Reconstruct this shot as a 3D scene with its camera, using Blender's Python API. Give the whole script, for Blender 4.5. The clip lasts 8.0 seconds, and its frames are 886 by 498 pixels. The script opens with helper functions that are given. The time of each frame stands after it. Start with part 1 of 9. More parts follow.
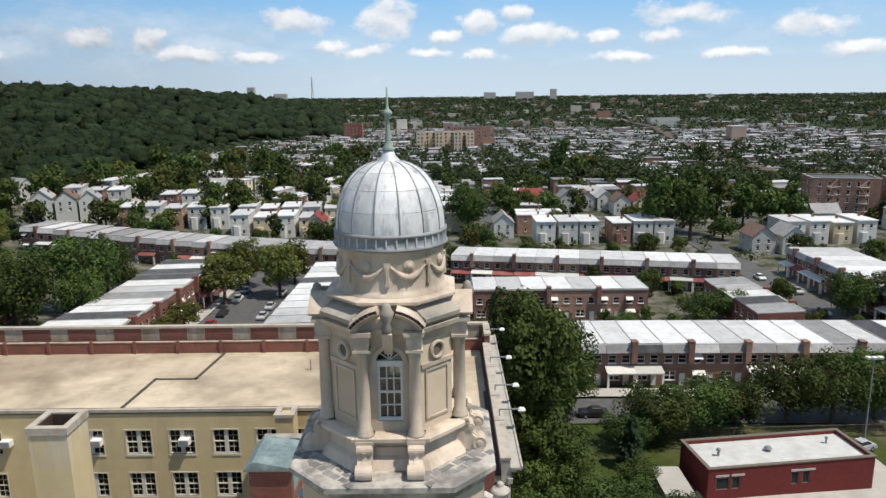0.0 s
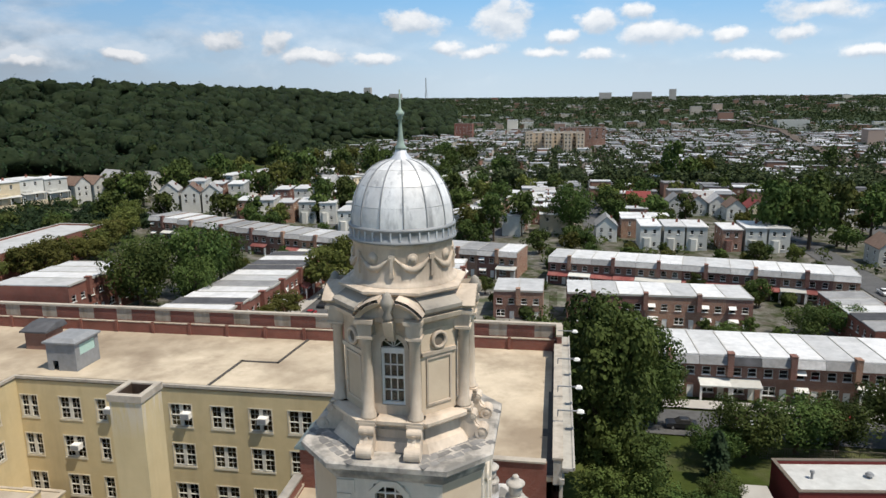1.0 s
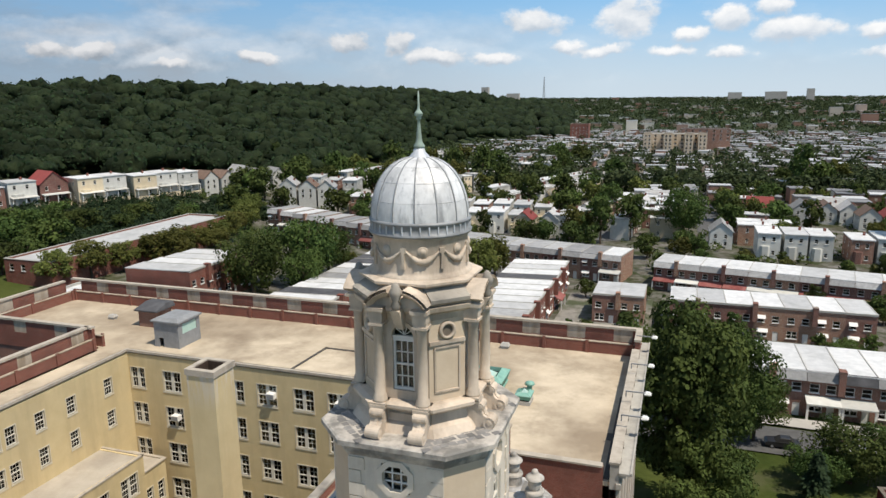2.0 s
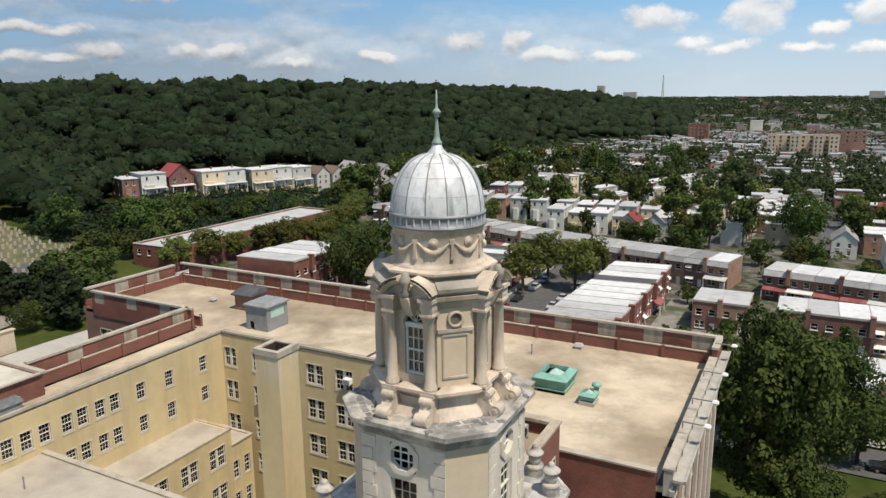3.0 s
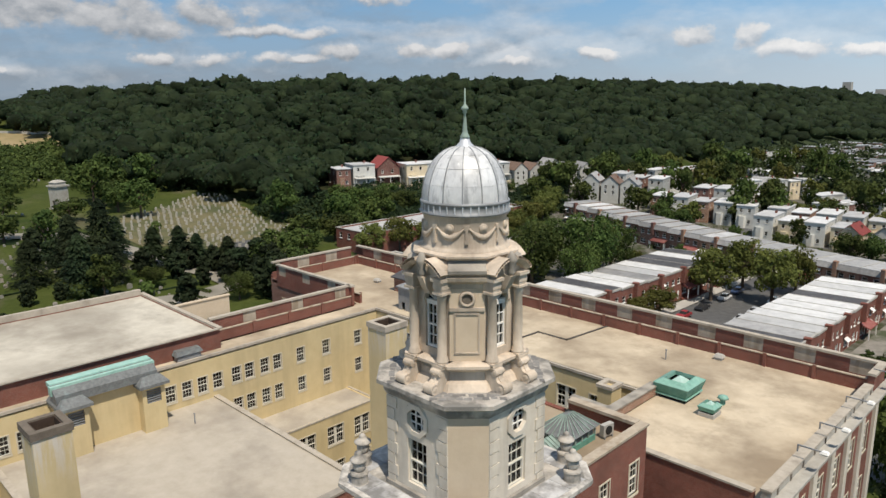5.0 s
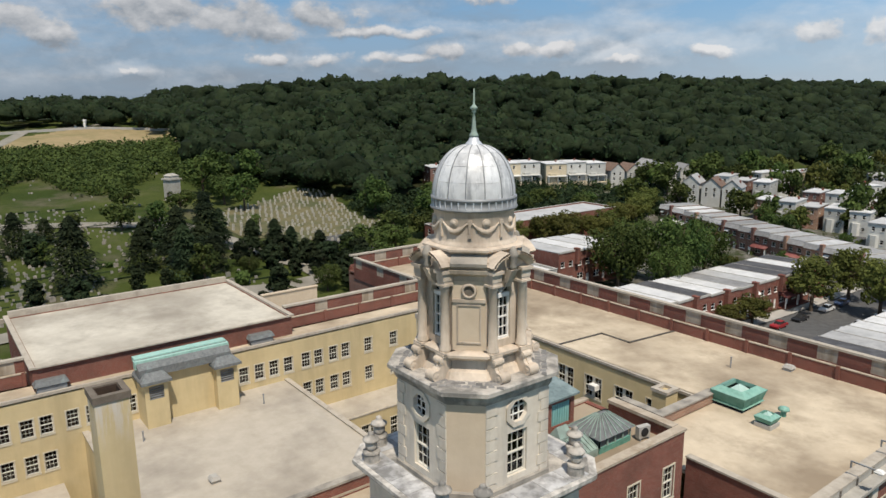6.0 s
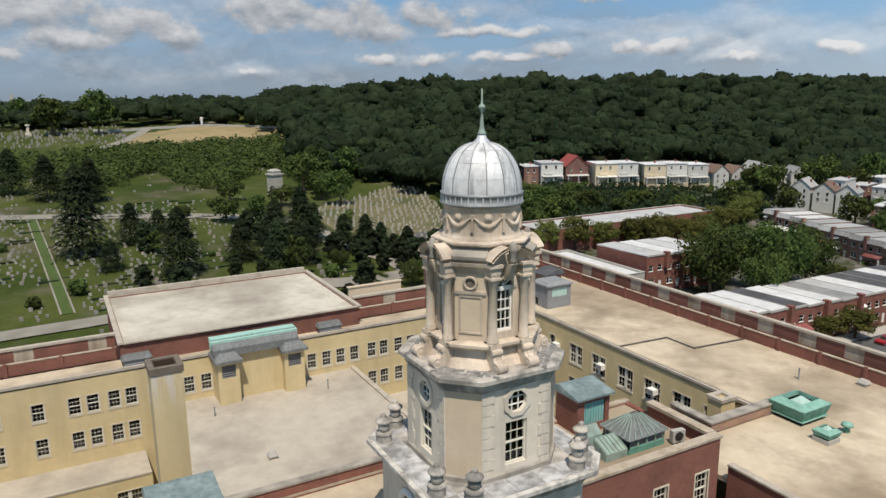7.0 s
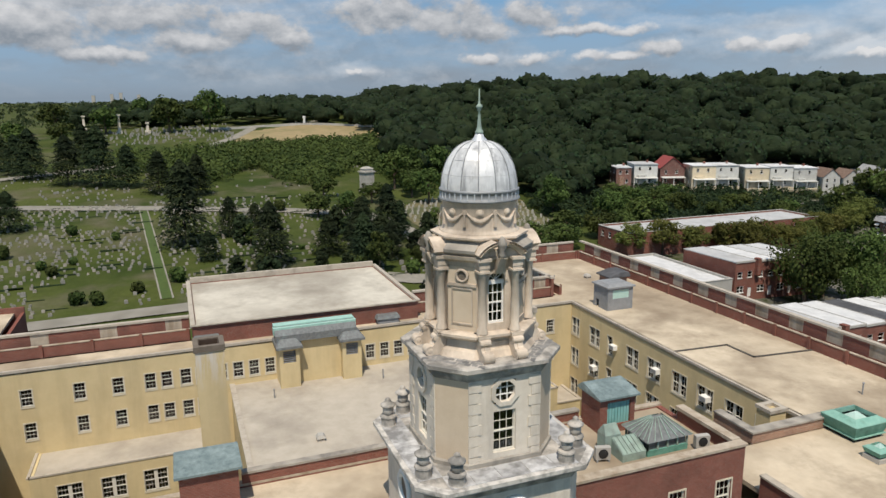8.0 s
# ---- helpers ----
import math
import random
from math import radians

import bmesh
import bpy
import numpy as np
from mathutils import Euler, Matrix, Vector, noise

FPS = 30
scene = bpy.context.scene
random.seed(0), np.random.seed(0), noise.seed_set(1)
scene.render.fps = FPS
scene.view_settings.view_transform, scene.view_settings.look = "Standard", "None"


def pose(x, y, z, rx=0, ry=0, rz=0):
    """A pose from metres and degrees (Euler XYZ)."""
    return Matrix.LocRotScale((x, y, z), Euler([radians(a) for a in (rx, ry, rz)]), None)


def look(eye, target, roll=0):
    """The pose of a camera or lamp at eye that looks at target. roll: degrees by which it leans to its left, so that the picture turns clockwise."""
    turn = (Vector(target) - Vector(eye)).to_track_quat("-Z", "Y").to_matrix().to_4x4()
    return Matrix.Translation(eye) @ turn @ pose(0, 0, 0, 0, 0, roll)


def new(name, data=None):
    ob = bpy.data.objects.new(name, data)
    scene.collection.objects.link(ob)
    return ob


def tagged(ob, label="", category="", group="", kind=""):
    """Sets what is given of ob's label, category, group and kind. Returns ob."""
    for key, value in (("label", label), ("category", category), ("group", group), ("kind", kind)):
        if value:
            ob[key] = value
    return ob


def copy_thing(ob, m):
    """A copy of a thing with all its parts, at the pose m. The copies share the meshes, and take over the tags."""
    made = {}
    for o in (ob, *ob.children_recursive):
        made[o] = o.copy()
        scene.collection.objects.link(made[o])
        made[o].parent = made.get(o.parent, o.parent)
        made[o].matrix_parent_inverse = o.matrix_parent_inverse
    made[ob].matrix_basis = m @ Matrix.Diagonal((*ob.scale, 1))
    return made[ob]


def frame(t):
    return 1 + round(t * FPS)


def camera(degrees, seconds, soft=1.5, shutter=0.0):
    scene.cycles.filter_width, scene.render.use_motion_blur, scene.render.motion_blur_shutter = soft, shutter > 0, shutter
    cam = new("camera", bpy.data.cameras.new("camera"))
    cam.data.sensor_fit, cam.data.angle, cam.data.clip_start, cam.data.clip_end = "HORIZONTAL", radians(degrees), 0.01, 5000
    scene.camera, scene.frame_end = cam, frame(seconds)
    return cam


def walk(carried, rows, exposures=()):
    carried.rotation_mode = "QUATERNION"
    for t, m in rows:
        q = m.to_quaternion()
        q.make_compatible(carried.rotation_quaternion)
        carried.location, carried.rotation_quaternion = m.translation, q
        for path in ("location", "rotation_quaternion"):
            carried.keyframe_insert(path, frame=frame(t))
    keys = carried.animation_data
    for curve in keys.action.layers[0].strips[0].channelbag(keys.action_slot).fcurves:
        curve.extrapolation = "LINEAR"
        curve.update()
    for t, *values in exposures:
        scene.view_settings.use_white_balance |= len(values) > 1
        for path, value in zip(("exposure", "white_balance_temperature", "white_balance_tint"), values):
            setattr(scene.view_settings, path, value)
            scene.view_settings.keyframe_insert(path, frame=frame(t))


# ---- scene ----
# ---- camera ----
cam = camera(64.2, 8.0)
METRES, EYE, TILT, LEAN, TURN = 28.0, 46.0, 0.0, 0.0, 0.2
ROWS = [
    (0.0, 0.0, 0.0, 0.0, -0.14, -12.39, 0.66),
    (0.5, 0.0534, -0.0147, 0.0007, 4.01, -12.33, 0.64),
    (1.0, 0.109, -0.025, 0.0006, 8.86, -12.29, 0.58),
    (1.5, 0.166, -0.0317, 0.0011, 13.61, -12.24, 0.56),
    (3.0, 0.3399, -0.0223, 0.0003, 27.3, -12.25, 0.49),
    (3.5, 0.3975, -0.0111, -0.0002, 31.69, -12.25, 0.46),
    (4.0, 0.4542, 0.0048, -0.0011, 36.0, -12.28, 0.44),
    (4.5, 0.5114, 0.0243, -0.0014, 40.22, -12.3, 0.43),
    (6.0, 0.6811, 0.1102, -0.0006, 52.56, -12.33, 0.45),
    (6.5, 0.7355, 0.1493, -0.0006, 56.71, -12.33, 0.45),
    (7.0, 0.7879, 0.1943, -0.0009, 60.87, -12.34, 0.47),
    (7.5, 0.84, 0.2462, -0.0012, 64.94, -12.32, 0.49),
    (8.0, 0.891, 0.3055, -0.0014, 68.94, -12.3, 0.51),
]
walk(cam, [(t, pose(0, 0, EYE, TILT, LEAN, TURN) @ pose(METRES * x, METRES * y, METRES * z, 90 + pitch, roll, yaw)) for t, x, y, z, yaw, pitch, roll in ROWS],
     exposures=[(0.0, 0.17, 6450, 10), (1.5, 0.16, 6500, 10), (3.0, 0.13, 6700, 10), (4.5, 0.07, 6700, 10), (6.5, 0.02, 6600, 10), (8.0, 0.02, 6600, 10)])

# ---- sky and sun ----
SUN = Vector((0.50, -0.22, 1.0)).normalized()
ELEV = math.asin(SUN.z)
sun = new("sun", bpy.data.lights.new("sun", "SUN"))
sun.data.energy, sun.data.angle, sun.data.color = 4.3, radians(0.55), (1.0, 0.92, 0.80)
sun.matrix_world = look((0, 0, 400), Vector((0, 0, 400)) - SUN)

world = bpy.data.worlds.new("sky")
scene.world = world
world.use_nodes = True
wn, wl = world.node_tree.nodes, world.node_tree.links
for n in list(wn):
    wn.remove(n)


def wnode(kind, **values):
    n = wn.new(kind)
    for k, v in values.items():
        n.inputs[int(k[1:]) if k[0] == "i" and k[1:].isdigit() else k].default_value = v
    return n


def wmath(op, a, b=None, clamp=False):
    n = wn.new("ShaderNodeMath")
    n.operation, n.use_clamp = op, clamp
    for i, v in enumerate((a, b)):
        if v is None:
            continue
        if isinstance(v, (int, float)):
            n.inputs[i].default_value = v
        else:
            wl.new(v, n.inputs[i])
    return n.outputs[0]


def wmix(fac, a, b):
    n = wn.new("ShaderNodeMix")
    n.data_type = "RGBA"
    for sock, v in ((n.inputs[0], fac), (n.inputs[6], a), (n.inputs[7], b)):
        if isinstance(v, (int, float, tuple)):
            sock.default_value = v
        else:
            wl.new(v, sock)
    return n.outputs[2]


sky = wn.new("ShaderNodeTexSky")
sky.sky_type, sky.sun_disc = "NISHITA", False
sky.sun_elevation, sky.sun_rotation = ELEV, math.atan2(SUN.x, SUN.y)
sky.air_density, sky.dust_density, sky.ozone_density = 1.0, 0.6, 2.5
coord = wn.new("ShaderNodeTexCoord")
sep = wn.new("ShaderNodeSeparateXYZ")
wl.new(coord.outputs["Generated"], sep.inputs[0])
up = sep.outputs[2]


def cloud_field(lift, scale, squash, seed):
    """Billowing cloud density over the dome of the sky."""
    c = wn.new("ShaderNodeCombineXYZ")
    wl.new(sep.outputs[0], c.inputs[0])
    wl.new(sep.outputs[1], c.inputs[1])
    wl.new(wmath("ADD", wmath("MULTIPLY", up, squash), lift), c.inputs[2])
    big = wn.new("ShaderNodeTexNoise")
    big.noise_dimensions = "4D"
    big.inputs["W"].default_value = seed
    big.inputs["Scale"].default_value, big.inputs["Detail"].default_value = scale, 9.0
    big.inputs["Roughness"].default_value = 0.58
    wl.new(c.outputs[0], big.inputs["Vector"])
    return big.outputs["Fac"]


# heaps of cumulus low over the horizon: azimuth to the left of north, elevation, half width and half height in degrees
NORTH_CLOUDS = [(25.4, 4.0, 1.9, 0.95), (22.3, 4.0, 1.4, 0.85), (11.4, 5.4, 2.4, 1.05), (4.3, 5.7, 2.2, 1.3), (-3.3, 5.3, 1.7, 0.8), (-5.8, 6.0, 1.2, 0.6),
                (-7.0, 4.3, 2.7, 0.85), (-0.1, 4.2, 1.1, 0.55), (-12.0, 4.1, 1.3, 0.5), (-18.2, 5.6, 3.3, 1.0), (-16.8, 4.0, 2.2, 0.55), (-27.2, 4.6, 3.2, 0.85),
                (-29.8, 2.8, 1.9, 0.6), (19.0, 3.0, 2.8, 0.6), (14.0, 2.9, 2.2, 0.5), (9.0, 3.6, 2.0, 0.55), (6.3, 3.2, 2.4, 0.5), (1.1, 3.1, 2.0, 0.45),
                (-2.6, 2.9, 1.8, 0.45), (-13.5, 2.6, 2.4, 0.4), (-21.0, 2.7, 2.2, 0.4), (33.0, 3.0, 2.4, 0.5)]
WEST_CLOUDS = [(44.0, 3.4, 1.7, 0.7), (47.1, 3.5, 1.8, 0.8), (52.3, 3.35, 2.0, 0.75), (58.0, 3.0, 2.6, 0.6), (62.5, 2.6, 2.5, 0.5), (55.2, 2.8, 2.0, 0.4),
               (61.7, 6.0, 3.2, 1.2), (50.0, 7.2, 2.6, 0.6), (65.8, 5.0, 4.5, 1.3), (73.0, 6.2, 8.0, 1.6), (62.2, 5.8, 3.4, 1.6), (81.0, 4.0, 2.4, 0.95),
               (65.5, 2.7, 1.5, 0.65), (84.5, 5.6, 5.0, 1.9), (91.5, 5.8, 5.0, 1.9), (88.3, 3.9, 5.0, 1.2), (98.0, 4.8, 5.0, 1.6), (94.0, 3.0, 4.0, 0.7),
               (76.3, 1.9, 1.0, 0.4), (59.5, 4.7, 7.0, 0.5), (39.0, 2.6, 2.4, 0.4), (105.0, 5.0, 5.0, 1.8)]


def sky_angles(lift):
    """Azimuth and elevation of the direction, in degrees, ragged by a fine noise."""
    rag = wn.new("ShaderNodeTexNoise")
    rag.inputs["Scale"].default_value, rag.inputs["Detail"].default_value, rag.inputs["Roughness"].default_value = 26.0, 5.0, 0.6
    wl.new(coord.outputs["Generated"], rag.inputs["Vector"])
    axes = wn.new("ShaderNodeSeparateColor")
    wl.new(rag.outputs["Color"], axes.inputs[0])
    az = wmath("MULTIPLY", wmath("ARCTAN2", wmath("MULTIPLY", sep.outputs[0], -1.0), sep.outputs[1]), 180 / math.pi)
    el = wmath("ADD", wmath("MULTIPLY", wmath("ARCSINE", up), 180 / math.pi), lift)
    c = wn.new("ShaderNodeCombineXYZ")
    wl.new(wmath("ADD", az, wmath("MULTIPLY", wmath("SUBTRACT", axes.outputs[0], 0.5), 3.2)), c.inputs[0])
    wl.new(wmath("ADD", el, wmath("MULTIPLY", wmath("SUBTRACT", axes.outputs[1], 0.5), 1.3)), c.inputs[1])
    return c.outputs[0]


def heaps(where):
    """How near a direction lies to the middle of the nearest heap: 0 in the middle, 1 at its rim."""
    least = 9.0
    for az, el, w, h in NORTH_CLOUDS + WEST_CLOUDS:
        near = wn.new("ShaderNodeVectorMath")
        near.operation = "MULTIPLY_ADD"
        wl.new(where, near.inputs[0])
        near.inputs[1].default_value, near.inputs[2].default_value = (1 / w, 1 / h, 0), (-az / w, -el / h, 0)
        size = wn.new("ShaderNodeVectorMath")
        size.operation = "LENGTH"
        wl.new(near.outputs[0], size.inputs[0])
        least = wmath("MINIMUM", size.outputs["Value"], least)
    return least


west = wmath("MULTIPLY", wmath("SUBTRACT", wmath("MULTIPLY", sep.outputs[0], -1.0), 0.12), 1.5, True)
billow, billow_up = cloud_field(0.0, 15.0, 1.6, 7.1), cloud_field(0.02, 15.0, 1.6, 7.1)
rim, rim_up = heaps(sky_angles(0.0)), heaps(sky_angles(0.4))
puff = wmath("ADD", wmath("SUBTRACT", 1.15, rim), wmath("MULTIPLY", wmath("SUBTRACT", billow, 0.5), 3.6))
wisp = cloud_field(0.0, 5.5, 3.2, 1.7)
thin = wmath("MULTIPLY", wmath("MULTIPLY", wmath("SUBTRACT", wisp, wmath("SUBTRACT", 0.46, wmath("MULTIPLY", west, 0.06))), 4.0, True), wmath("ADD", 0.32, wmath("MULTIPLY", west, 0.62)))
heap_cover = wmath("MAXIMUM", wmath("MULTIPLY", puff, 1.7, True), thin)
# the rest of the sky, overhead and behind
dens = cloud_field(0.0, 8.5, 2.3, 3.3)
beyond = wmath("MAXIMUM", wmath("MULTIPLY", wmath("SUBTRACT", up, 0.15), 8.0, True), wmath("MULTIPLY", wmath("SUBTRACT", wmath("MULTIPLY", sep.outputs[1], -1.0), 0.45), 5.0, True))
band = wmath("MULTIPLY", wmath("SUBTRACT", 0.20, up, True), 0.25)
gather = wmath("ADD", band, wmath("MULTIPLY", west, 0.09))
wide_cover = wmath("MULTIPLY", wmath("MULTIPLY", wmath("SUBTRACT", wmath("ADD", dens, gather), 0.545), 8.0, True), beyond)
cover = wmath("MAXIMUM", heap_cover, wide_cover)
shade = wmath("ADD", wmath("ADD", 0.38, wmath("MULTIPLY", wmath("SUBTRACT", rim_up, rim), 0.75)), wmath("MULTIPLY", wmath("SUBTRACT", billow, billow_up), 2.5), True)
lit = wmix(west, (7.9, 8.0, 8.1, 1), (6.0, 6.1, 6.3, 1))
dim = wmix(west, (4.6, 5.3, 6.1, 1), (2.3, 2.65, 3.1, 1))
cloud = wmix(shade, dim, lit)
haze = wmath("POWER", wmath("SUBTRACT", 1.0, wmath("ABSOLUTE", up), True), 22.0)
low_blue = wmix(wmath("MULTIPLY", up, 7.0, True), (4.7, 6.0, 7.2, 1), (1.5, 4.2, 7.4, 1))
deep = wmix(wmath("MULTIPLY", wmath("SUBTRACT", up, 0.2, True), 3.0, True), low_blue, (0.8, 1.7, 3.1, 1))
blue = wmix(0.8, sky.outputs[0], deep)
veil = wmix(west, (5.0, 5.9, 6.7, 1), (2.0, 2.45, 3.0, 1))
clear = wmix(wmath("MULTIPLY", haze, 0.8), wmix(west, blue, wmix(0.55, blue, (1.5, 2.6, 4.1, 1))), veil)
full = wmix(wmath("MULTIPLY", cover, wmath("MULTIPLY", up, 40.0, True), True), clear, cloud)
ground_mix = wmix(wmath("MULTIPLY", wmath("ADD", up, 0.004), -250.0, True), full, (0.9, 1.1, 1.2, 1))
bg = wn.new("ShaderNodeBackground")
bg.inputs["Strength"].default_value = 0.11
wl.new(ground_mix, bg.inputs["Color"])
wout = wn.new("ShaderNodeOutputWorld")
wl.new(bg.outputs[0], wout.inputs[0])


# ---- materials ----
def rgb(v):
    return (v[0], v[1], v[2], 1.0)


class Nodes:
    """A node material built step by step."""

    def __init__(self, name, rough=0.85, metal=0.0, spec=0.3):
        self.mat = bpy.data.materials.new(name)
        self.mat.use_nodes = True
        self.t = self.mat.node_tree
        self.bsdf = self.t.nodes["Principled BSDF"]
        self.bsdf.inputs["Roughness"].default_value = rough
        self.bsdf.inputs["Metallic"].default_value = metal
        self.bsdf.inputs["Specular IOR Level"].default_value = spec
        self.pos = self.add("ShaderNodeNewGeometry").outputs["Position"]

    def add(self, kind):
        return self.t.nodes.new(kind)

    def link(self, a, b):
        self.t.links.new(a, b)

    def put(self, sock, v):
        if isinstance(v, (int, float)):
            sock.default_value = v
        elif isinstance(v, tuple):
            sock.default_value = rgb(v) if len(sock.default_value) == 4 else v
        else:
            self.link(v, sock)

    def stretch(self, sx, sy, sz, src=None):
        m = self.add("ShaderNodeVectorMath")
        m.operation = "MULTIPLY"
        self.link(src or self.pos, m.inputs[0])
        m.inputs[1].default_value = (sx, sy, sz)
        return m.outputs[0]

    def noise(self, scale, detail=4.0, rough=0.6, vec=None):
        n = self.add("ShaderNodeTexNoise")
        n.inputs["Scale"].default_value, n.inputs["Detail"].default_value = scale, detail
        n.inputs["Roughness"].default_value = rough
        self.link(vec or self.pos, n.inputs["Vector"])
        return n.outputs["Fac"]

    def band(self, fac, lo, hi):
        n = self.add("ShaderNodeMapRange")
        self.link(fac, n.inputs["Value"])
        n.inputs["From Min"].default_value, n.inputs["From Max"].default_value = lo, hi
        return n.outputs["Result"]

    def times(self, a, b):
        n = self.add("ShaderNodeMath")
        n.operation = "MULTIPLY"
        self.put(n.inputs[0], a)
        self.put(n.inputs[1], b)
        return n.outputs[0]

    def mix(self, fac, a, b, how="MIX"):
        n = self.add("ShaderNodeMix")
        n.data_type, n.blend_type = "RGBA", how
        self.put(n.inputs[0], fac)
        self.put(n.inputs[6], a)
        self.put(n.inputs[7], b)
        return n.outputs[2]

    def rand(self):
        return self.add("ShaderNodeObjectInfo").outputs["Random"]

    def island(self):
        return self.add("ShaderNodeNewGeometry").outputs["Random Per Island"]

    def hue(self, colour, h=0.5, s=1.0, v=1.0):
        n = self.add("ShaderNodeHueSaturation")
        self.put(n.inputs["Hue"], h)
        self.put(n.inputs["Saturation"], s)
        self.put(n.inputs["Value"], v)
        self.put(n.inputs["Color"], colour)
        return n.outputs[0]

    def bump(self, fac, strength=0.3, dist=0.05):
        b = self.add("ShaderNodeBump")
        b.inputs["Strength"].default_value, b.inputs["Distance"].default_value = strength, dist
        self.link(fac, b.inputs["Height"])
        self.link(b.outputs[0], self.bsdf.inputs["Normal"])

    def done(self, colour):
        self.put(self.bsdf.inputs["Base Color"], colour)
        return self.mat


def worn(name, c1, c2, grain=3.0, stain=None, stain_scale=0.35, lo=0.5, hi=0.75, amount=0.7, rough=0.85, metal=0.0, bump=0.25,
         dist=0.03, streak=False, vary=0.0, spec=0.3):
    """A weathered surface: two tones at grain size, stains at a larger size, and relief."""
    m = Nodes(name, rough, metal, spec)
    fine = m.noise(grain, 6.0, 0.65)
    col = m.mix(m.band(fine, 0.3, 0.7), c1, c2)
    if stain:
        vec = m.stretch(1.0, 1.0, 0.16) if streak else None
        col = m.mix(m.times(m.band(m.noise(stain_scale, 5.0, 0.62, vec), lo, hi), amount), col, stain)
    if vary:
        r = m.rand()
        col = m.hue(col, 0.5, 1.0, m.mix(r, (1 - vary,) * 3, (1 + vary,) * 3))
    m.bump(m.noise(grain * 4, 4.0), bump, dist)
    return m.done(col)


def brickwork(name, c1, c2, mortar, stain=(0.10, 0.06, 0.05), vary=0.0):
    m = Nodes(name, 0.9, 0.0, 0.2)
    sepn = m.add("ShaderNodeSeparateXYZ")
    m.link(m.pos, sepn.inputs[0])
    addn = m.add("ShaderNodeMath")
    m.link(sepn.outputs[0], addn.inputs[0])
    m.link(sepn.outputs[1], addn.inputs[1])
    comb = m.add("ShaderNodeCombineXYZ")
    m.link(addn.outputs[0], comb.inputs[0])
    m.link(sepn.outputs[2], comb.inputs[1])
    b = m.add("ShaderNodeTexBrick")
    m.link(comb.outputs[0], b.inputs["Vector"])
    for k, v in (("Color1", c1), ("Color2", c2), ("Mortar", mortar)):
        b.inputs[k].default_value = rgb(v)
    for k, v in (("Scale", 1.0), ("Mortar Size", 0.007), ("Brick Width", 0.215), ("Row Height", 0.075), ("Bias", 0.0)):
        b.inputs[k].default_value = v
    col = m.mix(m.times(m.band(m.noise(0.45, 5.0), 0.45, 0.8), 0.6), b.outputs["Color"], stain)
    if vary:
        r = m.rand()
        col = m.hue(col, m.mix(r, (0.485,) * 3, (0.515,) * 3), 1.0, m.mix(r, (1 - vary,) * 3, (1 + vary,) * 3))
    m.bump(b.outputs["Fac"], 0.3, -0.008)
    return m.done(col)


def foliage(name, dark, light, vary=0.3, rough=0.0):
    m = Nodes(name, 0.75, 0.0, 0.12)
    col = m.mix(m.band(m.noise(0.13, 3.0), 0.3, 0.7), dark, light)
    col = m.mix(m.band(m.noise(1.1, 2.0), 0.25, 0.75), m.hue(col, 0.5, 1.0, 0.62), col)
    r = m.rand()
    col = m.hue(col, m.mix(r, (0.482,) * 3, (0.525,) * 3), 1.0, m.mix(m.island(), (1 - vary,) * 3, (1 + vary,) * 3))
    col = m.hue(col, 0.5, 1.0, m.mix(r, (0.72,) * 3, (1.4,) * 3))
    if rough:
        m.bump(m.noise(1.0, 6.0, 0.75), rough, 1.0)
    tr = m.add("ShaderNodeBsdfTranslucent")
    m.link(col, tr.inputs[0])
    ms = m.add("ShaderNodeMixShader")
    ms.inputs[0].default_value = 0.22
    m.link(m.bsdf.outputs[0], ms.inputs[1])
    m.link(tr.outputs[0], ms.inputs[2])
    m.link(ms.outputs[0], m.t.nodes["Material Output"].inputs[0])
    return m.done(col)


def stained_roof(name, c1, c2, stain):
    """A rolled coating, with lap lines, broad brown stains and small dark spots."""
    m = Nodes(name, 0.9, 0.0, 0.2)
    col = m.mix(m.band(m.noise(0.9, 6.0, 0.65), 0.3, 0.7), c1, c2)
    broad = m.noise(0.10, 5.0, 0.62)
    col = m.mix(m.times(m.band(broad, 0.43, 0.67), 0.8), col, stain)
    drawn = m.noise(0.32, 6.0, 0.68)
    col = m.mix(m.times(m.band(drawn, 0.50, 0.72), 0.5), col, stain)
    col = m.mix(m.times(m.band(m.noise(0.045, 4.0, 0.6), 0.50, 0.64), 0.55), col, stain)
    col = m.mix(m.times(m.band(m.noise(3.2, 3.0, 0.7), 0.68, 0.80), 0.35), col, tuple(v * 0.6 for v in stain))
    m.bump(m.noise(4.0, 5.0), 0.25, 0.03)
    return m.done(col)


STONE = worn("limestone", (0.56, 0.465, 0.37), (0.66, 0.565, 0.46), 2.5, (0.20, 0.16, 0.125), 0.8, 0.41, 0.72, 0.8, streak=True)
STONE_PALE = worn("pale_ashlar", (0.61, 0.54, 0.45), (0.69, 0.63, 0.54), 2.5, (0.26, 0.235, 0.21), 0.8, 0.47, 0.78, 0.7, streak=True)
STONE_DARK = worn("sooty_stone", (0.30, 0.27, 0.23), (0.46, 0.42, 0.36), 2.2, (0.12, 0.11, 0.10), 1.1, 0.42, 0.66, 0.75)
COPING = worn("stone_coping", (0.38, 0.335, 0.275), (0.48, 0.425, 0.355), 2.0, (0.19, 0.165, 0.135), 0.9, 0.5, 0.75, 0.6)
PANEL = worn("weathered_panel", (0.36, 0.30, 0.235), (0.48, 0.41, 0.325), 1.6, (0.20, 0.14, 0.08), 1.2, 0.45, 0.7, 0.7, streak=True)
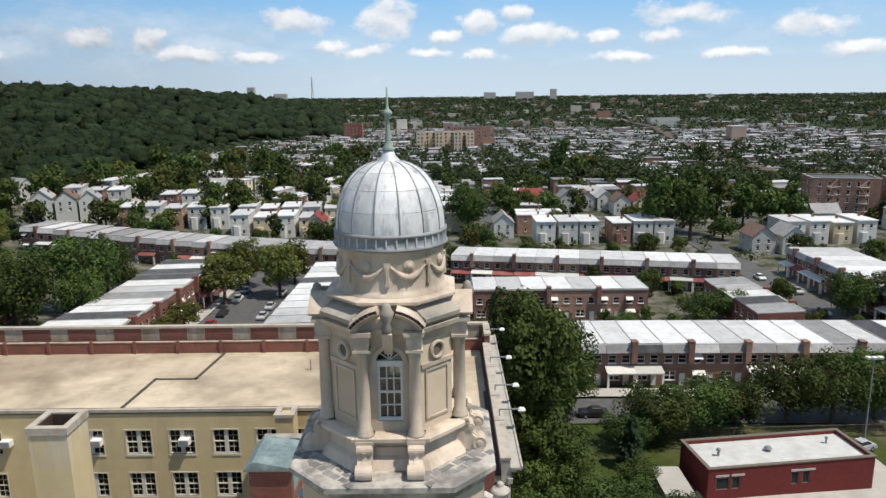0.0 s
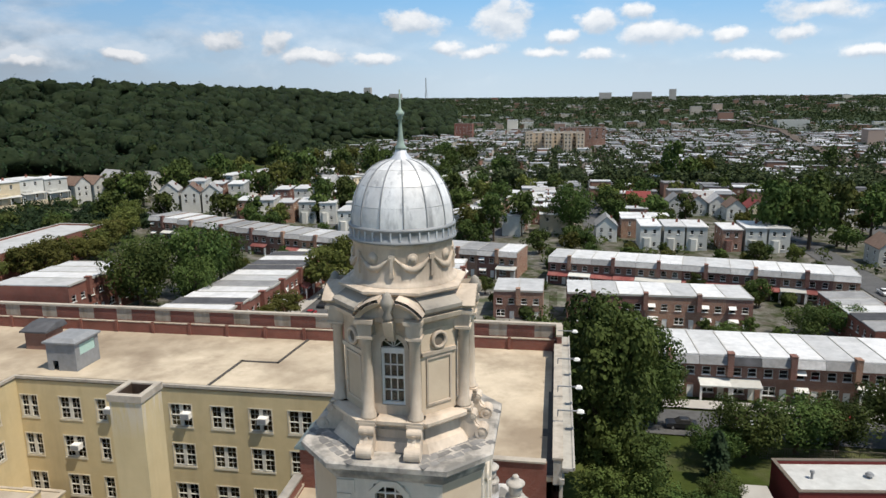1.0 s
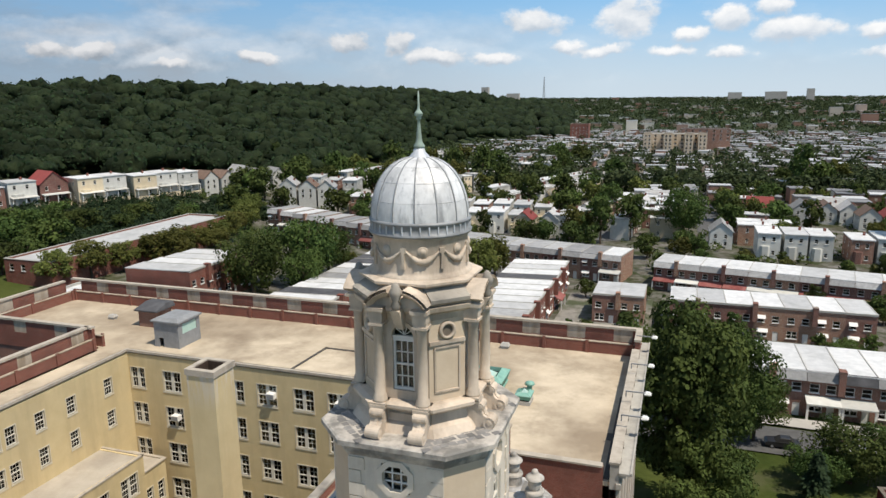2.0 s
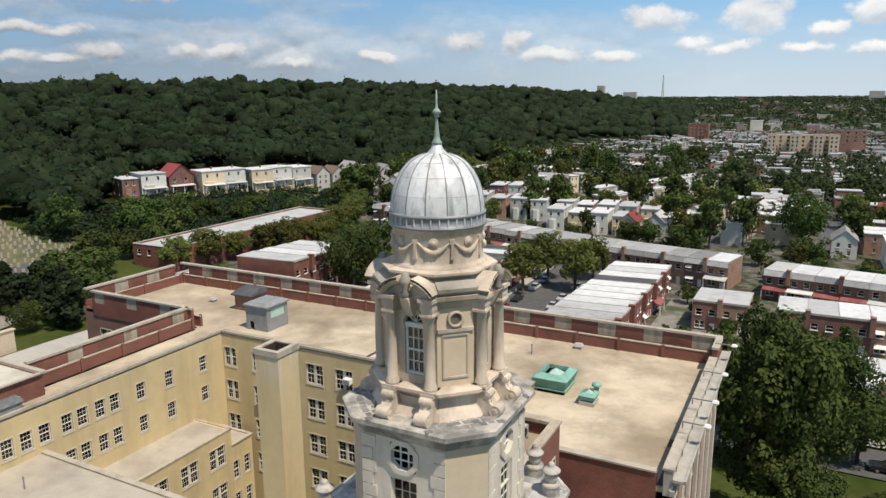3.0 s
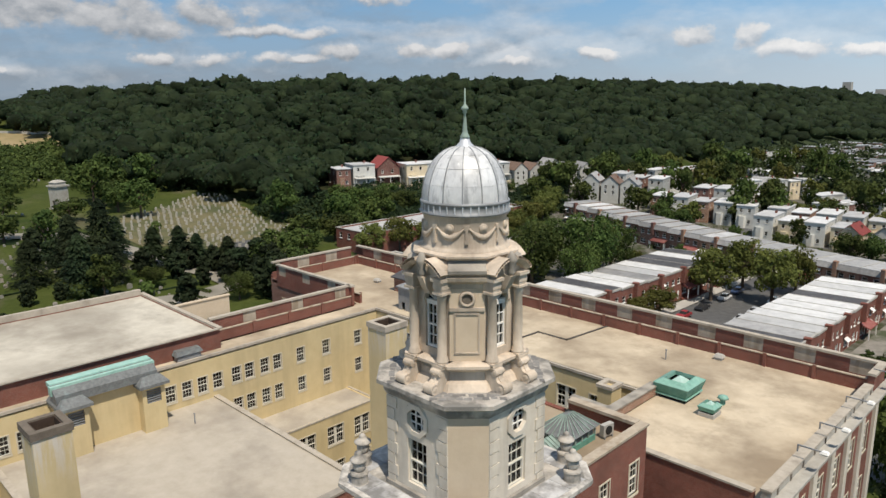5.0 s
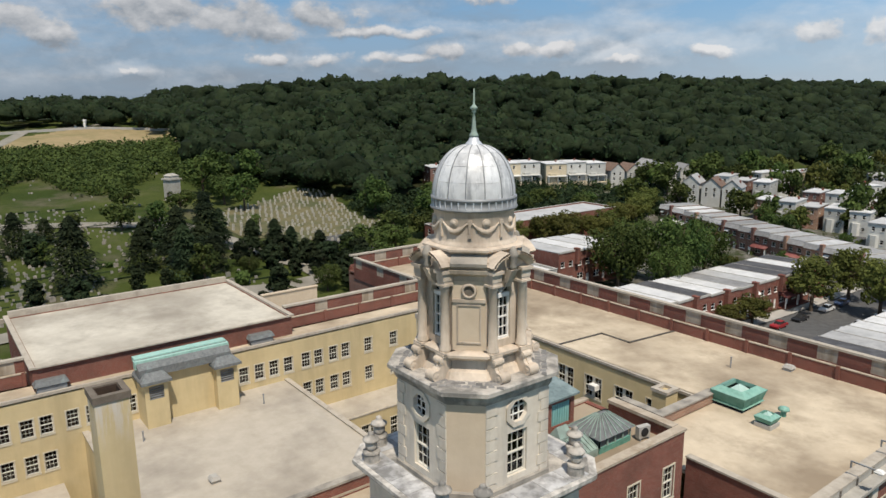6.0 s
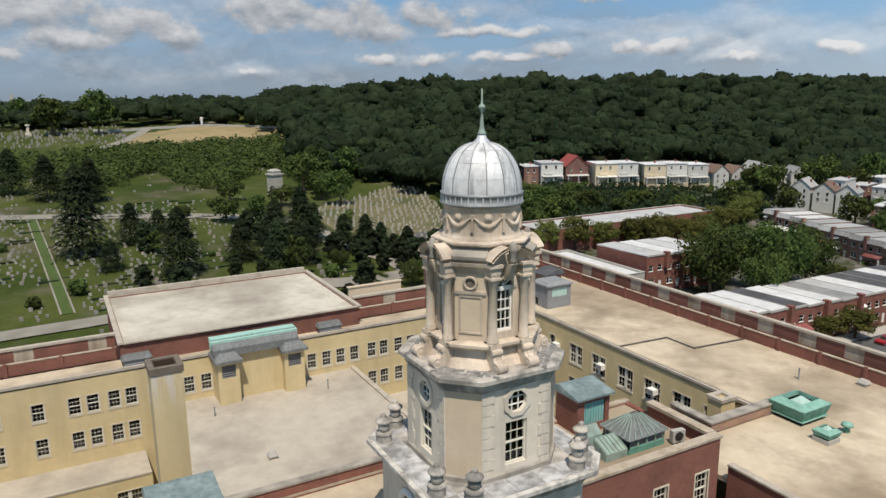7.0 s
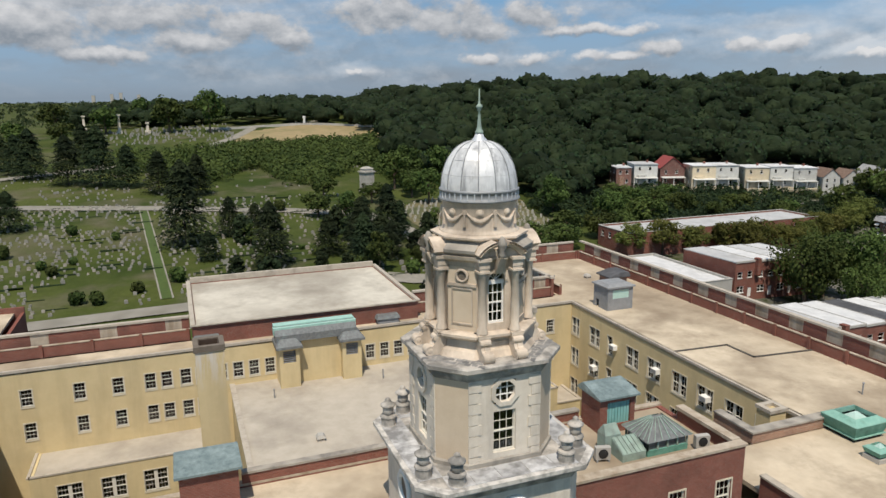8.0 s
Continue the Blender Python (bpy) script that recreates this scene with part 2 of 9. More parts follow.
EDGE = worn("grey_stone_edge", (0.36, 0.34, 0.30), (0.45, 0.425, 0.38), 1.8, (0.22, 0.205, 0.18), 0.6, 0.46, 0.72, 0.6)
LEDGE = worn("weathered_ledge", (0.40, 0.37, 0.33), (0.54, 0.50, 0.45), 2.0, (0.15, 0.145, 0.135), 1.1, 0.40, 0.60, 0.85)
LEDGE_SHEET = worn("weathered_lead", (0.42, 0.42, 0.43), (0.58, 0.575, 0.57), 2.0, (0.16, 0.155, 0.15), 1.3, 0.42, 0.62, 0.8, rough=0.6, vary=0.2)
RIM = worn("chipped_rim", (0.50, 0.47, 0.43), (0.62, 0.59, 0.55), 2.5, (0.20, 0.19, 0.175), 1.6, 0.44, 0.62, 0.8)
FLUE = worn("sooty_flue", (0.045, 0.03, 0.022), (0.075, 0.05, 0.037), 3.0)
SLATE_TEAL = worn("weathered_slate", (0.11, 0.15, 0.155), (0.21, 0.265, 0.265), 3.5, (0.32, 0.39, 0.39), 1.2, 0.5, 0.75, 0.7, rough=0.45)
SCREEN = worn("turquoise_paint", (0.17, 0.40, 0.38), (0.25, 0.48, 0.46), 1.5, (0.12, 0.24, 0.22), 0.8, 0.52, 0.8, 0.6, rough=0.6)
# for soot, dark metal and slots, and for painted shade in the oculi
DARK_BROWN = worn("dark_brown", (0.12, 0.10, 0.08), (0.18, 0.15, 0.12), 3.0)
FLAG = worn("flagstone", (0.17, 0.165, 0.16), (0.28, 0.27, 0.26), 3.0, (0.15, 0.15, 0.15), 1.2, 0.45, 0.7, 0.6, vary=0.25)
STUCCO = worn("panel_stucco", (0.52, 0.42, 0.31), (0.58, 0.48, 0.36), 1.2, (0.42, 0.34, 0.26), 0.5, 0.5, 0.8, 0.5, streak=True)
LEAD = worn("lead_sheet", (0.52, 0.54, 0.57), (0.70, 0.72, 0.75), 1.6, (0.26, 0.27, 0.29), 1.3, 0.5, 0.72, 0.7, rough=0.5, metal=0.25, streak=True, bump=0.15)
LEAD_DARK = worn("dark_lead", (0.22, 0.23, 0.24), (0.36, 0.37, 0.38), 3.0, (0.12, 0.12, 0.12), 1.5, 0.45, 0.7, 0.6, rough=0.55, metal=0.2)
VERDIGRIS = worn("verdigris", (0.085, 0.235, 0.185), (0.155, 0.335, 0.27), 2.5, (0.06, 0.14, 0.11), 1.2, 0.48, 0.7, 0.7, rough=0.7)
VERDIGRIS_DULL = worn("dull_verdigris", (0.22, 0.30, 0.26), (0.32, 0.40, 0.35), 4.0, (0.12, 0.13, 0.12), 2.0, 0.45, 0.7, 0.7, rough=0.7)
GUTTER_GREEN = worn("bright_verdigris", (0.27, 0.47, 0.41), (0.40, 0.60, 0.53), 2.0, (0.12, 0.24, 0.19), 1.5, 0.55, 0.75, 0.5, rough=0.5)
COPPER_LIGHT = worn("light_verdigris", (0.17, 0.355, 0.29), (0.27, 0.465, 0.385), 2.0, (0.12, 0.24, 0.19), 1.5, 0.5, 0.7, 0.6, rough=0.5)
PALE_GREEN = worn("pale_green_glass", (0.35, 0.52, 0.46), (0.45, 0.60, 0.54), 2.0, rough=0.4)
ROOF = stained_roof("cream_roof_coating", (0.54, 0.45, 0.332), (0.62, 0.527, 0.397), (0.215, 0.165, 0.115))
ROOF_GREY = worn("weathered_roof_coating", (0.40, 0.355, 0.29), (0.48, 0.43, 0.36), 0.8, (0.24, 0.21, 0.175), 0.16, 0.46, 0.72, 0.75, bump=0.2)
# tar of the roof joint, and the shadow strip along the east parapet
TAR_AND_SHADOW = worn("tar_and_shadow", (0.05, 0.045, 0.04), (0.09, 0.08, 0.07), 3.0)
YELLOW = worn("yellow_paint", (0.56, 0.45, 0.255), (0.62, 0.505, 0.295), 0.8, (0.33, 0.265, 0.16), 0.35, 0.46, 0.78, 0.65, streak=True, bump=0.12)
BRICK = brickwork("red_brick", (0.185, 0.062, 0.046), (0.25, 0.09, 0.066), (0.24, 0.17, 0.135), (0.07, 0.04, 0.033))
BRICK_DARK = brickwork("brown_brick", (0.22, 0.115, 0.085), (0.30, 0.15, 0.11), (0.34, 0.28, 0.23), vary=0.3)
PAINTED_RED = worn("painted_red_brick", (0.115, 0.020, 0.018), (0.15, 0.026, 0.023), 2.0, (0.10, 0.02, 0.02), 0.6, 0.5, 0.8, 0.6)
WHITE = worn("white_paint", (0.72, 0.70, 0.66), (0.80, 0.79, 0.76), 4.0, (0.55, 0.52, 0.47), 1.0, 0.55, 0.8, 0.5, bump=0.08)
SASH = worn("sash_paint", (0.60, 0.57, 0.49), (0.70, 0.67, 0.60), 4.0, (0.42, 0.38, 0.30), 1.0, 0.5, 0.8, 0.6, bump=0.08)
TRIM = worn("cream_trim", (0.56, 0.50, 0.38), (0.64, 0.58, 0.46), 3.0, (0.44, 0.38, 0.28), 1.0, 0.5, 0.8, 0.5, bump=0.08)
SLATE = worn("slate_roof", (0.11, 0.115, 0.115), (0.20, 0.21, 0.21), 3.5, (0.25, 0.32, 0.315), 1.2, 0.54, 0.78, 0.6, rough=0.55)
GREY_METAL = worn("grey_sheet_metal", (0.215, 0.22, 0.225), (0.29, 0.295, 0.30), 2.0, (0.14, 0.14, 0.14), 0.8, 0.5, 0.8, 0.5, rough=0.55)
DARK = worn("dark_void", (0.015, 0.015, 0.015), (0.03, 0.03, 0.03), 2.0)
ASPHALT = worn("asphalt", (0.07, 0.07, 0.07), (0.11, 0.11, 0.11), 0.8, (0.16, 0.155, 0.15), 0.12, 0.5, 0.8, 0.6)
CONCRETE = worn("concrete", (0.36, 0.34, 0.31), (0.46, 0.44, 0.40), 0.8, (0.24, 0.23, 0.21), 0.2, 0.5, 0.8, 0.6)
SILVER_ROOF = worn("silver_roof_coating", (0.48, 0.48, 0.48), (0.64, 0.635, 0.625), 0.7, (0.34, 0.34, 0.33), 0.22, 0.5, 0.76, 0.65, rough=0.6, vary=0.22)
GREY_ROOF = worn("grey_roof_coating", (0.24, 0.24, 0.24), (0.36, 0.355, 0.35), 0.7, (0.15, 0.15, 0.15), 0.22, 0.5, 0.76, 0.65, rough=0.7, vary=0.3)
TAR_ROOF = worn("tar_roof", (0.05, 0.05, 0.055), (0.09, 0.09, 0.095), 0.8, (0.16, 0.16, 0.17), 0.25, 0.5, 0.75, 0.6, vary=0.3)
SHINGLE = worn("grey_shingle", (0.30, 0.295, 0.29), (0.44, 0.435, 0.43), 1.4, (0.14, 0.14, 0.14), 0.5, 0.5, 0.8, 0.5, vary=0.35)
SHINGLE_RED = worn("red_shingle", (0.20, 0.045, 0.04), (0.26, 0.06, 0.055), 1.2, (0.14, 0.05, 0.045), 0.5, 0.5, 0.8, 0.5, vary=0.2)
SHINGLE_BROWN = worn("brown_shingle", (0.15, 0.10, 0.075), (0.22, 0.15, 0.115), 1.2, (0.10, 0.07, 0.055), 0.5, 0.5, 0.8, 0.5, vary=0.2)
SIDING = worn("pale_siding", (0.48, 0.475, 0.44), (0.58, 0.575, 0.54), 1.0, (0.45, 0.43, 0.38), 0.4, 0.5, 0.8, 0.5, vary=0.2)
SIDING_CREAM = worn("cream_siding", (0.55, 0.46, 0.32), (0.62, 0.53, 0.38), 1.0, (0.42, 0.36, 0.26), 0.4, 0.5, 0.8, 0.5, vary=0.2)
AWNING = worn("red_awning", (0.19, 0.05, 0.045), (0.27, 0.09, 0.08), 1.5, (0.36, 0.19, 0.165), 0.5, 0.45, 0.7, 0.6, vary=0.3)
BARK = worn("bark", (0.07, 0.05, 0.035), (0.12, 0.09, 0.065), 5.0, bump=0.5)
LEAVES = foliage("leaves", (0.036, 0.058, 0.016), (0.104, 0.134, 0.035), 0.2)
LEAVES_WARM = foliage("olive_leaves", (0.078, 0.090, 0.022), (0.165, 0.170, 0.045), 0.2)
NEEDLES = foliage("needles", (0.018, 0.030, 0.015), (0.042, 0.058, 0.025))
WOODS = foliage("woodland_leaves", (0.017, 0.033, 0.015), (0.048, 0.072, 0.030), 0.3, 0.8)
# greyer green than the near leaves: distance haze put into the colour
HAZED_LEAVES = foliage("hazed_leaves", (0.036, 0.058, 0.024), (0.088, 0.116, 0.048), 0.25)
HEADSTONE = worn("granite", (0.19, 0.185, 0.165), (0.30, 0.285, 0.25), 2.0, (0.22, 0.22, 0.20), 0.8, 0.5, 0.8, 0.5)


def limed_paint():
    """Yellow wall paint with pale lime runs below a leaking cap."""
    m = Nodes("lime_streaked_paint", 0.85, 0.0, 0.3)
    col = m.mix(m.band(m.noise(0.8, 6.0, 0.65), 0.3, 0.7), (0.56, 0.45, 0.255), (0.62, 0.505, 0.295))
    col = m.mix(m.times(m.band(m.noise(0.35, 5.0, 0.62, m.stretch(1.0, 1.0, 0.16)), 0.46, 0.78), 0.65), col, (0.33, 0.265, 0.16))
    axes = m.add("ShaderNodeSeparateXYZ")
    m.link(m.pos, axes.inputs[0])
    runs = m.times(m.band(m.noise(2.6, 5.0, 0.65, m.stretch(1.0, 1.0, 0.14)), 0.44, 0.60), m.band(axes.outputs[2], 28.8, 31.0))
    col = m.mix(m.times(runs, 0.75), col, (0.60, 0.57, 0.54))
    m.bump(m.noise(3.2, 4.0), 0.12, 0.03)
    return m.done(col)


LIMED = limed_paint()


def glass_material():
    m = Nodes("window_glass", 0.06, 0.0, 0.5)
    tr = m.add("ShaderNodeBsdfTransparent")
    tr.inputs[0].default_value = (0.55, 0.60, 0.60, 1)
    gl = m.add("ShaderNodeBsdfGlossy")
    gl.inputs["Roughness"].default_value = 0.04
    fr = m.add("ShaderNodeFresnel")
    fr.inputs["IOR"].default_value = 1.55
    ms = m.add("ShaderNodeMixShader")
    m.link(fr.outputs[0], ms.inputs[0])
    m.link(tr.outputs[0], ms.inputs[1])
    m.link(gl.outputs[0], ms.inputs[2])
    m.link(ms.outputs[0], m.t.nodes["Material Output"].inputs[0])
    return m.mat


GLASS = glass_material()


def ground_material():
    m = Nodes("ground_cover", 0.95, 0.0, 0.1)
    grass = m.mix(m.band(m.noise(0.035, 5.0), 0.35, 0.65), (0.038, 0.058, 0.012), (0.084, 0.100, 0.026))
    grass = m.mix(m.band(m.noise(0.9, 4.0), 0.3, 0.7), m.hue(grass, 0.5, 1.0, 0.75), grass)
    earth = m.mix(m.band(m.noise(0.5, 4.0), 0.3, 0.7), (0.10, 0.085, 0.06), (0.15, 0.13, 0.095))
    col = m.mix(m.times(m.band(m.noise(0.05, 6.0), 0.52, 0.66), 0.6), grass, earth)
    axes = m.add("ShaderNodeSeparateXYZ")
    m.link(m.pos, axes.inputs[0])
    x, y, z = axes.outputs
    paving = m.mix(m.band(m.noise(0.16, 5.0, 0.7), 0.42, 0.6), (0.038, 0.048, 0.018), (0.17, 0.16, 0.145))
    paving = m.mix(m.times(m.band(m.noise(0.3, 4.0), 0.5, 0.62), 0.7), paving, (0.085, 0.075, 0.058))
    col = m.mix(m.times(m.band(x, -135.0, -118.0), m.band(y, 112.0, 118.0)), col, paving)
    col = m.mix(m.times(m.band(x, -190.0, -176.0), m.band(y, 206.0, 216.0)), col, paving)
    canopy = m.mix(m.band(m.noise(0.02, 5.0, 0.7), 0.38, 0.62), (0.022, 0.036, 0.016), (0.055, 0.070, 0.034))
    col = m.mix(m.band(y, 430.0, 560.0), col, canopy)
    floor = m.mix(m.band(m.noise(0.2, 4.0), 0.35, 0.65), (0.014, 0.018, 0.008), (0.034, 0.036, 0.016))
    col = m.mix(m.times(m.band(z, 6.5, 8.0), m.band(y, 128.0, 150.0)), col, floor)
    m.bump(m.noise(1.5, 5.0), 0.5, 0.2)
    return m.done(col)


GROUND = ground_material()
TAN_FIELD = worn("dry_field", (0.26, 0.20, 0.10), (0.34, 0.26, 0.14), 0.25, (0.16, 0.15, 0.06), 0.06, 0.45, 0.7, 0.7)


# ---- mesh building ----
class Geo:
    """Vertices and faces that become one mesh."""

    def __init__(self):
        self.v, self.f = [], []

    def quad(self, a, b, c, d):
        i = len(self.v)
        self.v += [tuple(a), tuple(b), tuple(c), tuple(d)]
        self.f.append((i, i + 1, i + 2, i + 3))
        return self

    def box(self, x0, y0, z0, x1, y1, z1, m=None):
        i = len(self.v)
        pts = [(x, y, z) for z in (z0, z1) for x, y in ((x0, y0), (x1, y0), (x1, y1), (x0, y1))]
        self.v += [tuple(m @ Vector(p)) for p in pts] if m else pts
        self.f += [(i + a, i + b, i + c, i + d) for a, b, c, d in ((3, 2, 1, 0), (4, 5, 6, 7), (0, 1, 5, 4), (1, 2, 6, 5), (2, 3, 7, 6), (3, 0, 4, 7))]
        return self

    def prism(self, low, high, z0, z1, caps=True):
        """Between two polygons of as many corners, anticlockwise seen from above."""
        i, n = len(self.v), len(low)
        self.v += [(x, y, z0) for x, y in low] + [(x, y, z1) for x, y in high]
        self.f += [(i + k, i + (k + 1) % n, i + n + (k + 1) % n, i + n + k) for k in range(n)]
        if caps:
            self.f += [tuple(i + k for k in reversed(range(n))), tuple(i + n + k for k in range(n))]
        return self

    def tube(self, x0, y0, x1, y1, t, z0, z1):
        """A rectangular flue, open at both ends."""
        i = len(self.v)
        for z in (z0, z1):
            self.v += [(x0, y0, z), (x1, y0, z), (x1, y1, z), (x0, y1, z), (x0 + t, y0 + t, z), (x1 - t, y0 + t, z), (x1 - t, y1 - t, z), (x0 + t, y1 - t, z)]
        for k in range(4):
            n = (k + 1) % 4
            self.f += [(i + k, i + n, i + 8 + n, i + 8 + k), (i + 4 + n, i + 4 + k, i + 12 + k, i + 12 + n), (i + 8 + k, i + 8 + n, i + 12 + n, i + 12 + k), (i + n, i + k, i + 4 + k, i + 4 + n)]
        return self

    def stack(self, rings):
        """Polygon rings [(polygon, z), ...] joined upwards into one closed body."""
        i, n = len(self.v), len(rings[0][0])
        for poly, z in rings:
            self.v += [(x, y, z) for x, y in poly]
        for r in range(len(rings) - 1):
            a, b = i + r * n, i + (r + 1) * n
            self.f += [(a + k, a + (k + 1) % n, b + (k + 1) % n, b + k) for k in range(n)]
        top = i + (len(rings) - 1) * n
        self.f += [tuple(i + k for k in reversed(range(n))), tuple(top + k for k in range(n))]
        return self

    def lathe(self, profile, n=24, cx=0.0, cy=0.0, m=None):
        start = len(self.v)
        self.stack([([(cx + r * math.cos(2 * math.pi * k / n), cy + r * math.sin(2 * math.pi * k / n)) for k in range(n)], z) for r, z in profile])
        if m:
            self.v[start:] = [tuple(m @ Vector(p)) for p in self.v[start:]]
        return self

    def side(self, outline, x0, x1, m=None):
        """An outline in the y-z plane drawn out along x."""
        i, n = len(self.v), len(outline)
        pts = [(x0, y, z) for y, z in outline] + [(x1, y, z) for y, z in outline]
        self.v += [tuple(m @ Vector(p)) for p in pts] if m else pts
        self.f += [(i + k, i + (k + 1) % n, i + n + (k + 1) % n, i + n + k) for k in range(n)]
        self.f += [tuple(i + k for k in reversed(range(n))), tuple(i + n + k for k in range(n))]
        return self

    def wall(self, p0, p1, z0, z1, holes=(), thick=0.35):
        """An upright wall from p0 to p1, outer face to the right of the way, with holes (u0, z0, u1, z1) right through it."""
        p0, p1 = Vector((*p0, 0)), Vector((*p1, 0))
        u = (p1 - p0).normalized()
        inw = Vector((-u.y, u.x, 0)) * thick
        length = (p1 - p0).length
        us = sorted({0.0, length, *(min(max(h[k], 0), length) for h in holes for k in (0, 2))})
        zs = sorted({z0, z1, *(min(max(h[k], z0), z1) for h in holes for k in (1, 3))})

        def solid(a, b):
            return 0 <= a < len(us) - 1 and 0 <= b < len(zs) - 1 and not any(
                h[0] < (us[a] + us[a + 1]) / 2 < h[2] and h[1] < (zs[b] + zs[b + 1]) / 2 < h[3] for h in holes)

        def at(a, b, back):
            p = p0 + u * us[a] + (inw if back else Vector())
            return (p.x, p.y, zs[b])

        for a in range(len(us) - 1):
            for b in range(len(zs) - 1):
                if not solid(a, b):
                    continue
                self.quad(at(a, b, 0), at(a + 1, b, 0), at(a + 1, b + 1, 0), at(a, b + 1, 0))
                self.quad(at(a + 1, b, 1), at(a, b, 1), at(a, b + 1, 1), at(a + 1, b + 1, 1))
                if a > 0 and not solid(a - 1, b):
                    self.quad(at(a, b, 1), at(a, b, 0), at(a, b + 1, 0), at(a, b + 1, 1))
                if a < len(us) - 2 and not solid(a + 1, b):
                    self.quad(at(a + 1, b, 0), at(a + 1, b, 1), at(a + 1, b + 1, 1), at(a + 1, b + 1, 0))
                if not solid(a, b - 1):
                    self.quad(at(a, b, 0), at(a, b, 1), at(a + 1, b, 1), at(a + 1, b, 0))
                if not solid(a, b + 1):
                    self.quad(at(a, b + 1, 1), at(a, b + 1, 0), at(a + 1, b + 1, 0), at(a + 1, b + 1, 1))
        return self

    def welded(self):
        """Joins corners that coincide."""
        seen, remap, out = {}, [], []
        for p in self.v:
            k = tuple(round(c, 4) for c in p)
            if k not in seen:
                seen[k] = len(out)
                out.append(p)
            remap.append(seen[k])
        self.v, self.f = out, [tuple(remap[i] for i in f) for f in self.f]
        return self

    def mesh(self, name, material, smooth=False):
        me = bpy.data.meshes.new(name)
        me.from_pydata(self.v, [], self.f)
        me.materials.append(material)
        if smooth:
            me.polygons.foreach_set("use_smooth", [True] * len(me.polygons))
        me.update()
        return me


def part(name, geo, material=None, parent=None, label="", m=None, smooth=False):
    """One mesh object under a thing or part. geo: a Geo or ready mesh data."""
    data = geo.mesh(name, material, smooth) if isinstance(geo, Geo) else geo
    ob = new(name, data)
    if parent:
        ob.parent = parent
    if m is not None:
        ob.matrix_basis = m
    if label:
        ob["label"] = label
    return ob


def thing(name, label, category, group="", kind="", m=None):
    ob = new(name)
    ob.empty_display_size = 0.2
    if m is not None:
        ob.matrix_basis = m
    return tagged(ob, label, category, group, kind)


def solo(name, geo, material, label, category, group="", kind="", m=None, smooth=False):
    return tagged(part(name, geo, material, None, "", m, smooth), label, category, group, kind)


WINDOWS = {}


def window_meshes(w, h, cols, rows, sashes, surround):
    """Local x along the wall, y into the wall, origin at the lower left outer corner."""
    key = (w, h, cols, rows, sashes, surround)
    if key not in WINDOWS:
        g = Geo()
        fw, y0, y1 = 0.055, 0.08, 0.20
        s0 = Geo()
        if surround:
            g, s0 = s0, g
            g.box(-0.10, -0.05, -0.16, w + 0.10, 0.10, -0.0)
            g.box(-0.08, -0.03, h, w + 0.08, 0.02, h + 0.1)
            for x in (-0.08, w):
                g.box(x, -0.03, 0, x + 0.08, 0.02, h)
            g, s0 = s0, g
        mull = 0.30 if sashes > 1 else fw
        sw = (w - 2 * fw - mull * (sashes - 1)) / sashes
        spans = [(fw + s * (sw + mull), fw + s * (sw + mull) + sw) for s in range(sashes)]
        g = Geo().wall((0, y0), (w, y0), 0, h, [(x0, za, x1, zb) for x0, x1 in spans for za, zb in ((fw, h / 2 - 0.03), (h / 2 + 0.03, h - fw))], y1 - y0).welded()
        cells = []
        for x0, x1 in spans:
            dx, dz = (x1 - x0) / cols, (h - 2 * fw) / rows
            cells += [(x0 + dx * c + 0.010, fw + dz * q + 0.010, x0 + dx * (c + 1) - 0.010, fw + dz * (q + 1) - 0.010) for c in range(cols) for q in range(rows)]
        bars = Geo().wall((0.01, y0 + 0.045), (w - 0.01, y0 + 0.045), 0.01, h - 0.01, [(c[0] - 0.01, c[1], c[2] - 0.01, c[3]) for c in cells], 0.035).welded()
        pane = Geo().box(fw, 0.165, fw, w - fw, 0.175, h - fw)
        WINDOWS[key] = (g.mesh("window", SASH), pane.mesh("pane", GLASS), s0.mesh("surround", TRIM) if surround else None, bars.mesh("glazing_lattice", SASH))
    return WINDOWS[key]


def plain_window(w, h, sashes):
    """A far window: white frame and dark pane in one mesh."""
    key = (w, h, sashes, "plain")
    if key not in WINDOWS:
        g = Geo().tube(0, 0, w, h, 0.07, 0.05, 0.14).box(0.07, h / 2 - 0.035, 0.06, w - 0.07, h / 2 + 0.035, 0.14)
        if sashes > 1:
            g.box(w / 2 - 0.06, 0.07, 0.05, w / 2 + 0.06, h - 0.07, 0.14)
        g.box(-0.08, -0.1, -0.14, w + 0.08, 0.0, 0.1)
        frames = len(g.f)
        g.box(0.07, 0.07, 0.11, w - 0.07, h - 0.07, 0.12)
        g.v = [(x, z, y) for x, y, z in g.v]
        g.f = [tuple(reversed(f)) for f in g.f]
        me = g.mesh("window", WHITE)
        me.materials.append(GLASS)
        me.polygons.foreach_set("material_index", [0] * frames + [1] * (len(g.f) - frames))
        WINDOWS[key] = me
    return WINDOWS[key]


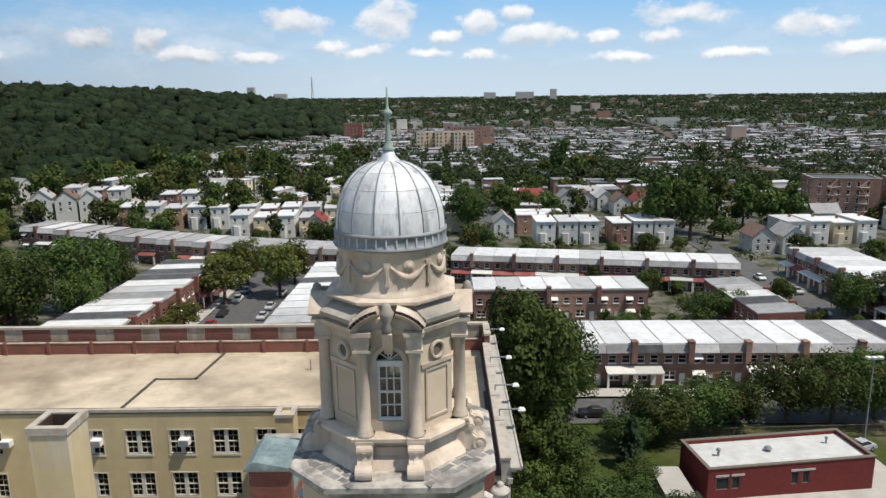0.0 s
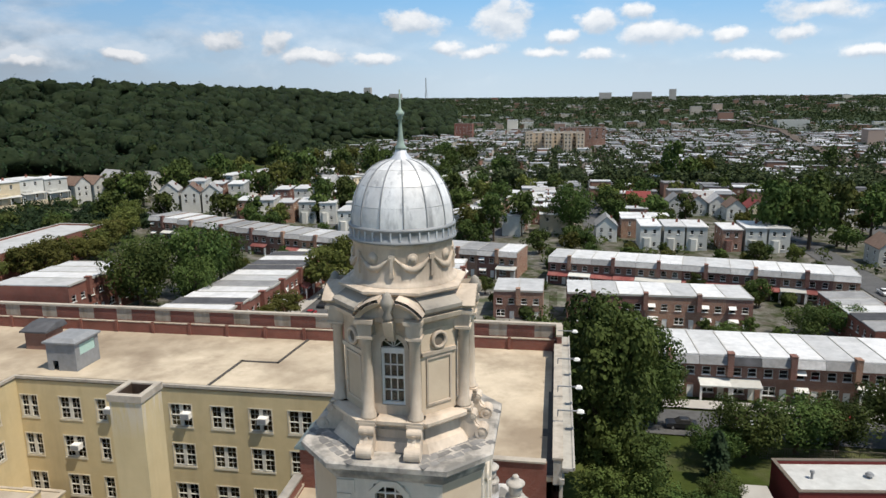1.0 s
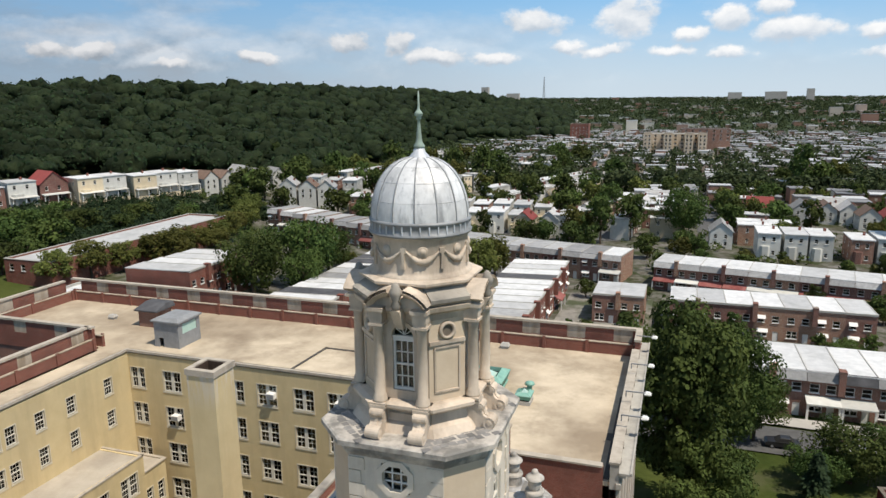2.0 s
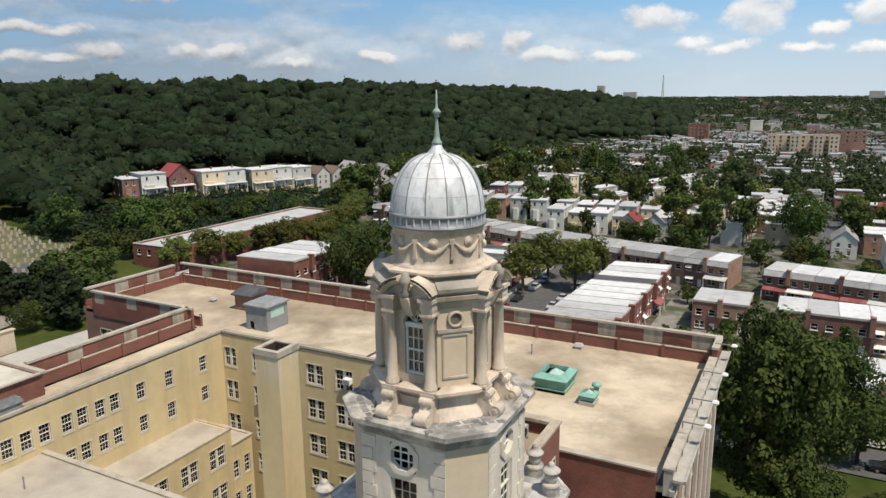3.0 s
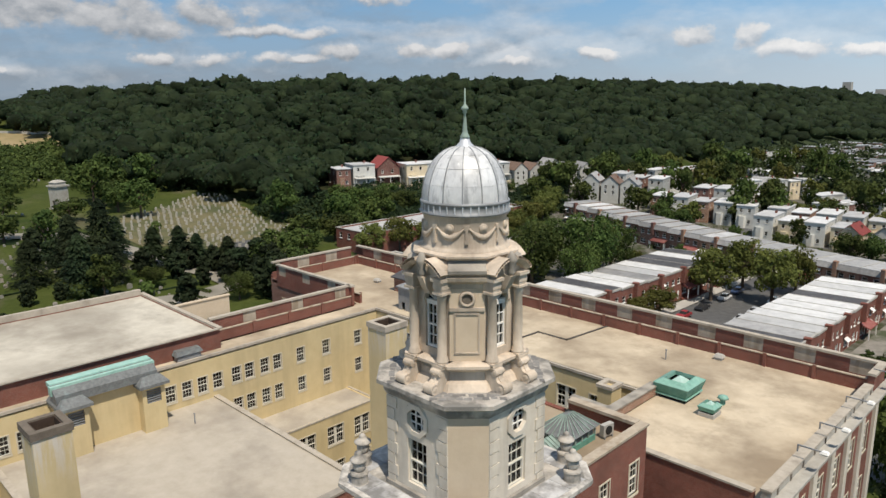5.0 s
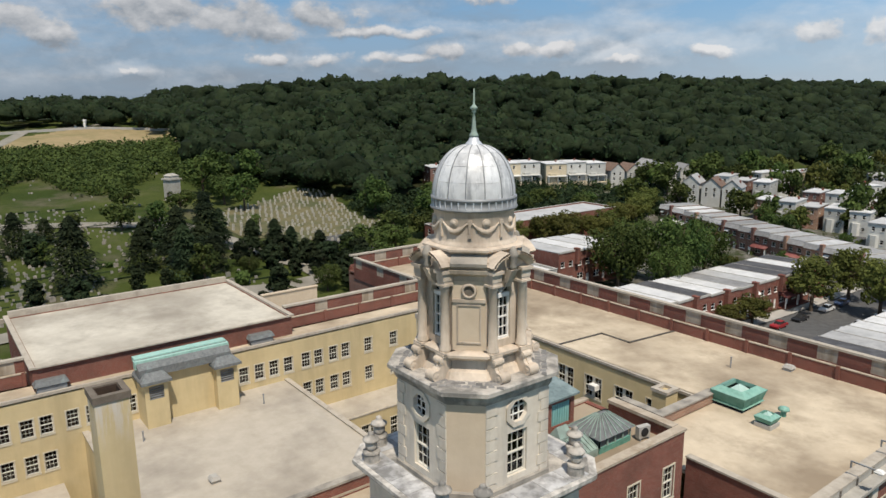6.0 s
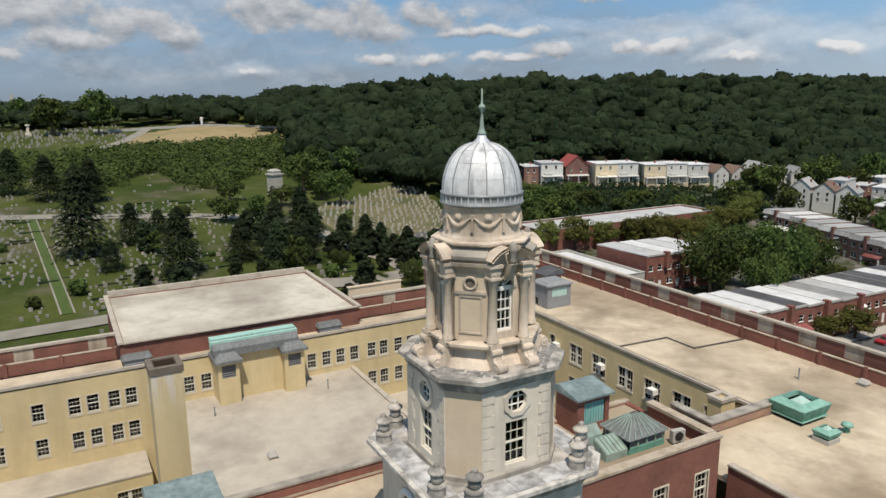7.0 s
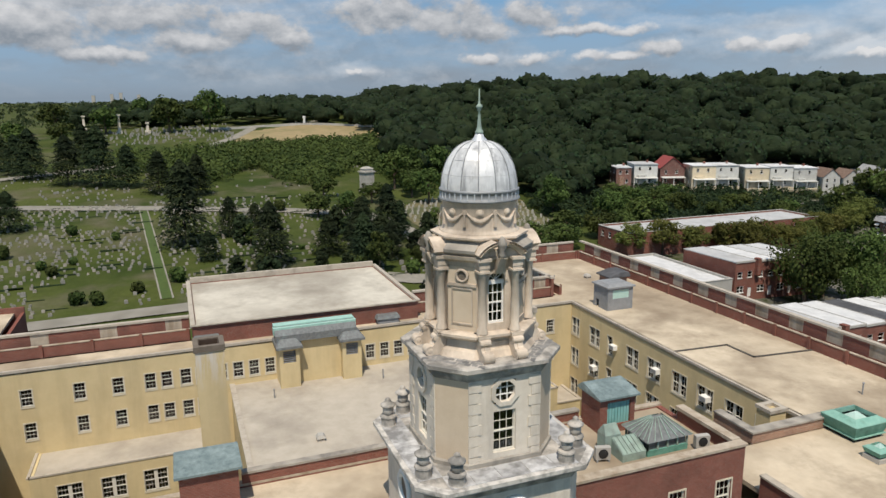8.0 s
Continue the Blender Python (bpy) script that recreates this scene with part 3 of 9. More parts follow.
def window(parent, p0, p1, u, z, w, h, cols=2, rows=4, sashes=1, surround=False, name="window", trim=True):
    """A window in the wall that runs from p0 to p1, its lower left corner u along and at height z."""
    a, b = Vector((*p0, 0)), Vector((*p1, 0))
    d = (b - a).normalized()
    m = Matrix(((d.x, -d.y, 0, 0), (d.y, d.x, 0, 0), (0, 0, 1, 0), (0, 0, 0, 1)))
    m.translation = a + d * u + Vector((0, 0, z))
    if not trim:
        return part(name, plain_window(round(w, 2), round(h, 2), sashes), None, parent, "", m)
    fr, pa, su, ba = window_meshes(round(w, 2), round(h, 2), cols, rows, sashes, surround)
    ob = part(name, fr, None, parent, "", m)
    part("pane", pa, None, ob)
    part("glazing_lattice", ba, None, ob)
    if su:
        part("surround", su, None, ob)
    return ob


# ---- ground ----
AZ = [-180, -20, 6, 14, 22, 30, 45, 60, 75, 90, 115, 180]
Z160 = [0, -3, -3, -3, -2.5, -1.5, 2, 5, 6, 6, 4, 0]
FOOT = [900, 900, 900, 800, 550, 380, 300, 285, 300, 300, 300, 900]
ZFOOT = [-10, -12, -12, -8, -2, 2, 7, 9, 13, 14, 12, -5]
RIDGE = [1800, 1800, 1700, 1350, 1000, 720, 540, 490, 540, 560, 560, 1800]
ZRIDGE = [0, -6, -4, 30, 43, 44.5, 44, 44.5, 35, 28, 22, 0]
ZBACK = [5, 0, 0, 20, 35, 25, 25, 25, 15, 8, 8, 5]


def polar(x, y):
    return math.hypot(x - 12, y - 3), math.degrees(math.atan2(12 - x, y - 3))


def terrain(x, y):
    """Height of the ground: a plain to the north and east, rising to a wooded ridge in the west."""
    r, az = polar(x, y)
    z160, foot, zf, ridge, zr, zb = (float(np.interp(az, AZ, a)) for a in (Z160, FOOT, ZFOOT, RIDGE, ZRIDGE, ZBACK))
    return float(np.interp(r, [0, 75, 160, foot, ridge, ridge + 500, 4900], [0, 0, z160, zf, zr, zb, 20]))


def ground_sheet():
    g, spokes = Geo(), 144
    radii = [6 * 1.115 ** k for k in range(62)]
    radii = [r for r in radii if r < 4800] + [4850]
    for r in radii:
        for k in range(spokes):
            a = 2 * math.pi * k / spokes
            x, y = 12 + r * math.sin(a), 3 + r * math.cos(a)
            g.v.append((x, y, terrain(x, y)))
    for i in range(len(radii) - 1):
        for k in range(spokes):
            a, b = i * spokes + k, i * spokes + (k + 1) % spokes
            g.f.append((a, b, b + spokes, a + spokes))
    g.f.append(tuple(reversed(range(spokes))))
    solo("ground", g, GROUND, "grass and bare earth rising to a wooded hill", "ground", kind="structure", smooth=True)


ground_sheet()

# ---- the great building ----
RZ = 22.7                                   # main roof
N_IN, N_OUT, W_IN, W_OUT, E_OUT = 50.0, 63.4, -42.7, -45.5, 3.7
MID = 20.35                                 # axis of the building
building = thing("institution_building", "large yellow and red brick institutional building with cream flat roofs", "building")


def rect(x0, y0, x1, y1):
    return [(x0, y0), (x1, y0), (x1, y1), (x0, y1)]


def slab(name, x0, y0, x1, y1, z, material, thick=0.3, parent=building, label=""):
    return part(name, Geo().box(x0, y0, z - thick, x1, y1, z), material, parent, label)


def wall_with_windows(name, p0, p1, z0, z1, material, spec, parent=building, thick=0.4, label=""):
    """spec: windows (u, z, w, h, cols, rows, sashes)."""
    part(name, Geo().wall(p0, p1, z0, z1, [(u, z, u + w, z + h) for u, z, w, h, *_ in spec], thick), material, parent, label)
    for u, z, w, h, cols, rows, sashes in spec:
        window(parent, p0, p1, u, z, w, h, cols, rows, sashes, True)


FLOORS = [19.0, 15.4, 11.7, 8.0]
# court face of the north wing
pairs = [-14.7, -18.05, -21.45, -24.8, -28.5, -31.9, -38.75]
spec = [(x - W_IN, z, 1.95, 2.0, 2, 4, 2) for x in pairs for z in FLOORS]
spec += [(x - W_IN, z, w, 2.0, 2, 4, s) for x, w, s in ((-35.3, 0.9, 1), (-42.45, 1.55, 2), (-11.9, 1.6, 2)) for z in FLOORS]
wall_with_windows("north_wing_wall", (W_IN, N_IN), (-9.0, N_IN), -1, RZ, YELLOW, spec, label="yellow painted court wall")
# court face of the west wing
ys = [47.28, 43.04, 39.84, 37.09, 35.65, 33.96, 32.58]
low = [30.65, 29.14, 27.64, 26.1]
spec = [(y - 0.475 + 9.3, z, 0.95, 1.55, 3, 4, 1) for q in ys for y in (q, 42.0 - q) for z in (19.27, 16.1)]
spec += [(y - 0.475 + 9.3, 19.25, 0.95, 1.55, 3, 4, 1) for q in low for y in (q, 42.0 - q)]
wall_with_windows("west_wing_wall", (W_IN, -9.3), (W_IN, N_IN), -1, RZ, YELLOW, spec, label="yellow painted court wall")
# south wing court face, mirrored
part("south_wing_wall", Geo().wall((-9.0, -9.3), (W_IN, -9.3), -1, RZ, [], 0.4), YELLOW, building)
# outer walls
wall_with_windows("east_wall", (E_OUT, 39.6), (E_OUT, N_OUT), -1, 23.3, BRICK,
                  [(1.6 + 3.6 * k, z, 1.5, 2.3, 3, 4, 1) for k in range(6) for z in (18.6, 14.0, 9.4)], label="red brick outer wall with stone trim")
part("north_wall", Geo().wall((E_OUT, N_OUT), (-62.6, N_OUT), -1, RZ + 0.6), BRICK, building)
part("west_end_wall", Geo().wall((-62.6, N_OUT), (-62.6, 49.0), -1, RZ + 0.6), BRICK, building)
wall_with_windows("west_court_wall", (-62.6, 49.0), (W_OUT, 49.0), -1, RZ + 0.2, BRICK_DARK,
                  [(u, z, 1.9, 2.2, 2, 4, 2) for u in (2.4, 7.2, 12.0) for z in (18.4, 14.6)], label="shaded brown brick wall")
part("west_wall", Geo().wall((W_OUT, 49.0), (W_OUT, -9.3), -1, RZ), BRICK, building)
part("south_west_wall", Geo().wall((W_OUT, -8.3), (-62.6, -8.3), -1, RZ), BRICK, building)
part("south_end_wall", Geo().wall((-62.6, -8.3), (-62.6, -22.7), -1, RZ + 0.6), BRICK, building)
part("south_wall", Geo().wall((-62.6, -22.7), (E_OUT, -22.7), -1, RZ + 0.6), BRICK, building)
part("south_east_wall", Geo().wall((E_OUT, -22.7), (E_OUT, 1.1), -1, 24.0), BRICK, building)
# roofs
slab("roof", -62.3, N_IN, E_OUT - 0.4, N_OUT, RZ, ROOF)
slab("roof", W_OUT, N_IN - 0.6, W_IN, N_IN, RZ, ROOF)
slab("roof", -62.3, 49.0, W_OUT, N_IN, RZ, ROOF)
slab("roof", -9.0, 39.75, E_OUT - 0.4, N_IN, RZ, ROOF)
slab("roof", W_OUT, -9.3, W_IN, N_IN - 0.6, RZ, ROOF)
slab("roof", -62.3, -22.7, E_OUT - 0.2, -9.3, RZ, ROOF)
slab("roof", -9.0, -9.3, E_OUT - 0.2, 1.1, RZ, ROOF)
# stone edge along the court
edge = Geo()
edge.box(W_IN - 0.15, N_IN - 0.1, RZ - 0.17, -9.0, N_IN + 0.16, RZ + 0.07)
part("roof_edge", edge, COPING, building)
part("roof_edge", Geo().box(W_IN - 0.18, -9.3, RZ - 0.17, W_IN + 0.1, N_IN - 0.1, RZ + 0.07), COPING, building)
# rain strip seam across the roof
seam = Geo()
pts = [(-25.0, 50.3), (-24.6, 55.9), (-21.2, 55.9), (-20.6, 62.0)]
for (x0, y0), (x1, y1) in zip(pts, pts[1:]):
    d = Vector((x1 - x0, y1 - y0, 0)).normalized()
    n = Vector((-d.y, d.x, 0)) * 0.13
    a, b = Vector((x0, y0, RZ)) - d * 0.12, Vector((x1, y1, RZ)) + d * 0.12
    i = len(seam.v)
    up1 = Vector((0, 0, 0.06))
    seam.v += [tuple(v) for v in (a - n, b - n, b + n, a + n, a - n + up1, b - n + up1, b + n + up1, a + n + up1)]
    seam.f += [(i + q[0], i + q[1], i + q[2], i + q[3]) for q in ((4, 5, 6, 7), (0, 1, 5, 4), (1, 2, 6, 5), (2, 3, 7, 6), (3, 0, 4, 7))]
part("expansion_joint", seam, TAR_AND_SHADOW, building, "black tar covered joint")


def along(p0, p1):
    """Pose with x along the way from p0 to p1, y to its left."""
    a, b = Vector((*p0, 0)), Vector((*p1, 0))
    d = (b - a).normalized()
    m = Matrix(((d.x, -d.y, 0, a.x), (d.y, d.x, 0, a.y), (0, 0, 1, 0), (0, 0, 0, 1)))
    return m, (b - a).length


def double_parapet(p0, p1, z=RZ, gap=1.1, top=25.0, brick=BRICK, ends=(0, 0), bay=2.1, inset=0.22):
    """Inner brick upstand with piers, an outer parapet of brick and stone bays behind it. The roof lies to the right of the way."""
    m, length = along(p0, p1)
    a, b = ends
    inner = Geo().box(0, 0.0, z - 0.2, length, 0.22, z + 1.05)
    part("parapet", inner, brick, building, "red brick parapet upstand", m)
    cap = Geo().box(-0.02, -0.04, z + 1.05, length + 0.02, 0.27, z + 1.13)
    part("coping", cap, PANEL, building, "", m)
    pier = Geo().box(-0.14, -0.14, z, 0.14, 0.0, z + 1.22).mesh("pier", brick)
    n = max(2, int(length / 4.0))
    for k in range(n + 1):
        part("pier", pier, None, building, "", m @ Matrix.Translation((0.2 + (length - 0.4) * k / n, 0, 0)))
    outer = Geo()
    bays = int(length / bay)
    for k in range(bays):
        x0, x1 = length * k / bays, length * (k + 1) / bays
        if k % 2:
            stone = Geo().box(x0 + inset, gap + 0.03, z + 0.9, x1 - inset, gap + 0.27, top - 0.2)
            part("stone_panel", stone, PANEL, building, "weathered stone panel", m)
            outer.box(x0, gap, z + 0.9, x0 + inset, gap + 0.3, top - 0.2).box(x1 - inset, gap, z + 0.9, x1, gap + 0.3, top - 0.2)
        else:
            outer.box(x0, gap, z + 0.9, x1, gap + 0.3, top - 0.2)
    outer.box(-a, gap, z - 0.6, length + b, gap + 0.3, z + 0.9)
    part("outer_parapet", outer, brick, building, "", m)
    part("outer_coping", Geo().box(-a, gap - 0.10, top - 0.2, length + b, gap + 0.42, top), COPING, building, "", m)


double_parapet((-61.2, 62.1), (3.3, 62.1), ends=(1.4, 0.6))
part("parapet_return", Geo().box(3.45, 60.2, 23.6, 3.88, 63.2, 24.8), BRICK, building)
part("return_coping", Geo().box(3.38, 60.1, 24.8, 3.98, 63.1, 25.0), COPING, building)
double_parapet((-61.2, 50.45), (-61.2, 61.98), ends=(1.3, 0))
double_parapet((W_OUT, 50.2), (-61.0, 50.2), ends=(0, 0), gap=1.0, bay=2.3, inset=0.5)
double_parapet((W_OUT, 31.95), (W_OUT, 49.1), ends=(0, 0.0), gap=0.55, bay=2.75, inset=0.7)
double_parapet((W_OUT, -8.6), (W_OUT, 8.75), ends=(0, 0), gap=0.55, bay=2.75, inset=0.7)
# stone parapet and cornice along the east front
m, length = along((E_OUT, 39.6), (E_OUT, N_OUT))
part("east_parapet", Geo().box(0, -0.15, 22.3, length - 3.3, 0.40, 24.0), EDGE, building, "low grey parapet", m)
part("east_coping", Geo().box(-0.05, -0.20, 24.0, length - 3.25, 0.47, 24.14), COPING, building, "weathered stone coping", m)
# black strip for tar flashing with the parapet's shadow painted in, narrower northwards
part("roof_flashing", Geo().box(0.4, 0.40, RZ - 0.05, 13.2, 0.82, RZ + 0.03).box(13.2, 0.40, RZ - 0.05, length - 1.4, 0.62, RZ + 0.03).box(5.6, 0.82, RZ - 0.05, 6.7, 1.15, RZ + 0.02), TAR_AND_SHADOW, building, "black strip of tar flashing and painted shadow along the parapet", m)
g = Geo()
for k in range(int(length / 0.42)):
    g.box(0.1 + k * 0.42, -0.55, 23.1, 0.3 + k * 0.42, 0.0, 23.36)
g.box(-0.1, -0.86, 23.35, length + 0.5, -0.15, 23.52).box(-0.1, -0.93, 23.42, length + 0.5, -0.80, 23.60).box(-0.1, -0.3, 22.4, length + 0.3, 0.0, 22.75)
part("east_cornice", g, EDGE, building, "bracketed stone cornice", m)
for k in range(10):
    part("scupper", Geo().box(0.9 + 2.1 * k, -0.20, 23.55, 1.08 + 2.1 * k, -0.14, 23.98), DARK_BROWN, building, "dark rain scupper", m)
for k in range(7):
    part("pilaster", Geo().box(0.4 + 3.6 * k, -0.22, 4.0, 1.2 + 3.6 * k, 0.0, 22.4), STONE_PALE, building, "tall stone pilaster", m)
part("south_parapet", Geo().wall((-4.0, 39.6), (E_OUT - 0.8, 39.6), 18.5, 23.7, [], 0.3), BRICK, building)
part("coping", Geo().box(-4.0, 39.5, 23.7, E_OUT - 0.85, 40.0, 23.82), COPING, building)
slab("lower_roof", -2.2, 1.1, E_OUT, 39.6, 20.0, ROOF)
part("lower_east_wall", Geo().wall((E_OUT, 1.1), (E_OUT, 39.6), -1, 20.6), BRICK, building)
# low kerb round the court's corner
part("court_kerb", Geo().box(-9.3, 43.6, RZ - 0.2, -8.7, 50.3, RZ + 0.75).box(-12.4, 43.6, RZ - 0.2, -9.3, 44.1, RZ + 0.75), BRICK_DARK, building, "low brown kerb wall")
part("kerb_coping", Geo().box(-9.4, 43.5, RZ + 0.75, -8.6, 50.4, RZ + 0.87).box(-12.4, 43.5, RZ + 0.75, -9.4, 44.2, RZ + 0.87), STONE_DARK, building)
part("court_east_wall", Geo().wall((-9.0, 50.0), (-9.0, 36.4), -1, RZ), YELLOW, building)
flue = part("court_chimney", Geo().box(-12.6, 47.8, -1, -11.3, 49.3, RZ + 0.3), YELLOW, building, "short square yellow flue")
part("flue_cap", Geo().tube(-12.7, 47.7, -11.2, 49.4, 0.4, RZ + 0.3, RZ + 0.55), COPING, flue)

# raised west block
g = Geo().wall((-43.7, 9.0), (-43.7, 31.7), RZ - 1, 24.6, [], 0.35).wall((-61, 9.0), (-43.7, 9.0), -1, 24.6).wall((-61, 31.7), (-61, 9.0), -1, 24.6).wall((-43.7, 31.7), (-61, 31.7), -1, 24.6)
part("west_block_wall", g, BRICK, building, "dark red brick wall of the raised block")
PALE_COAT = stained_roof("pale_roof_coating", (0.50, 0.46, 0.385), (0.59, 0.55, 0.47), (0.25, 0.22, 0.18))
slab("west_block_roof", -60.9, 9.1, -43.8, 31.6, 24.5, PALE_COAT)
g = Geo().box(-61.2, 8.8, 24.6, -43.5, 9.25, 24.78).box(-61.2, 31.45, 24.6, -43.5, 31.9, 24.78).box(-61.2, 9.25, 24.6, -60.75, 31.45, 25.2).box(-43.75, 9.25, 24.6, -43.45, 31.45, 24.72)
part("west_block_coping", g, COPING, building)
g = Geo().box(-61.6, 8.4, 24.0, -61.2, 32.3, 24.4)
part("gutter", g, COPING, building)


def mirrored(y0, y1):
    return (2 * MID - y1, 2 * MID - y0)


# middle block between the wings and its low side blocks
slab("middle_roof", W_IN, 12.05, -10.4, 30.45, 18.5, ROOF_GREY)
part("middle_wall", Geo().wall((-10.4, 30.5), (W_IN, 30.5), -1, 18.56), YELLOW, building)
part("middle_wall", Geo().wall((W_IN, 12.0), (-10.4, 12.0), -1, 18.56), YELLOW, building)
part("middle_coping", Geo().box(W_IN, 30.1, 18.56, -10.4, 30.6, 18.66), COPING, building)
part("middle_coping", Geo().box(W_IN, 11.9, 18.56, -10.4, 12.4, 18.66), COPING, building)
for y0, y1 in ((30.6, 45.75), mirrored(30.6, 45.75)):
    slab("side_roof", W_IN, y0, -38.2, y1, 14.6, ROOF_GREY)
    part("side_coping", Geo().box(-38.3, y0, 14.6, -38.05, y1, 14.75).box(W_IN, y1 - 0.15 if y0 > MID else y0 - 0.15, 14.6, -38.05, y1 + 0.1 if y0 > MID else y0 + 0.1, 14.75), COPING, building)
    spec = [(u, z, 1.95, 2.0, 3, 4, 2) for u in (2.0, 5.46, 8.9, 12.29) for z in (11.5, 7.6)]
    wall_with_windows("side_wall", (-38.1, y0), (-38.1, y1), -1, 14.65, YELLOW, spec)
    yy = y1 if y0 > MID else y0
    part("side_wall", Geo().wall((-38.1, yy), (W_IN, yy), -1, 14.65) if y0 > MID else Geo().wall((W_IN, yy), (-38.1, yy), -1, 14.65), YELLOW, building)


# low annex between the side block and the north wing
slab("annex_roof", W_IN, 46.0, -38.65, 48.95, 12.54, ROOF_GREY)
part("annex_coping", Geo().box(-38.85, 45.95, 12.52, -38.5, 49.1, 12.67).box(W_IN, 48.8, 12.52, -38.85, 49.15, 12.67), COPING, building)
wall_with_windows("annex_wall", (-38.6, 45.95), (-38.6, 49.0), -1, 12.49, YELLOW, [(u, z, 0.8, 1.9, 2, 4, 1) for u in (0.34, 1.84) for z in (8.85, 5.4)])
part("annex_wall", Geo().wall((-38.6, 49.0), (W_IN, 49.0), -1, 12.49), YELLOW, building)


def tall_chimney(x0, x1, y0, y1, top, cap):
    c = thing("tall_chimney", "square yellow painted chimney with an open stone cap", "chimney", "tall chimneys")
    t = 0.26
    part("shaft", Geo().tube(x0, y0, x1, y1, t, -1, top - 0.36), LIMED, c, "yellow paint with lime streaks under the cap")
    part("cap", Geo().tube(x0 - 0.07, y0 - 0.07, x1 + 0.07, y1 + 0.07, t + 0.05, top - 0.36, top), cap, c, "stained stone cap")
    part("flue_liner", Geo().tube(x0 + t + 0.004, y0 + t + 0.004, x1 - t - 0.004, y1 - t - 0.004, 0.05, top - 2.8, top - 0.06), FLUE, c, "sooty brown flue lining")
    part("flue", Geo().box(x0 + t, y0 + t, top - 2.9, x1 - t, y1 - t, top - 2.8), DARK, c, "dark open flue")


tall_chimney(-19.3, -17.5, 29.85, 31.7, 31.25, COPING)
tall_chimney(-18.3, -16.6, 8.85, 10.5, 31.75, DARK_BROWN)

# ventilation hutches with a copper gutter between them
for y0 in (16.5, 22.6):
    h = thing("vent_hutch", "yellow ventilation hutch with a slate cap and dark louvre", "vent", "vent hutches")
    part("body", Geo().wall((-40.0, y0), (-40.0, y0 + 1.9), 18.5, 22.5, [(0.35, 21.0, 1.55, 22.2)], 0.25).wall((W_IN, y0), (-40.0, y0), 18.5, 22.5).wall((-40.0, y0 + 1.9), (W_IN, y0 + 1.9), 18.5, 22.5), YELLOW, h)
    g = Geo()
    for k in range(6):
        g.box(-40.22, y0 + 0.35, 21.03 + 0.2 * k, -40.06, y0 + 1.55, 21.10 + 0.2 * k)
    part("louvre", g, GREY_METAL, h, "dark metal louvre")
    part("cap", Geo().stack([(rect(W_IN, y0 - 0.3, -39.6, y0 + 2.2), 22.5), (rect(W_IN, y0 - 0.3, -39.6, y0 + 2.2), 22.75), (rect(W_IN, y0 + 0.2, -40.3, y0 + 1.7), 23.3)]), SLATE, h, "slate cap")
bulk = thing("stair_bulkhead", "yellow bulkhead with a green copper hood", "bulkhead")
part("body", Geo().box(-42.7, 17.0, 18.5, -41.0, 24.0, 22.9), YELLOW, bulk)
part("hood", Geo().side([(0.0, 22.9), (0.0, 23.6), (1.2, 24.3), (1.2, 22.9)], 0, 7.9, Matrix.Translation((-40.5, 16.3, 0)) @ Matrix.Rotation(math.pi / 2, 4, "Z")), SLATE, bulk, "slate hood")
part("gutter", Geo().box(-42.5, 16.3, 24.0, -41.6, 24.2, 24.35).box(-41.75, 16.2, 23.5, -41.2, 24.3, 24.2), GUTTER_GREEN, bulk, "bright green copper gutter box")
for y in (10.2, 28.2):
    v = thing("roof_ventilator", "low dark slate roof ventilator", "ventilator", "low ventilators")
    part("base", Geo().box(-44.0, y - 1.1, RZ, -42.95, y + 1.1, RZ + 0.55), GREY_METAL, v)
    part("cap", Geo().stack([(rect(-44.1, y - 1.3, -42.8, y + 1.3), RZ + 0.55), (rect(-43.9, y - 1.1, -43.0, y + 1.1), RZ + 0.95)]), SLATE, v)

# central pavilion that carries the tower
PX0, PX1, PY0, PY1, PZ = -9.7, -2.2, 4.3, 36.4, 26.4
spec_e = [(27.2, 23.4, 1.0, 2.0, 3, 4, 1), (30.3, 23.4, 1.0, 2.0, 3, 4, 1), (2.2, 23.4, 1.0, 2.0, 3, 4, 1)]
wall_with_windows("pavilion_wall", (PX1, PY0), (PX1, PY1), -1, 27.2, BRICK, spec_e, label="warm red brick pavilion wall")
part("pavilion_wall", Geo().wall((PX1, PY1), (-7.4, PY1), -1, 27.2).wall((-7.4, PY1), (PX0, PY1), -1, 26.5).wall((PX0, PY1), (PX0, PY0), -1, 26.5).wall((PX0, PY0), (-7.4, PY0), -1, 26.5).wall((-7.4, PY0), (PX1, PY0), -1, 27.2), BRICK, building)
slab("pavilion_roof", PX0 + 0.3, PY0 + 0.3, PX1 - 0.3, PY1 - 0.3, PZ, ROOF)
g = Geo().box(PX1 - 0.5, PY0 - 0.1, 27.2, PX1 + 0.08, PY1 + 0.1, 27.34).box(-7.4, PY1 - 0.5, 27.2, PX1 - 0.5, PY1 + 0.1, 27.4)
g.box(PX0 - 0.06, PY0 - 0.06, 26.5, PX0 + 0.36, PY1 + 0.06, 26.62).box(-7.4, PY0 - 0.1, 27.2, PX1 - 0.5, PY0 + 0.5, 27.4)
part("pavilion_coping", g, PANEL, building)
part("west_upstand", Geo().box(PX0 + 0.02, 10.55, 26.3, PX0 + 0.33, 30.35, 27.15), BRICK, building)
part("west_coping", Geo().box(PX0 - 0.05, 10.55, 27.15, PX0 + 0.4, 30.35, 27.27), STONE_DARK, building, "sooty stone coping")


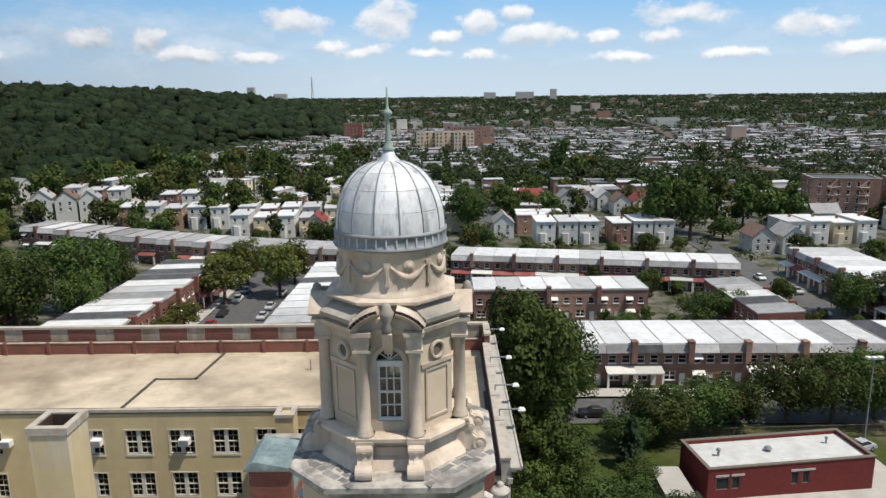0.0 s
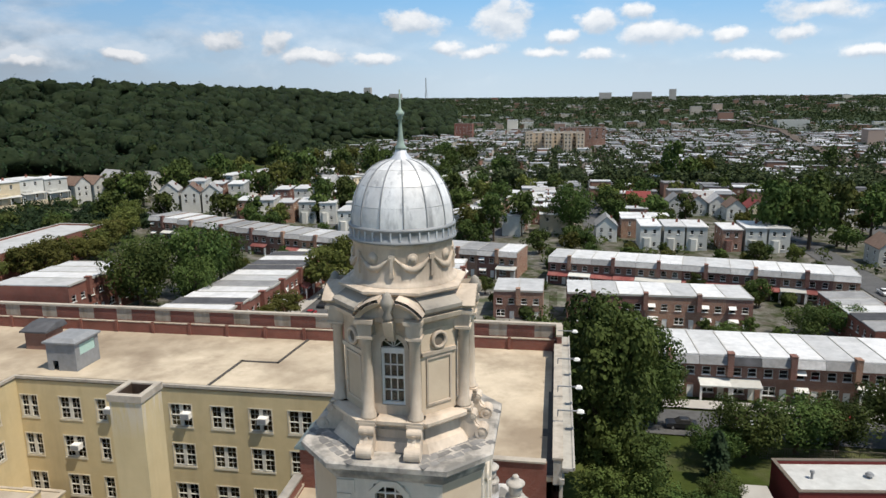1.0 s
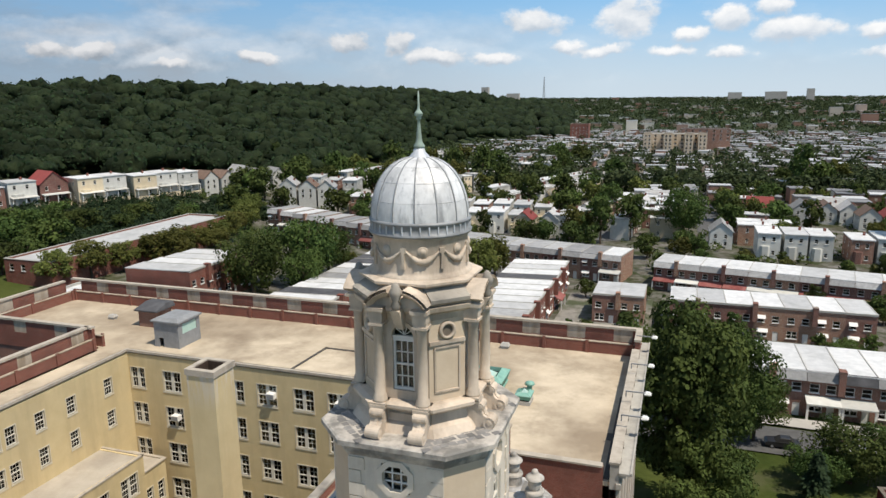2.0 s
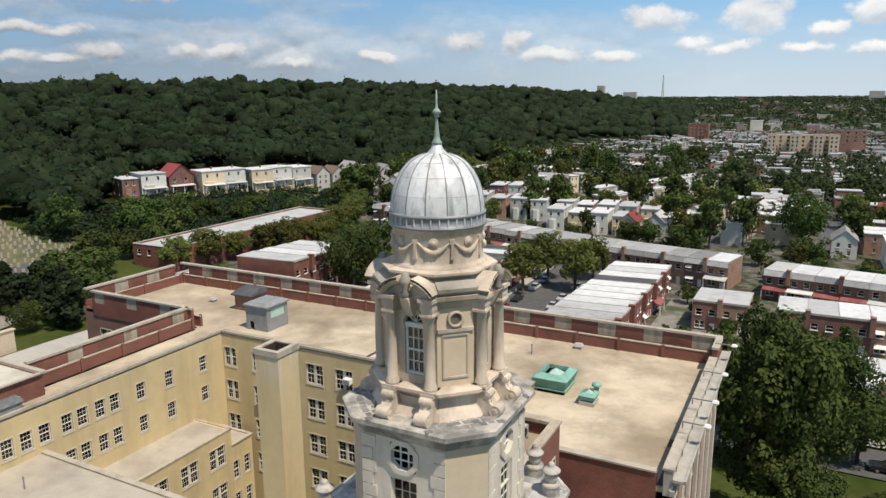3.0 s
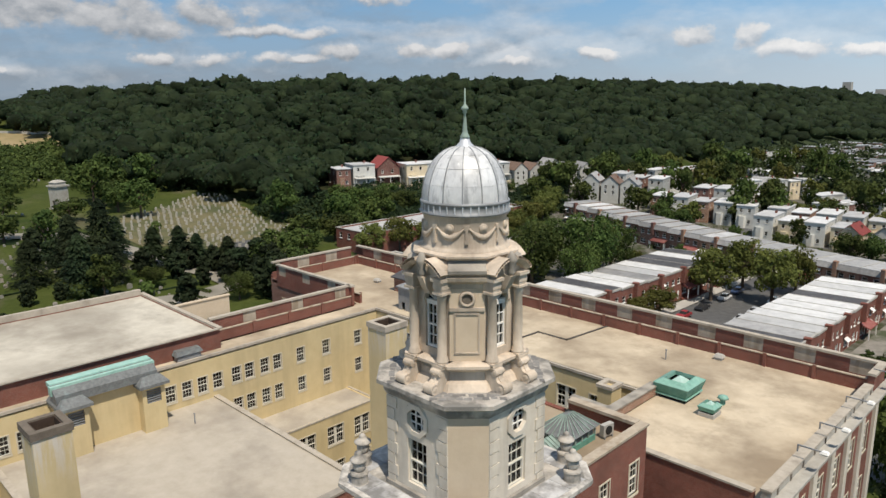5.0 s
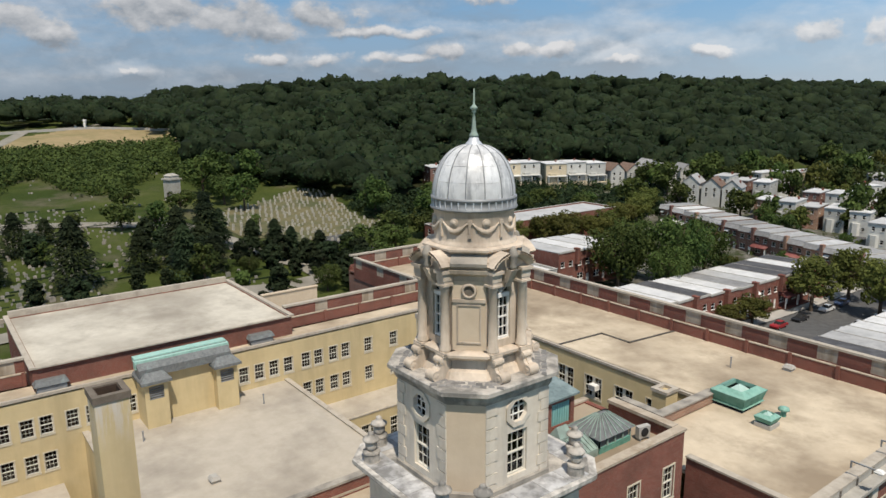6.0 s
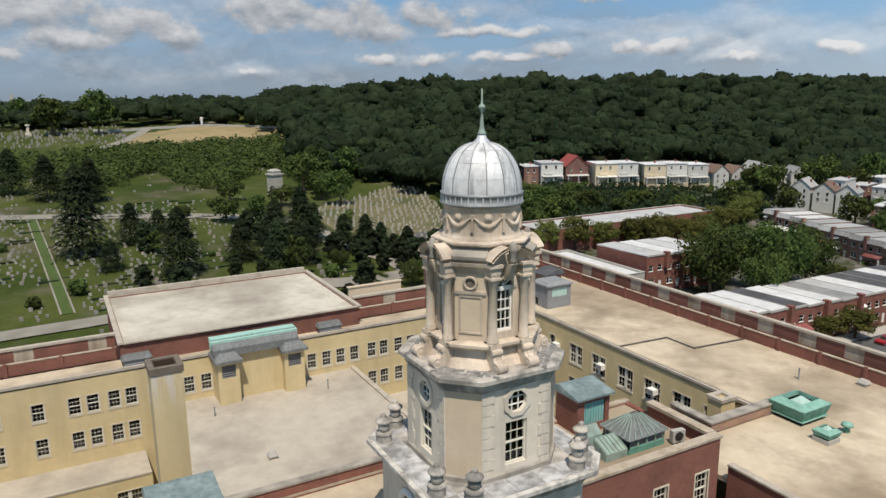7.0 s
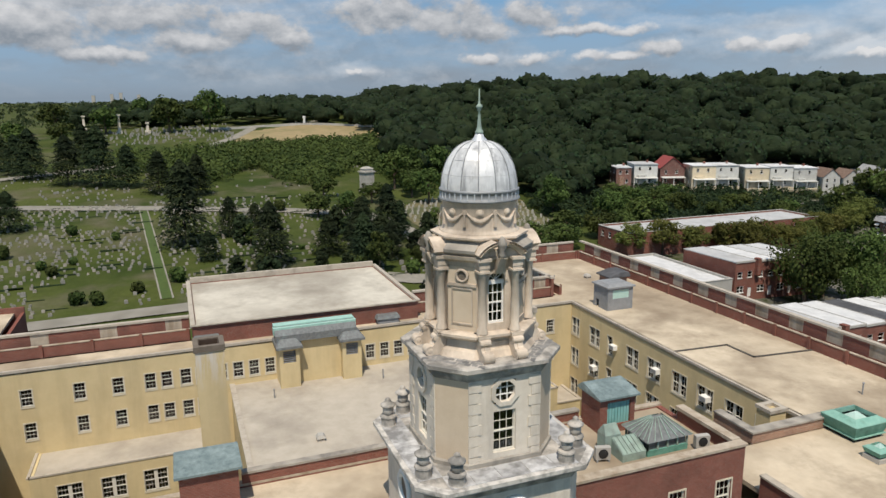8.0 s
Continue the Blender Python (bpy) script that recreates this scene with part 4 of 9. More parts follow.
def stair_hut(y0, y1, flip):
    h = thing("stair_hut", "red brick stair hut with a slate lean-to roof", "hut", "stair huts")
    x0, x1 = -9.5, -7.5
    part("body", Geo().wall((x1, y0), (x1, y1), PZ, 28.6, [] if flip else [(0.5, PZ + 0.5, y1 - y0 - 0.3, 28.3)], 0.2).wall((x1, y1), (x0, y1), PZ, 28.6, [], 0.2).wall((x0, y1), (x0, y0), PZ, 28.6, [], 0.2).wall((x0, y0), (x1, y0), PZ, 28.6, [], 0.2), BRICK, h)
    g, n = Geo(), 8
    for k in range(n):
        y = y0 + 0.5 + (y1 - y0 - 0.8) * k / n
        g.box(x1 - 0.16, y, PZ + 0.5, x1 - 0.10, y + (y1 - y0 - 0.8) / n - 0.04, 28.3)
    if not flip:
        part("louvre", g, SCREEN, h, "turquoise painted screen")
    part("roof", Geo().stack([(rect(x0 - 0.2, y0 - 0.2, x1 + 0.25, y1 + 0.2), 28.6), (rect(x0 - 0.2, y0 - 0.2, x1 + 0.25, y1 + 0.2), 28.72), (rect(x0 + 0.2, y0 - 0.15, x0 + 0.5, y1 + 0.15), 29.05)]), SLATE_TEAL, h, "weathered blue-green slate roof")


stair_hut(30.6, 33.0, 0)
stair_hut(7.6, 10.3, 1)


def skylight():
    s = thing("skylight", "green copper skylight with a hipped glass roof", "skylight")
    x0, y0, x1, y1 = -6.4, 31.6, -4.3, 34.3
    part("curb", Geo().box(x0, y0, PZ, x1, y1, PZ + 0.35), VERDIGRIS, s)
    g = Geo()
    for k in range(5):
        f = k / 4
        g.box(x1 - 0.08, y0 + (y1 - y0 - 0.1) * f, PZ + 0.35, x1, y0 + (y1 - y0 - 0.1) * f + 0.1, PZ + 0.9)
        g.box(x0, y0 + (y1 - y0 - 0.1) * f, PZ + 0.35, x0 + 0.08, y0 + (y1 - y0 - 0.1) * f + 0.1, PZ + 0.9)
        g.box(x0 + (x1 - x0 - 0.1) * f, y0, PZ + 0.35, x0 + (x1 - x0 - 0.1) * f + 0.1, y0 + 0.08, PZ + 0.9)
    part("side_frame", g, VERDIGRIS_DULL, s)
    part("side_glass", Geo().box(x0 + 0.1, y0 + 0.1, PZ + 0.35, x1 - 0.1, y1 - 0.1, PZ + 0.9), SLATE, s)
    hip = rect(x0 + 0.9, y0 + 1.0, x1 - 0.9, y1 - 1.0)
    part("roof", Geo().stack([(rect(x0 - 0.15, y0 - 0.15, x1 + 0.15, y1 + 0.15), PZ + 0.9), (hip, PZ + 1.75)]), SLATE, s, "dusty dark glass hips")
    g = Geo()
    base = rect(x0 - 0.15, y0 - 0.15, x1 + 0.15, y1 + 0.15)
    for k in range(4):
        a0, a1, b0, b1 = Vector((*base[k], PZ + 0.92)), Vector((*base[(k + 1) % 4], PZ + 0.92)), Vector((*hip[k], PZ + 1.78)), Vector((*hip[(k + 1) % 4], PZ + 1.78))
        for j in range(7):
            f = j / 6
            p, q = a0.lerp(a1, f), b0.lerp(b1, f)
            w = (a1 - a0).normalized() * 0.03
            up1 = Vector((0, 0, 0.05))
            g.quad(p - w + up1, p + w + up1, q + w + up1, q - w + up1)
            g.quad(p - w, p - w + up1, q - w + up1, q - w)
            g.quad(p + w + up1, p + w, q + w, q + w + up1)
    part("glazing_lattice", g, VERDIGRIS_DULL, s)
    # small lower light beside it
    l = thing("cold_frame_skylight", "low sloped copper skylight beside the hipped one", "skylight")
    part("curb", Geo().side([(0, PZ), (0, PZ + 0.45), (1.1, PZ + 0.95), (1.1, PZ)], 0, 1.5, Matrix.Translation((-4.3, 30.0, 0)) @ Matrix.Rotation(math.pi / 2, 4, "Z")), VERDIGRIS_DULL, l)
    g = Geo()
    for k in range(6):
        g.side([(0.02, PZ + 0.47), (0.02, PZ + 0.52), (1.08, PZ + 1.01), (1.08, PZ + 0.96)], 0.03 + 0.28 * k, 0.08 + 0.28 * k, Matrix.Translation((-4.3, 30.0, 0)) @ Matrix.Rotation(math.pi / 2, 4, "Z"))
    part("glazing_lattice", g, VERDIGRIS_DULL, l)
    part("ridge_vent", Geo().stack([(rect(-6.2, 29.6, -5.4, 30.6), PZ), (rect(-6.2, 29.6, -5.4, 30.6), PZ + 1.1), (rect(-5.85, 29.7, -5.75, 30.5), PZ + 1.6)]), VERDIGRIS_DULL, l)


skylight()


def air_unit(x, y, rz):
    u = thing("condenser_unit", "white boxed air conditioning condenser with a dark fan grille", "air conditioner", "roof condensers", m=pose(x, y, PZ, 0, 0, rz))
    part("case", Geo().box(-0.42, -0.16, 0.15, 0.42, 0.16, 0.85), CONCRETE, u)
    part("fan_grille", Geo().lathe([(0.27, 0), (0.27, 0.03), (0.05, 0.05)], 20, m=pose(0, -0.16, 0.5, 90, 0, 0)), DARK, u)
    for sx in (-0.36, 0.28):
        part("foot", Geo().box(sx, -0.2, 0, sx + 0.08, 0.2, 0.15), GREY_METAL, u)


air_unit(-4.9, 29.1, 75)
air_unit(-4.0, 35.0, 80)

# things on the main roof
def penthouse():
    p = thing("lift_penthouse", "grey metal clad rooftop penthouse with a pale green window", "penthouse")
    x0, y0, x1, y1 = -40.7, 51.6, -37.9, 54.8
    part("body", Geo().wall((x0, y0), (x1, y0), RZ, 25.2, [(0.5, RZ, 1.05, RZ + 0.9)], 0.15).wall((x1, y0), (x1, y1), RZ, 25.2, [(0.6, 24.0, 2.7, 24.95)], 0.15).wall((x1, y1), (x0, y1), RZ, 25.2, [], 0.15).wall((x0, y1), (x0, y0), RZ, 25.2, [], 0.15), GREY_METAL, p)
    part("roof", Geo().stack([(rect(x0 - 0.2, y0 - 0.2, x1 + 0.2, y1 + 0.2), 25.2), (rect(x0 - 0.2, y0 - 0.2, x1 + 0.2, y1 + 0.2), 25.35), (rect(x0 + 0.3, y0 + 0.3, x1 - 0.3, y1 - 0.3), 25.6)]), GREY_METAL, p)
    part("window_panel", Geo().box(x1 - 0.12, y0 + 0.6, 24.0, x1 - 0.06, y0 + 2.7, 24.95), PALE_GREEN, p, "pale green window panel")
    q = thing("roof_hatch_house", "small red brick hatch house with a weathered lean-to roof", "hatch house")
    part("body", Geo().box(-46.6, 56.2, RZ, -44.4, 58.6, 24.4), BRICK_DARK, q)
    part("cap", Geo().stack([(rect(-46.9, 55.9, -44.1, 58.9), 24.4), (rect(-46.9, 55.9, -44.1, 58.9), 24.55), (rect(-46.8, 57.6, -44.2, 58.7), 25.0)]), TAR_ROOF, q, "dark sloping felt roof")


penthouse()


def copper_skylight(x0, y0, x1, y1, tall, name, label):
    s = thing(name, label, "skylight")
    d = 0.5
    # plinth coloured black for the shade under the overhanging tray
    part("plinth", Geo().box(x0 + 0.25, y0 + 0.25, RZ, x1 - 0.25, y1 - 0.25, RZ + 0.32), DARK, s, "recessed plinth coloured black for shade")
    lo, hi = rect(x0 + 0.16, y0 + 0.16, x1 - 0.16, y1 - 0.16), rect(x0 - 0.08, y0 - 0.08, x1 + 0.08, y1 + 0.08)
    ins = rect(x0 + d, y0 + d, x1 - d, y1 - d)
    part("base_trim", Geo().box(x0 + 0.05, y0 + 0.05, RZ + 0.27, x1 - 0.05, y1 - 0.05, RZ + 0.34), COPPER_LIGHT, s)
    part("tray", Geo().stack([(lo, RZ + 0.33), (hi, RZ + tall * 0.72)]), VERDIGRIS, s)
    part("rim", Geo().stack([(hi, RZ + tall * 0.72), (hi, RZ + tall * 0.75), (ins, RZ + tall - 0.1), (ins, RZ + tall - 0.6)]), COPPER_LIGHT, s, "pale sloping copper rim")
    cx, cy = (x0 + x1) / 2, (y0 + y1) / 2
    # black sheet in place of the shaded gap between rim and lantern
    part("well", Geo().box(x0 + d - 0.02, y0 + d - 0.02, RZ + tall - 0.62, x1 - d + 0.02, y1 - d + 0.02, RZ + tall - 0.57), DARK, s, "black floor for the shade inside the rim")
    tip = [(cx - 0.05, cy - 0.12), (cx + 0.05, cy - 0.12), (cx + 0.05, cy + 0.12), (cx - 0.05, cy + 0.12)]
    part("lantern", Geo().stack([(rect(x0 + d + 0.14, y0 + d + 0.14, x1 - d - 0.14, y1 - d - 0.14), RZ + tall - 0.57), (tip, RZ + tall - 0.02)]), PALE_GREEN, s, "pale green sloped lights")


copper_skylight(-8.8, 49.9, -6.1, 52.9, 1.6, "copper_skylight", "large green copper roof skylight on a blackened plinth")


def copper_vent():
    v = thing("copper_ventilator", "small stepped green copper roof ventilator", "ventilator")
    x0, y0, x1, y1 = -4.8, 48.9, -3.5, 50.3
    part("base", Geo().box(x0 + 0.05, y0 + 0.05, RZ, x1 - 0.05, y1 - 0.05, RZ + 0.3), CONCRETE, v, "pale stone base")
    part("neck", Geo().box(x0 + 0.2, y0 + 0.2, RZ + 0.3, x1 - 0.2, y1 - 0.2, RZ + 0.45), DARK, v)
    a, b, c = rect(x0 + 0.1, y0 + 0.1, x1 - 0.1, y1 - 0.1), rect(x0, y0, x1, y1), rect(x0 + 0.3, y0 + 0.3, x1 - 0.3, y1 - 0.3)
    part("cap", Geo().stack([(a, RZ + 0.42), (b, RZ + 0.74)]), VERDIGRIS, v)
    part("rim", Geo().stack([(b, RZ + 0.74), (b, RZ + 0.77), (c, RZ + 0.97), (c, RZ + 0.8)]), COPPER_LIGHT, v)
    part("lights", Geo().stack([(rect(x0 + 0.36, y0 + 0.36, x1 - 0.36, y1 - 0.36), RZ + 0.8), (rect(x0 + 0.62, y0 + 0.62, x1 - 0.62, y1 - 0.62), RZ + 1.1)]), PALE_GREEN, v)
    w = thing("mushroom_vent", "green copper mushroom vent", "ventilator")
    part("stem", Geo().lathe([(0.2, RZ), (0.2, RZ + 0.5)], 12, -4.2, 52.0), VERDIGRIS, w)
    part("hood", Geo().lathe([(0.25, RZ + 0.45), (0.42, RZ + 0.5), (0.35, RZ + 0.68), (0.05, RZ + 0.8)], 14, -4.2, 52.0), COPPER_LIGHT, w, smooth=True)


copper_vent()


# ---- the tower ----
TX, TY = -1.6, 20.3


def chamfer(a, b):
    """Square of half width a whose faces run from -b to b, with cut corners."""
    return [(TX + x, TY + y) for x, y in ((b, -a), (a, -b), (a, b), (b, a), (-b, a), (-a, b), (-a, -b), (-b, -a))]


def on_face(k, dist):
    """Pose on the k-th cardinal face: x along the face, y into the tower."""
    return Matrix.Translation((TX, TY, 0)) @ Matrix.Rotation(k * math.pi / 2, 4, "Z") @ Matrix.Translation((0, -dist, 0))


def on_diagonal(k, dist):
    return Matrix.Translation((TX, TY, 0)) @ Matrix.Rotation(math.pi / 4 + k * math.pi / 2, 4, "Z") @ Matrix.Translation((0, -dist, 0))


tower = thing("bell_tower", "limestone baroque cupola tower with a silvery lead dome", "tower")
# base
part("base_shaft", Geo().stack([(chamfer(3.45, 2.65), -1), (chamfer(3.45, 2.65), 30.75)]), STONE_PALE, tower)
part("base_cornice", Geo().stack([(chamfer(3.5, 2.7), 30.45), (chamfer(3.62, 2.8), 30.72), (chamfer(3.98, 3.02), 30.95), (chamfer(3.98, 3.02), 31.15), (chamfer(3.7, 2.86), 31.22)]), LEDGE, tower, "weathered grey ledge")
part("ledge_rim", Geo().stack([(chamfer(4.02, 3.04), 31.02), (chamfer(4.02, 3.04), 31.19), (chamfer(3.93, 2.99), 31.21)]), RIM, tower, "pale chipped rim of the ledge")
for k in range(4):
    for x0, x1 in ((-2.8, -1.75), (-1.73, -0.6), (-0.58, 0.62), (0.64, 1.8), (1.82, 2.8)):
        part("ledge_sheet", Geo().box(x0, 0.18, 31.2, x1, 1.2, 31.232), LEDGE_SHEET, tower, "", on_face(k, 3.98))
for k in range(4):
    mm = on_face(k, 3.45) @ Matrix.Translation((0, 0, 29.35)) @ Matrix.Rotation(math.pi / 2, 4, "X")
    ring = part("base_oculus", Geo().lathe([(0.5, 0.01), (0.5, 0.10), (0.62, 0.16), (0.8, 0.12), (0.84, 0.0)], 28, m=mm), WHITE, tower, "white round window surround", None, True)
    part("pane", Geo().lathe([(0.52, 0.012), (0.52, 0.02)], 24, m=mm), DARK_BROWN, ring)
# middle stage: walls with openings
SA, SB, S0, S1 = 2.62, 1.6, 31.1, 35.15
for k in range(4):
    m = on_face(k, SA)
    g = Geo().wall((-SB, 0), (SB, 0), S0, S1, [(-0.5 + SB, 31.7, 0.5 + SB, 33.5), (-0.48 + SB, 33.85, 0.48 + SB, 34.81)], 0.3)
    part("stage_face", g, STONE_PALE, tower, "", m)
    w = part("window", window_meshes(1.0, 1.8, 3, 4, 1, True)[0], None, tower, "", m @ Matrix.Translation((-0.5, 0.02, 31.7)))
    part("pane", window_meshes(1.0, 1.8, 3, 4, 1, True)[1], None, w)
    part("glazing_lattice", window_meshes(1.0, 1.8, 3, 4, 1, True)[3], None, w)
    # octagonal light
    g = Geo()
    ring = [(math.cos(math.pi / 8 + q * math.pi / 4), math.sin(math.pi / 8 + q * math.pi / 4)) for q in range(8)]
    for q in range(8):
        (x0, z0), (x1, z1) = ring[q], ring[(q + 1) % 8]
        i = len(g.v)
        for y in (-0.07, 0.12):
            for r in (0.46, 0.66):
                g.v += [(x0 * r, y, 34.33 + z0 * r), (x1 * r, y, 34.33 + z1 * r)]
        g.f += [(i + a, i + b, i + c, i + d) for a, b, c, d in ((0, 1, 3, 2), (6, 7, 5, 4), (0, 4, 5, 1), (2, 3, 7, 6))]
    o = part("octagonal_window", g.welded(), STONE_PALE, tower, "stone octagonal window surround", m)
    cells = [(0.01 + 0.3 * i, 33.88 + 0.3 * j, 0.27 + 0.3 * i, 34.14 + 0.3 * j) for i in range(3) for j in range(3)]
    part("lattice", Geo().wall((-0.44, 0.10), (0.44, 0.10), 33.87, 34.79, cells, 0.05).welded(), WHITE, o)
    part("pane", Geo().box(-0.47, 0.16, 33.86, 0.47, 0.17, 34.80), GLASS, o)
    # rusticated corner blocks
    for sx in (-1, 1):
        for q in range(8):
            wq = 0.55 if q % 2 else 0.42
            x0 = sx * SB
            x1 = sx * (SB - wq)
            part("quoin", Geo().box(min(x0, x1), -0.045, 31.25 + q * 0.46, max(x0, x1), 0.05, 31.25 + q * 0.46 + 0.42), STONE_PALE, tower, "", m)
    d = (SA - SB) / math.sqrt(2)
    part("stage_corner", Geo().box(-d, 0, S0, d, 0.3, S1), STUCCO, tower, "plain tan stucco corner face", on_diagonal(k, (SA + SB) / math.sqrt(2)))
part("stage_plinth", Geo().stack([(chamfer(SA + 0.1, SB + 0.05), 31.1), (chamfer(SA + 0.1, SB + 0.05), 31.4), (chamfer(SA, SB), 31.45)]), STONE_DARK, tower, "sooty plinth band")
part("stage_floor", Geo().stack([(chamfer(SA - 0.32, SB - 0.12), 31.2), (chamfer(SA - 0.32, SB - 0.12), 31.3)]), DARK, tower)
part("stage_cornice", Geo().stack([(chamfer(SA + 0.03, SB + 0.02), 34.95), (chamfer(SA + 0.12, SB + 0.06), 35.12), (chamfer(SA + 0.14, SB + 0.07), 35.28), (chamfer(SA + 0.36, SB + 0.18), 35.4), (chamfer(SA + 0.36, SB + 0.18), 35.56), (chamfer(SA + 0.3, SB + 0.15), 35.6)]), LEDGE, tower, "stained moulded cornice")
# lantern pedestal
part("lantern_plinth", Geo().stack([(chamfer(2.15, 1.15), 35.58), (chamfer(2.0, 1.05), 35.85), (chamfer(1.86, 0.98), 35.95), (chamfer(1.82, 0.95), 36.3)]), STONE, tower)
part("lantern_base_cornice", Geo().stack([(chamfer(1.86, 0.98), 36.28), (chamfer(2.0, 1.05), 36.36), (chamfer(2.12, 1.1), 36.46), (chamfer(2.12, 1.1), 36.56), (chamfer(1.95, 1.0), 36.62)]), STONE, tower)
LA, LB, L0, L1 = 1.74, 0.86, 36.6, 39.35


def arch_wall(half, w, spring, z0, z1, r, thick):
    """Wall panel with an arched opening."""
    g, n = Geo(), 12
    g.box(-half, 0, z0, -w, thick, z1).box(w, 0, z0, half, thick, z1)
    g.box(-w, 0, z0, w, thick, z0 + 0.32)
    arc = [(-r * math.cos(math.pi * q / n), spring + r * math.sin(math.pi * q / n)) for q in range(n + 1)]
    for (xa, za), (xb, zb) in zip(arc, arc[1:]):
        i = len(g.v)
        g.v += [(xa, 0, za), (xb, 0, zb), (xb, 0, z1), (xa, 0, z1), (xa, thick, za), (xb, thick, zb), (xb, thick, z1), (xa, thick, z1)]
        g.f += [(i, i + 1, i + 2, i + 3), (i + 7, i + 6, i + 5, i + 4), (i, i + 4, i + 5, i + 1)]
    return g


for k in range(4):
    m = on_face(k, LA)
    part("lantern_face", arch_wall(LB, 0.36, 38.72, L0, L1, 0.36, 0.25), STONE, tower, "", m)
    # sash window with a fan light
    g = Geo()
    for x in (-0.36, 0.29):
        g.box(x, 0.1, 36.92, x + 0.07, 0.2, 38.72)
    g.box(-0.36, 0.08, 36.92, 0.36, 0.2, 37.0).box(-0.36, 0.06, 38.55, 0.36, 0.2, 38.72).box(-0.29, 0.11, 37.74, 0.29, 0.19, 37.80)
    for x in (-0.1, 0.1):
        g.box(x - 0.014, 0.12, 37.0, x + 0.014, 0.17, 38.55)
    for z in (37.37, 38.17):
        g.box(-0.29, 0.12, z - 0.014, 0.29, 0.17, z + 0.014)
    for q in range(1, 5):
        a = math.pi * q / 5
        mm = Matrix.Translation((0, 0.15, 38.72)) @ Matrix.Rotation(-(a - math.pi / 2), 4, "Y")
        g.box(-0.012, -0.02, 0.0, 0.012, 0.02, 0.36, mm)
    win = part("arched_window", g, WHITE, tower, "white arched sash window with a fan light", m)
    part("pane", Geo().box(-0.33, 0.17, 36.95, 0.33, 0.18, 39.0), GLASS, win)
    # arch moulding and keystone
    g, n = Geo(), 12
    for q in range(n):
        a0, a1 = math.pi * q / n, math.pi * (q + 1) / n
        i = len(g.v)
        for a in (a0, a1):
            for r in (0.37, 0.50):
                for y in (-0.06, 0.03):
                    g.v.append((-r * math.cos(a), y, 38.72 + r * math.sin(a)))
        g.f += [(i + 0, i + 2, i + 6, i + 4), (i + 2, i + 3, i + 7, i + 6), (i + 1, i + 0, i + 4, i + 5)]
    g.box(-0.50, -0.05, 38.66, -0.37, 0.03, 38.74).box(0.37, -0.05, 38.66, 0.50, 0.03, 38.74)
    part("arch_moulding", g, STONE, tower, "", m)
    part("keystone", Geo().side([(-0.22, 39.02), (-0.34, 39.55), (0.0, 39.6), (0.0, 38.98)], -0.11, 0.11), STONE, tower, "carved keystone", m)
    # columns
    for sx in (-0.72, 0.72):
        prof = [(0.24, 36.6), (0.24, 36.7), (0.21, 36.74), (0.22, 36.8), (0.175, 36.86), (0.18, 37.6), (0.155, 38.95), (0.18, 38.98), (0.16, 39.04), (0.21, 39.14)]
        col = part("column", Geo().lathe(prof, 18, sx, -0.24), STONE, tower, "", m, True)
        part("capital", Geo().box(sx - 0.24, -0.48, 39.14, sx + 0.24, 0.0, 39.22).box(sx - 0.2, -0.44, 39.22, sx + 0.2, 0.02, 39.34), STONE, col)
        part("column_plinth", Geo().box(sx - 0.26, -0.5, 36.5, sx + 0.26, 0.05, 36.62), STONE, col)
        part("entablature_block", Geo().box(sx - 0.22, -0.46, 39.34, sx + 0.22, 0.1, 39.62).box(sx - 0.28, -0.54, 39.62, sx + 0.28, 0.1, 39.74), STONE, tower, "", m)
    # broken segmental pediment
    g, n, R = Geo(), 18, 1.32
    top = 40.42
    for q in range(n):
        f0, f1 = q / n, (q + 1) / n
        a0, a1 = math.radians(-52 + 104 * f0), math.radians(-52 + 104 * f1)
        if abs(a0 + a1) < math.radians(22):
            continue
        i = len(g.v)
        for a in (a0, a1):
            for r, y in ((R, -0.62), (R, 0.3), (R - 0.1, -0.62), (R - 0.24, -0.46), (R - 0.24, 0.3)):
                g.v.append((r * math.sin(a), y, top - R + r * math.cos(a)))
        for c in range(5):
            d = (c + 1) % 5
            g.f.append((i + c, i + d, i + 5 + d, i + 5 + c))
        g.f += [(i, i + 1, i + 4, i + 3, i + 2), (i + 7, i + 8, i + 9, i + 6, i + 5)]
    part("pediment", g.welded(), STONE, tower, "broken curved pediment", m)
    part("pediment_back", Geo().box(-0.95, -0.25, 39.6, 0.95, 0.2, 40.05), STONE, tower, "", m)
    part("pediment_urn", Geo().lathe([(0.08, 39.7), (0.16, 39.85), (0.10, 40.0), (0.19, 40.2), (0.2, 40.32), (0.13, 40.42), (0.12, 40.5), (0.04, 40.58)], 14, 0, -0.5), STONE_DARK, tower, "", m, True)
    part("pediment_bracket", Geo().side([(-0.62, 39.72), (-0.35, 39.2), (-0.2, 39.2), (-0.2, 39.72)], -0.14, 0.14), STONE, tower, "", m)
    # scroll brackets on the pedestal
    for sx in (-0.72, 0.72):
        out = [(-0.86, 35.58), (-0.98, 35.66), (-1.0, 35.8), (-0.9, 35.92), (-0.74, 35.96), (-0.62, 36.04), (-0.58, 36.16), (-0.64, 36.28), (-0.62, 36.4), (-0.5, 36.46), (0.1, 36.46), (0.1, 35.58)]
        sc = part("scroll_bracket", Geo().side(out, sx - 0.2, sx + 0.2), STONE, tower, "carved volute bracket", m)
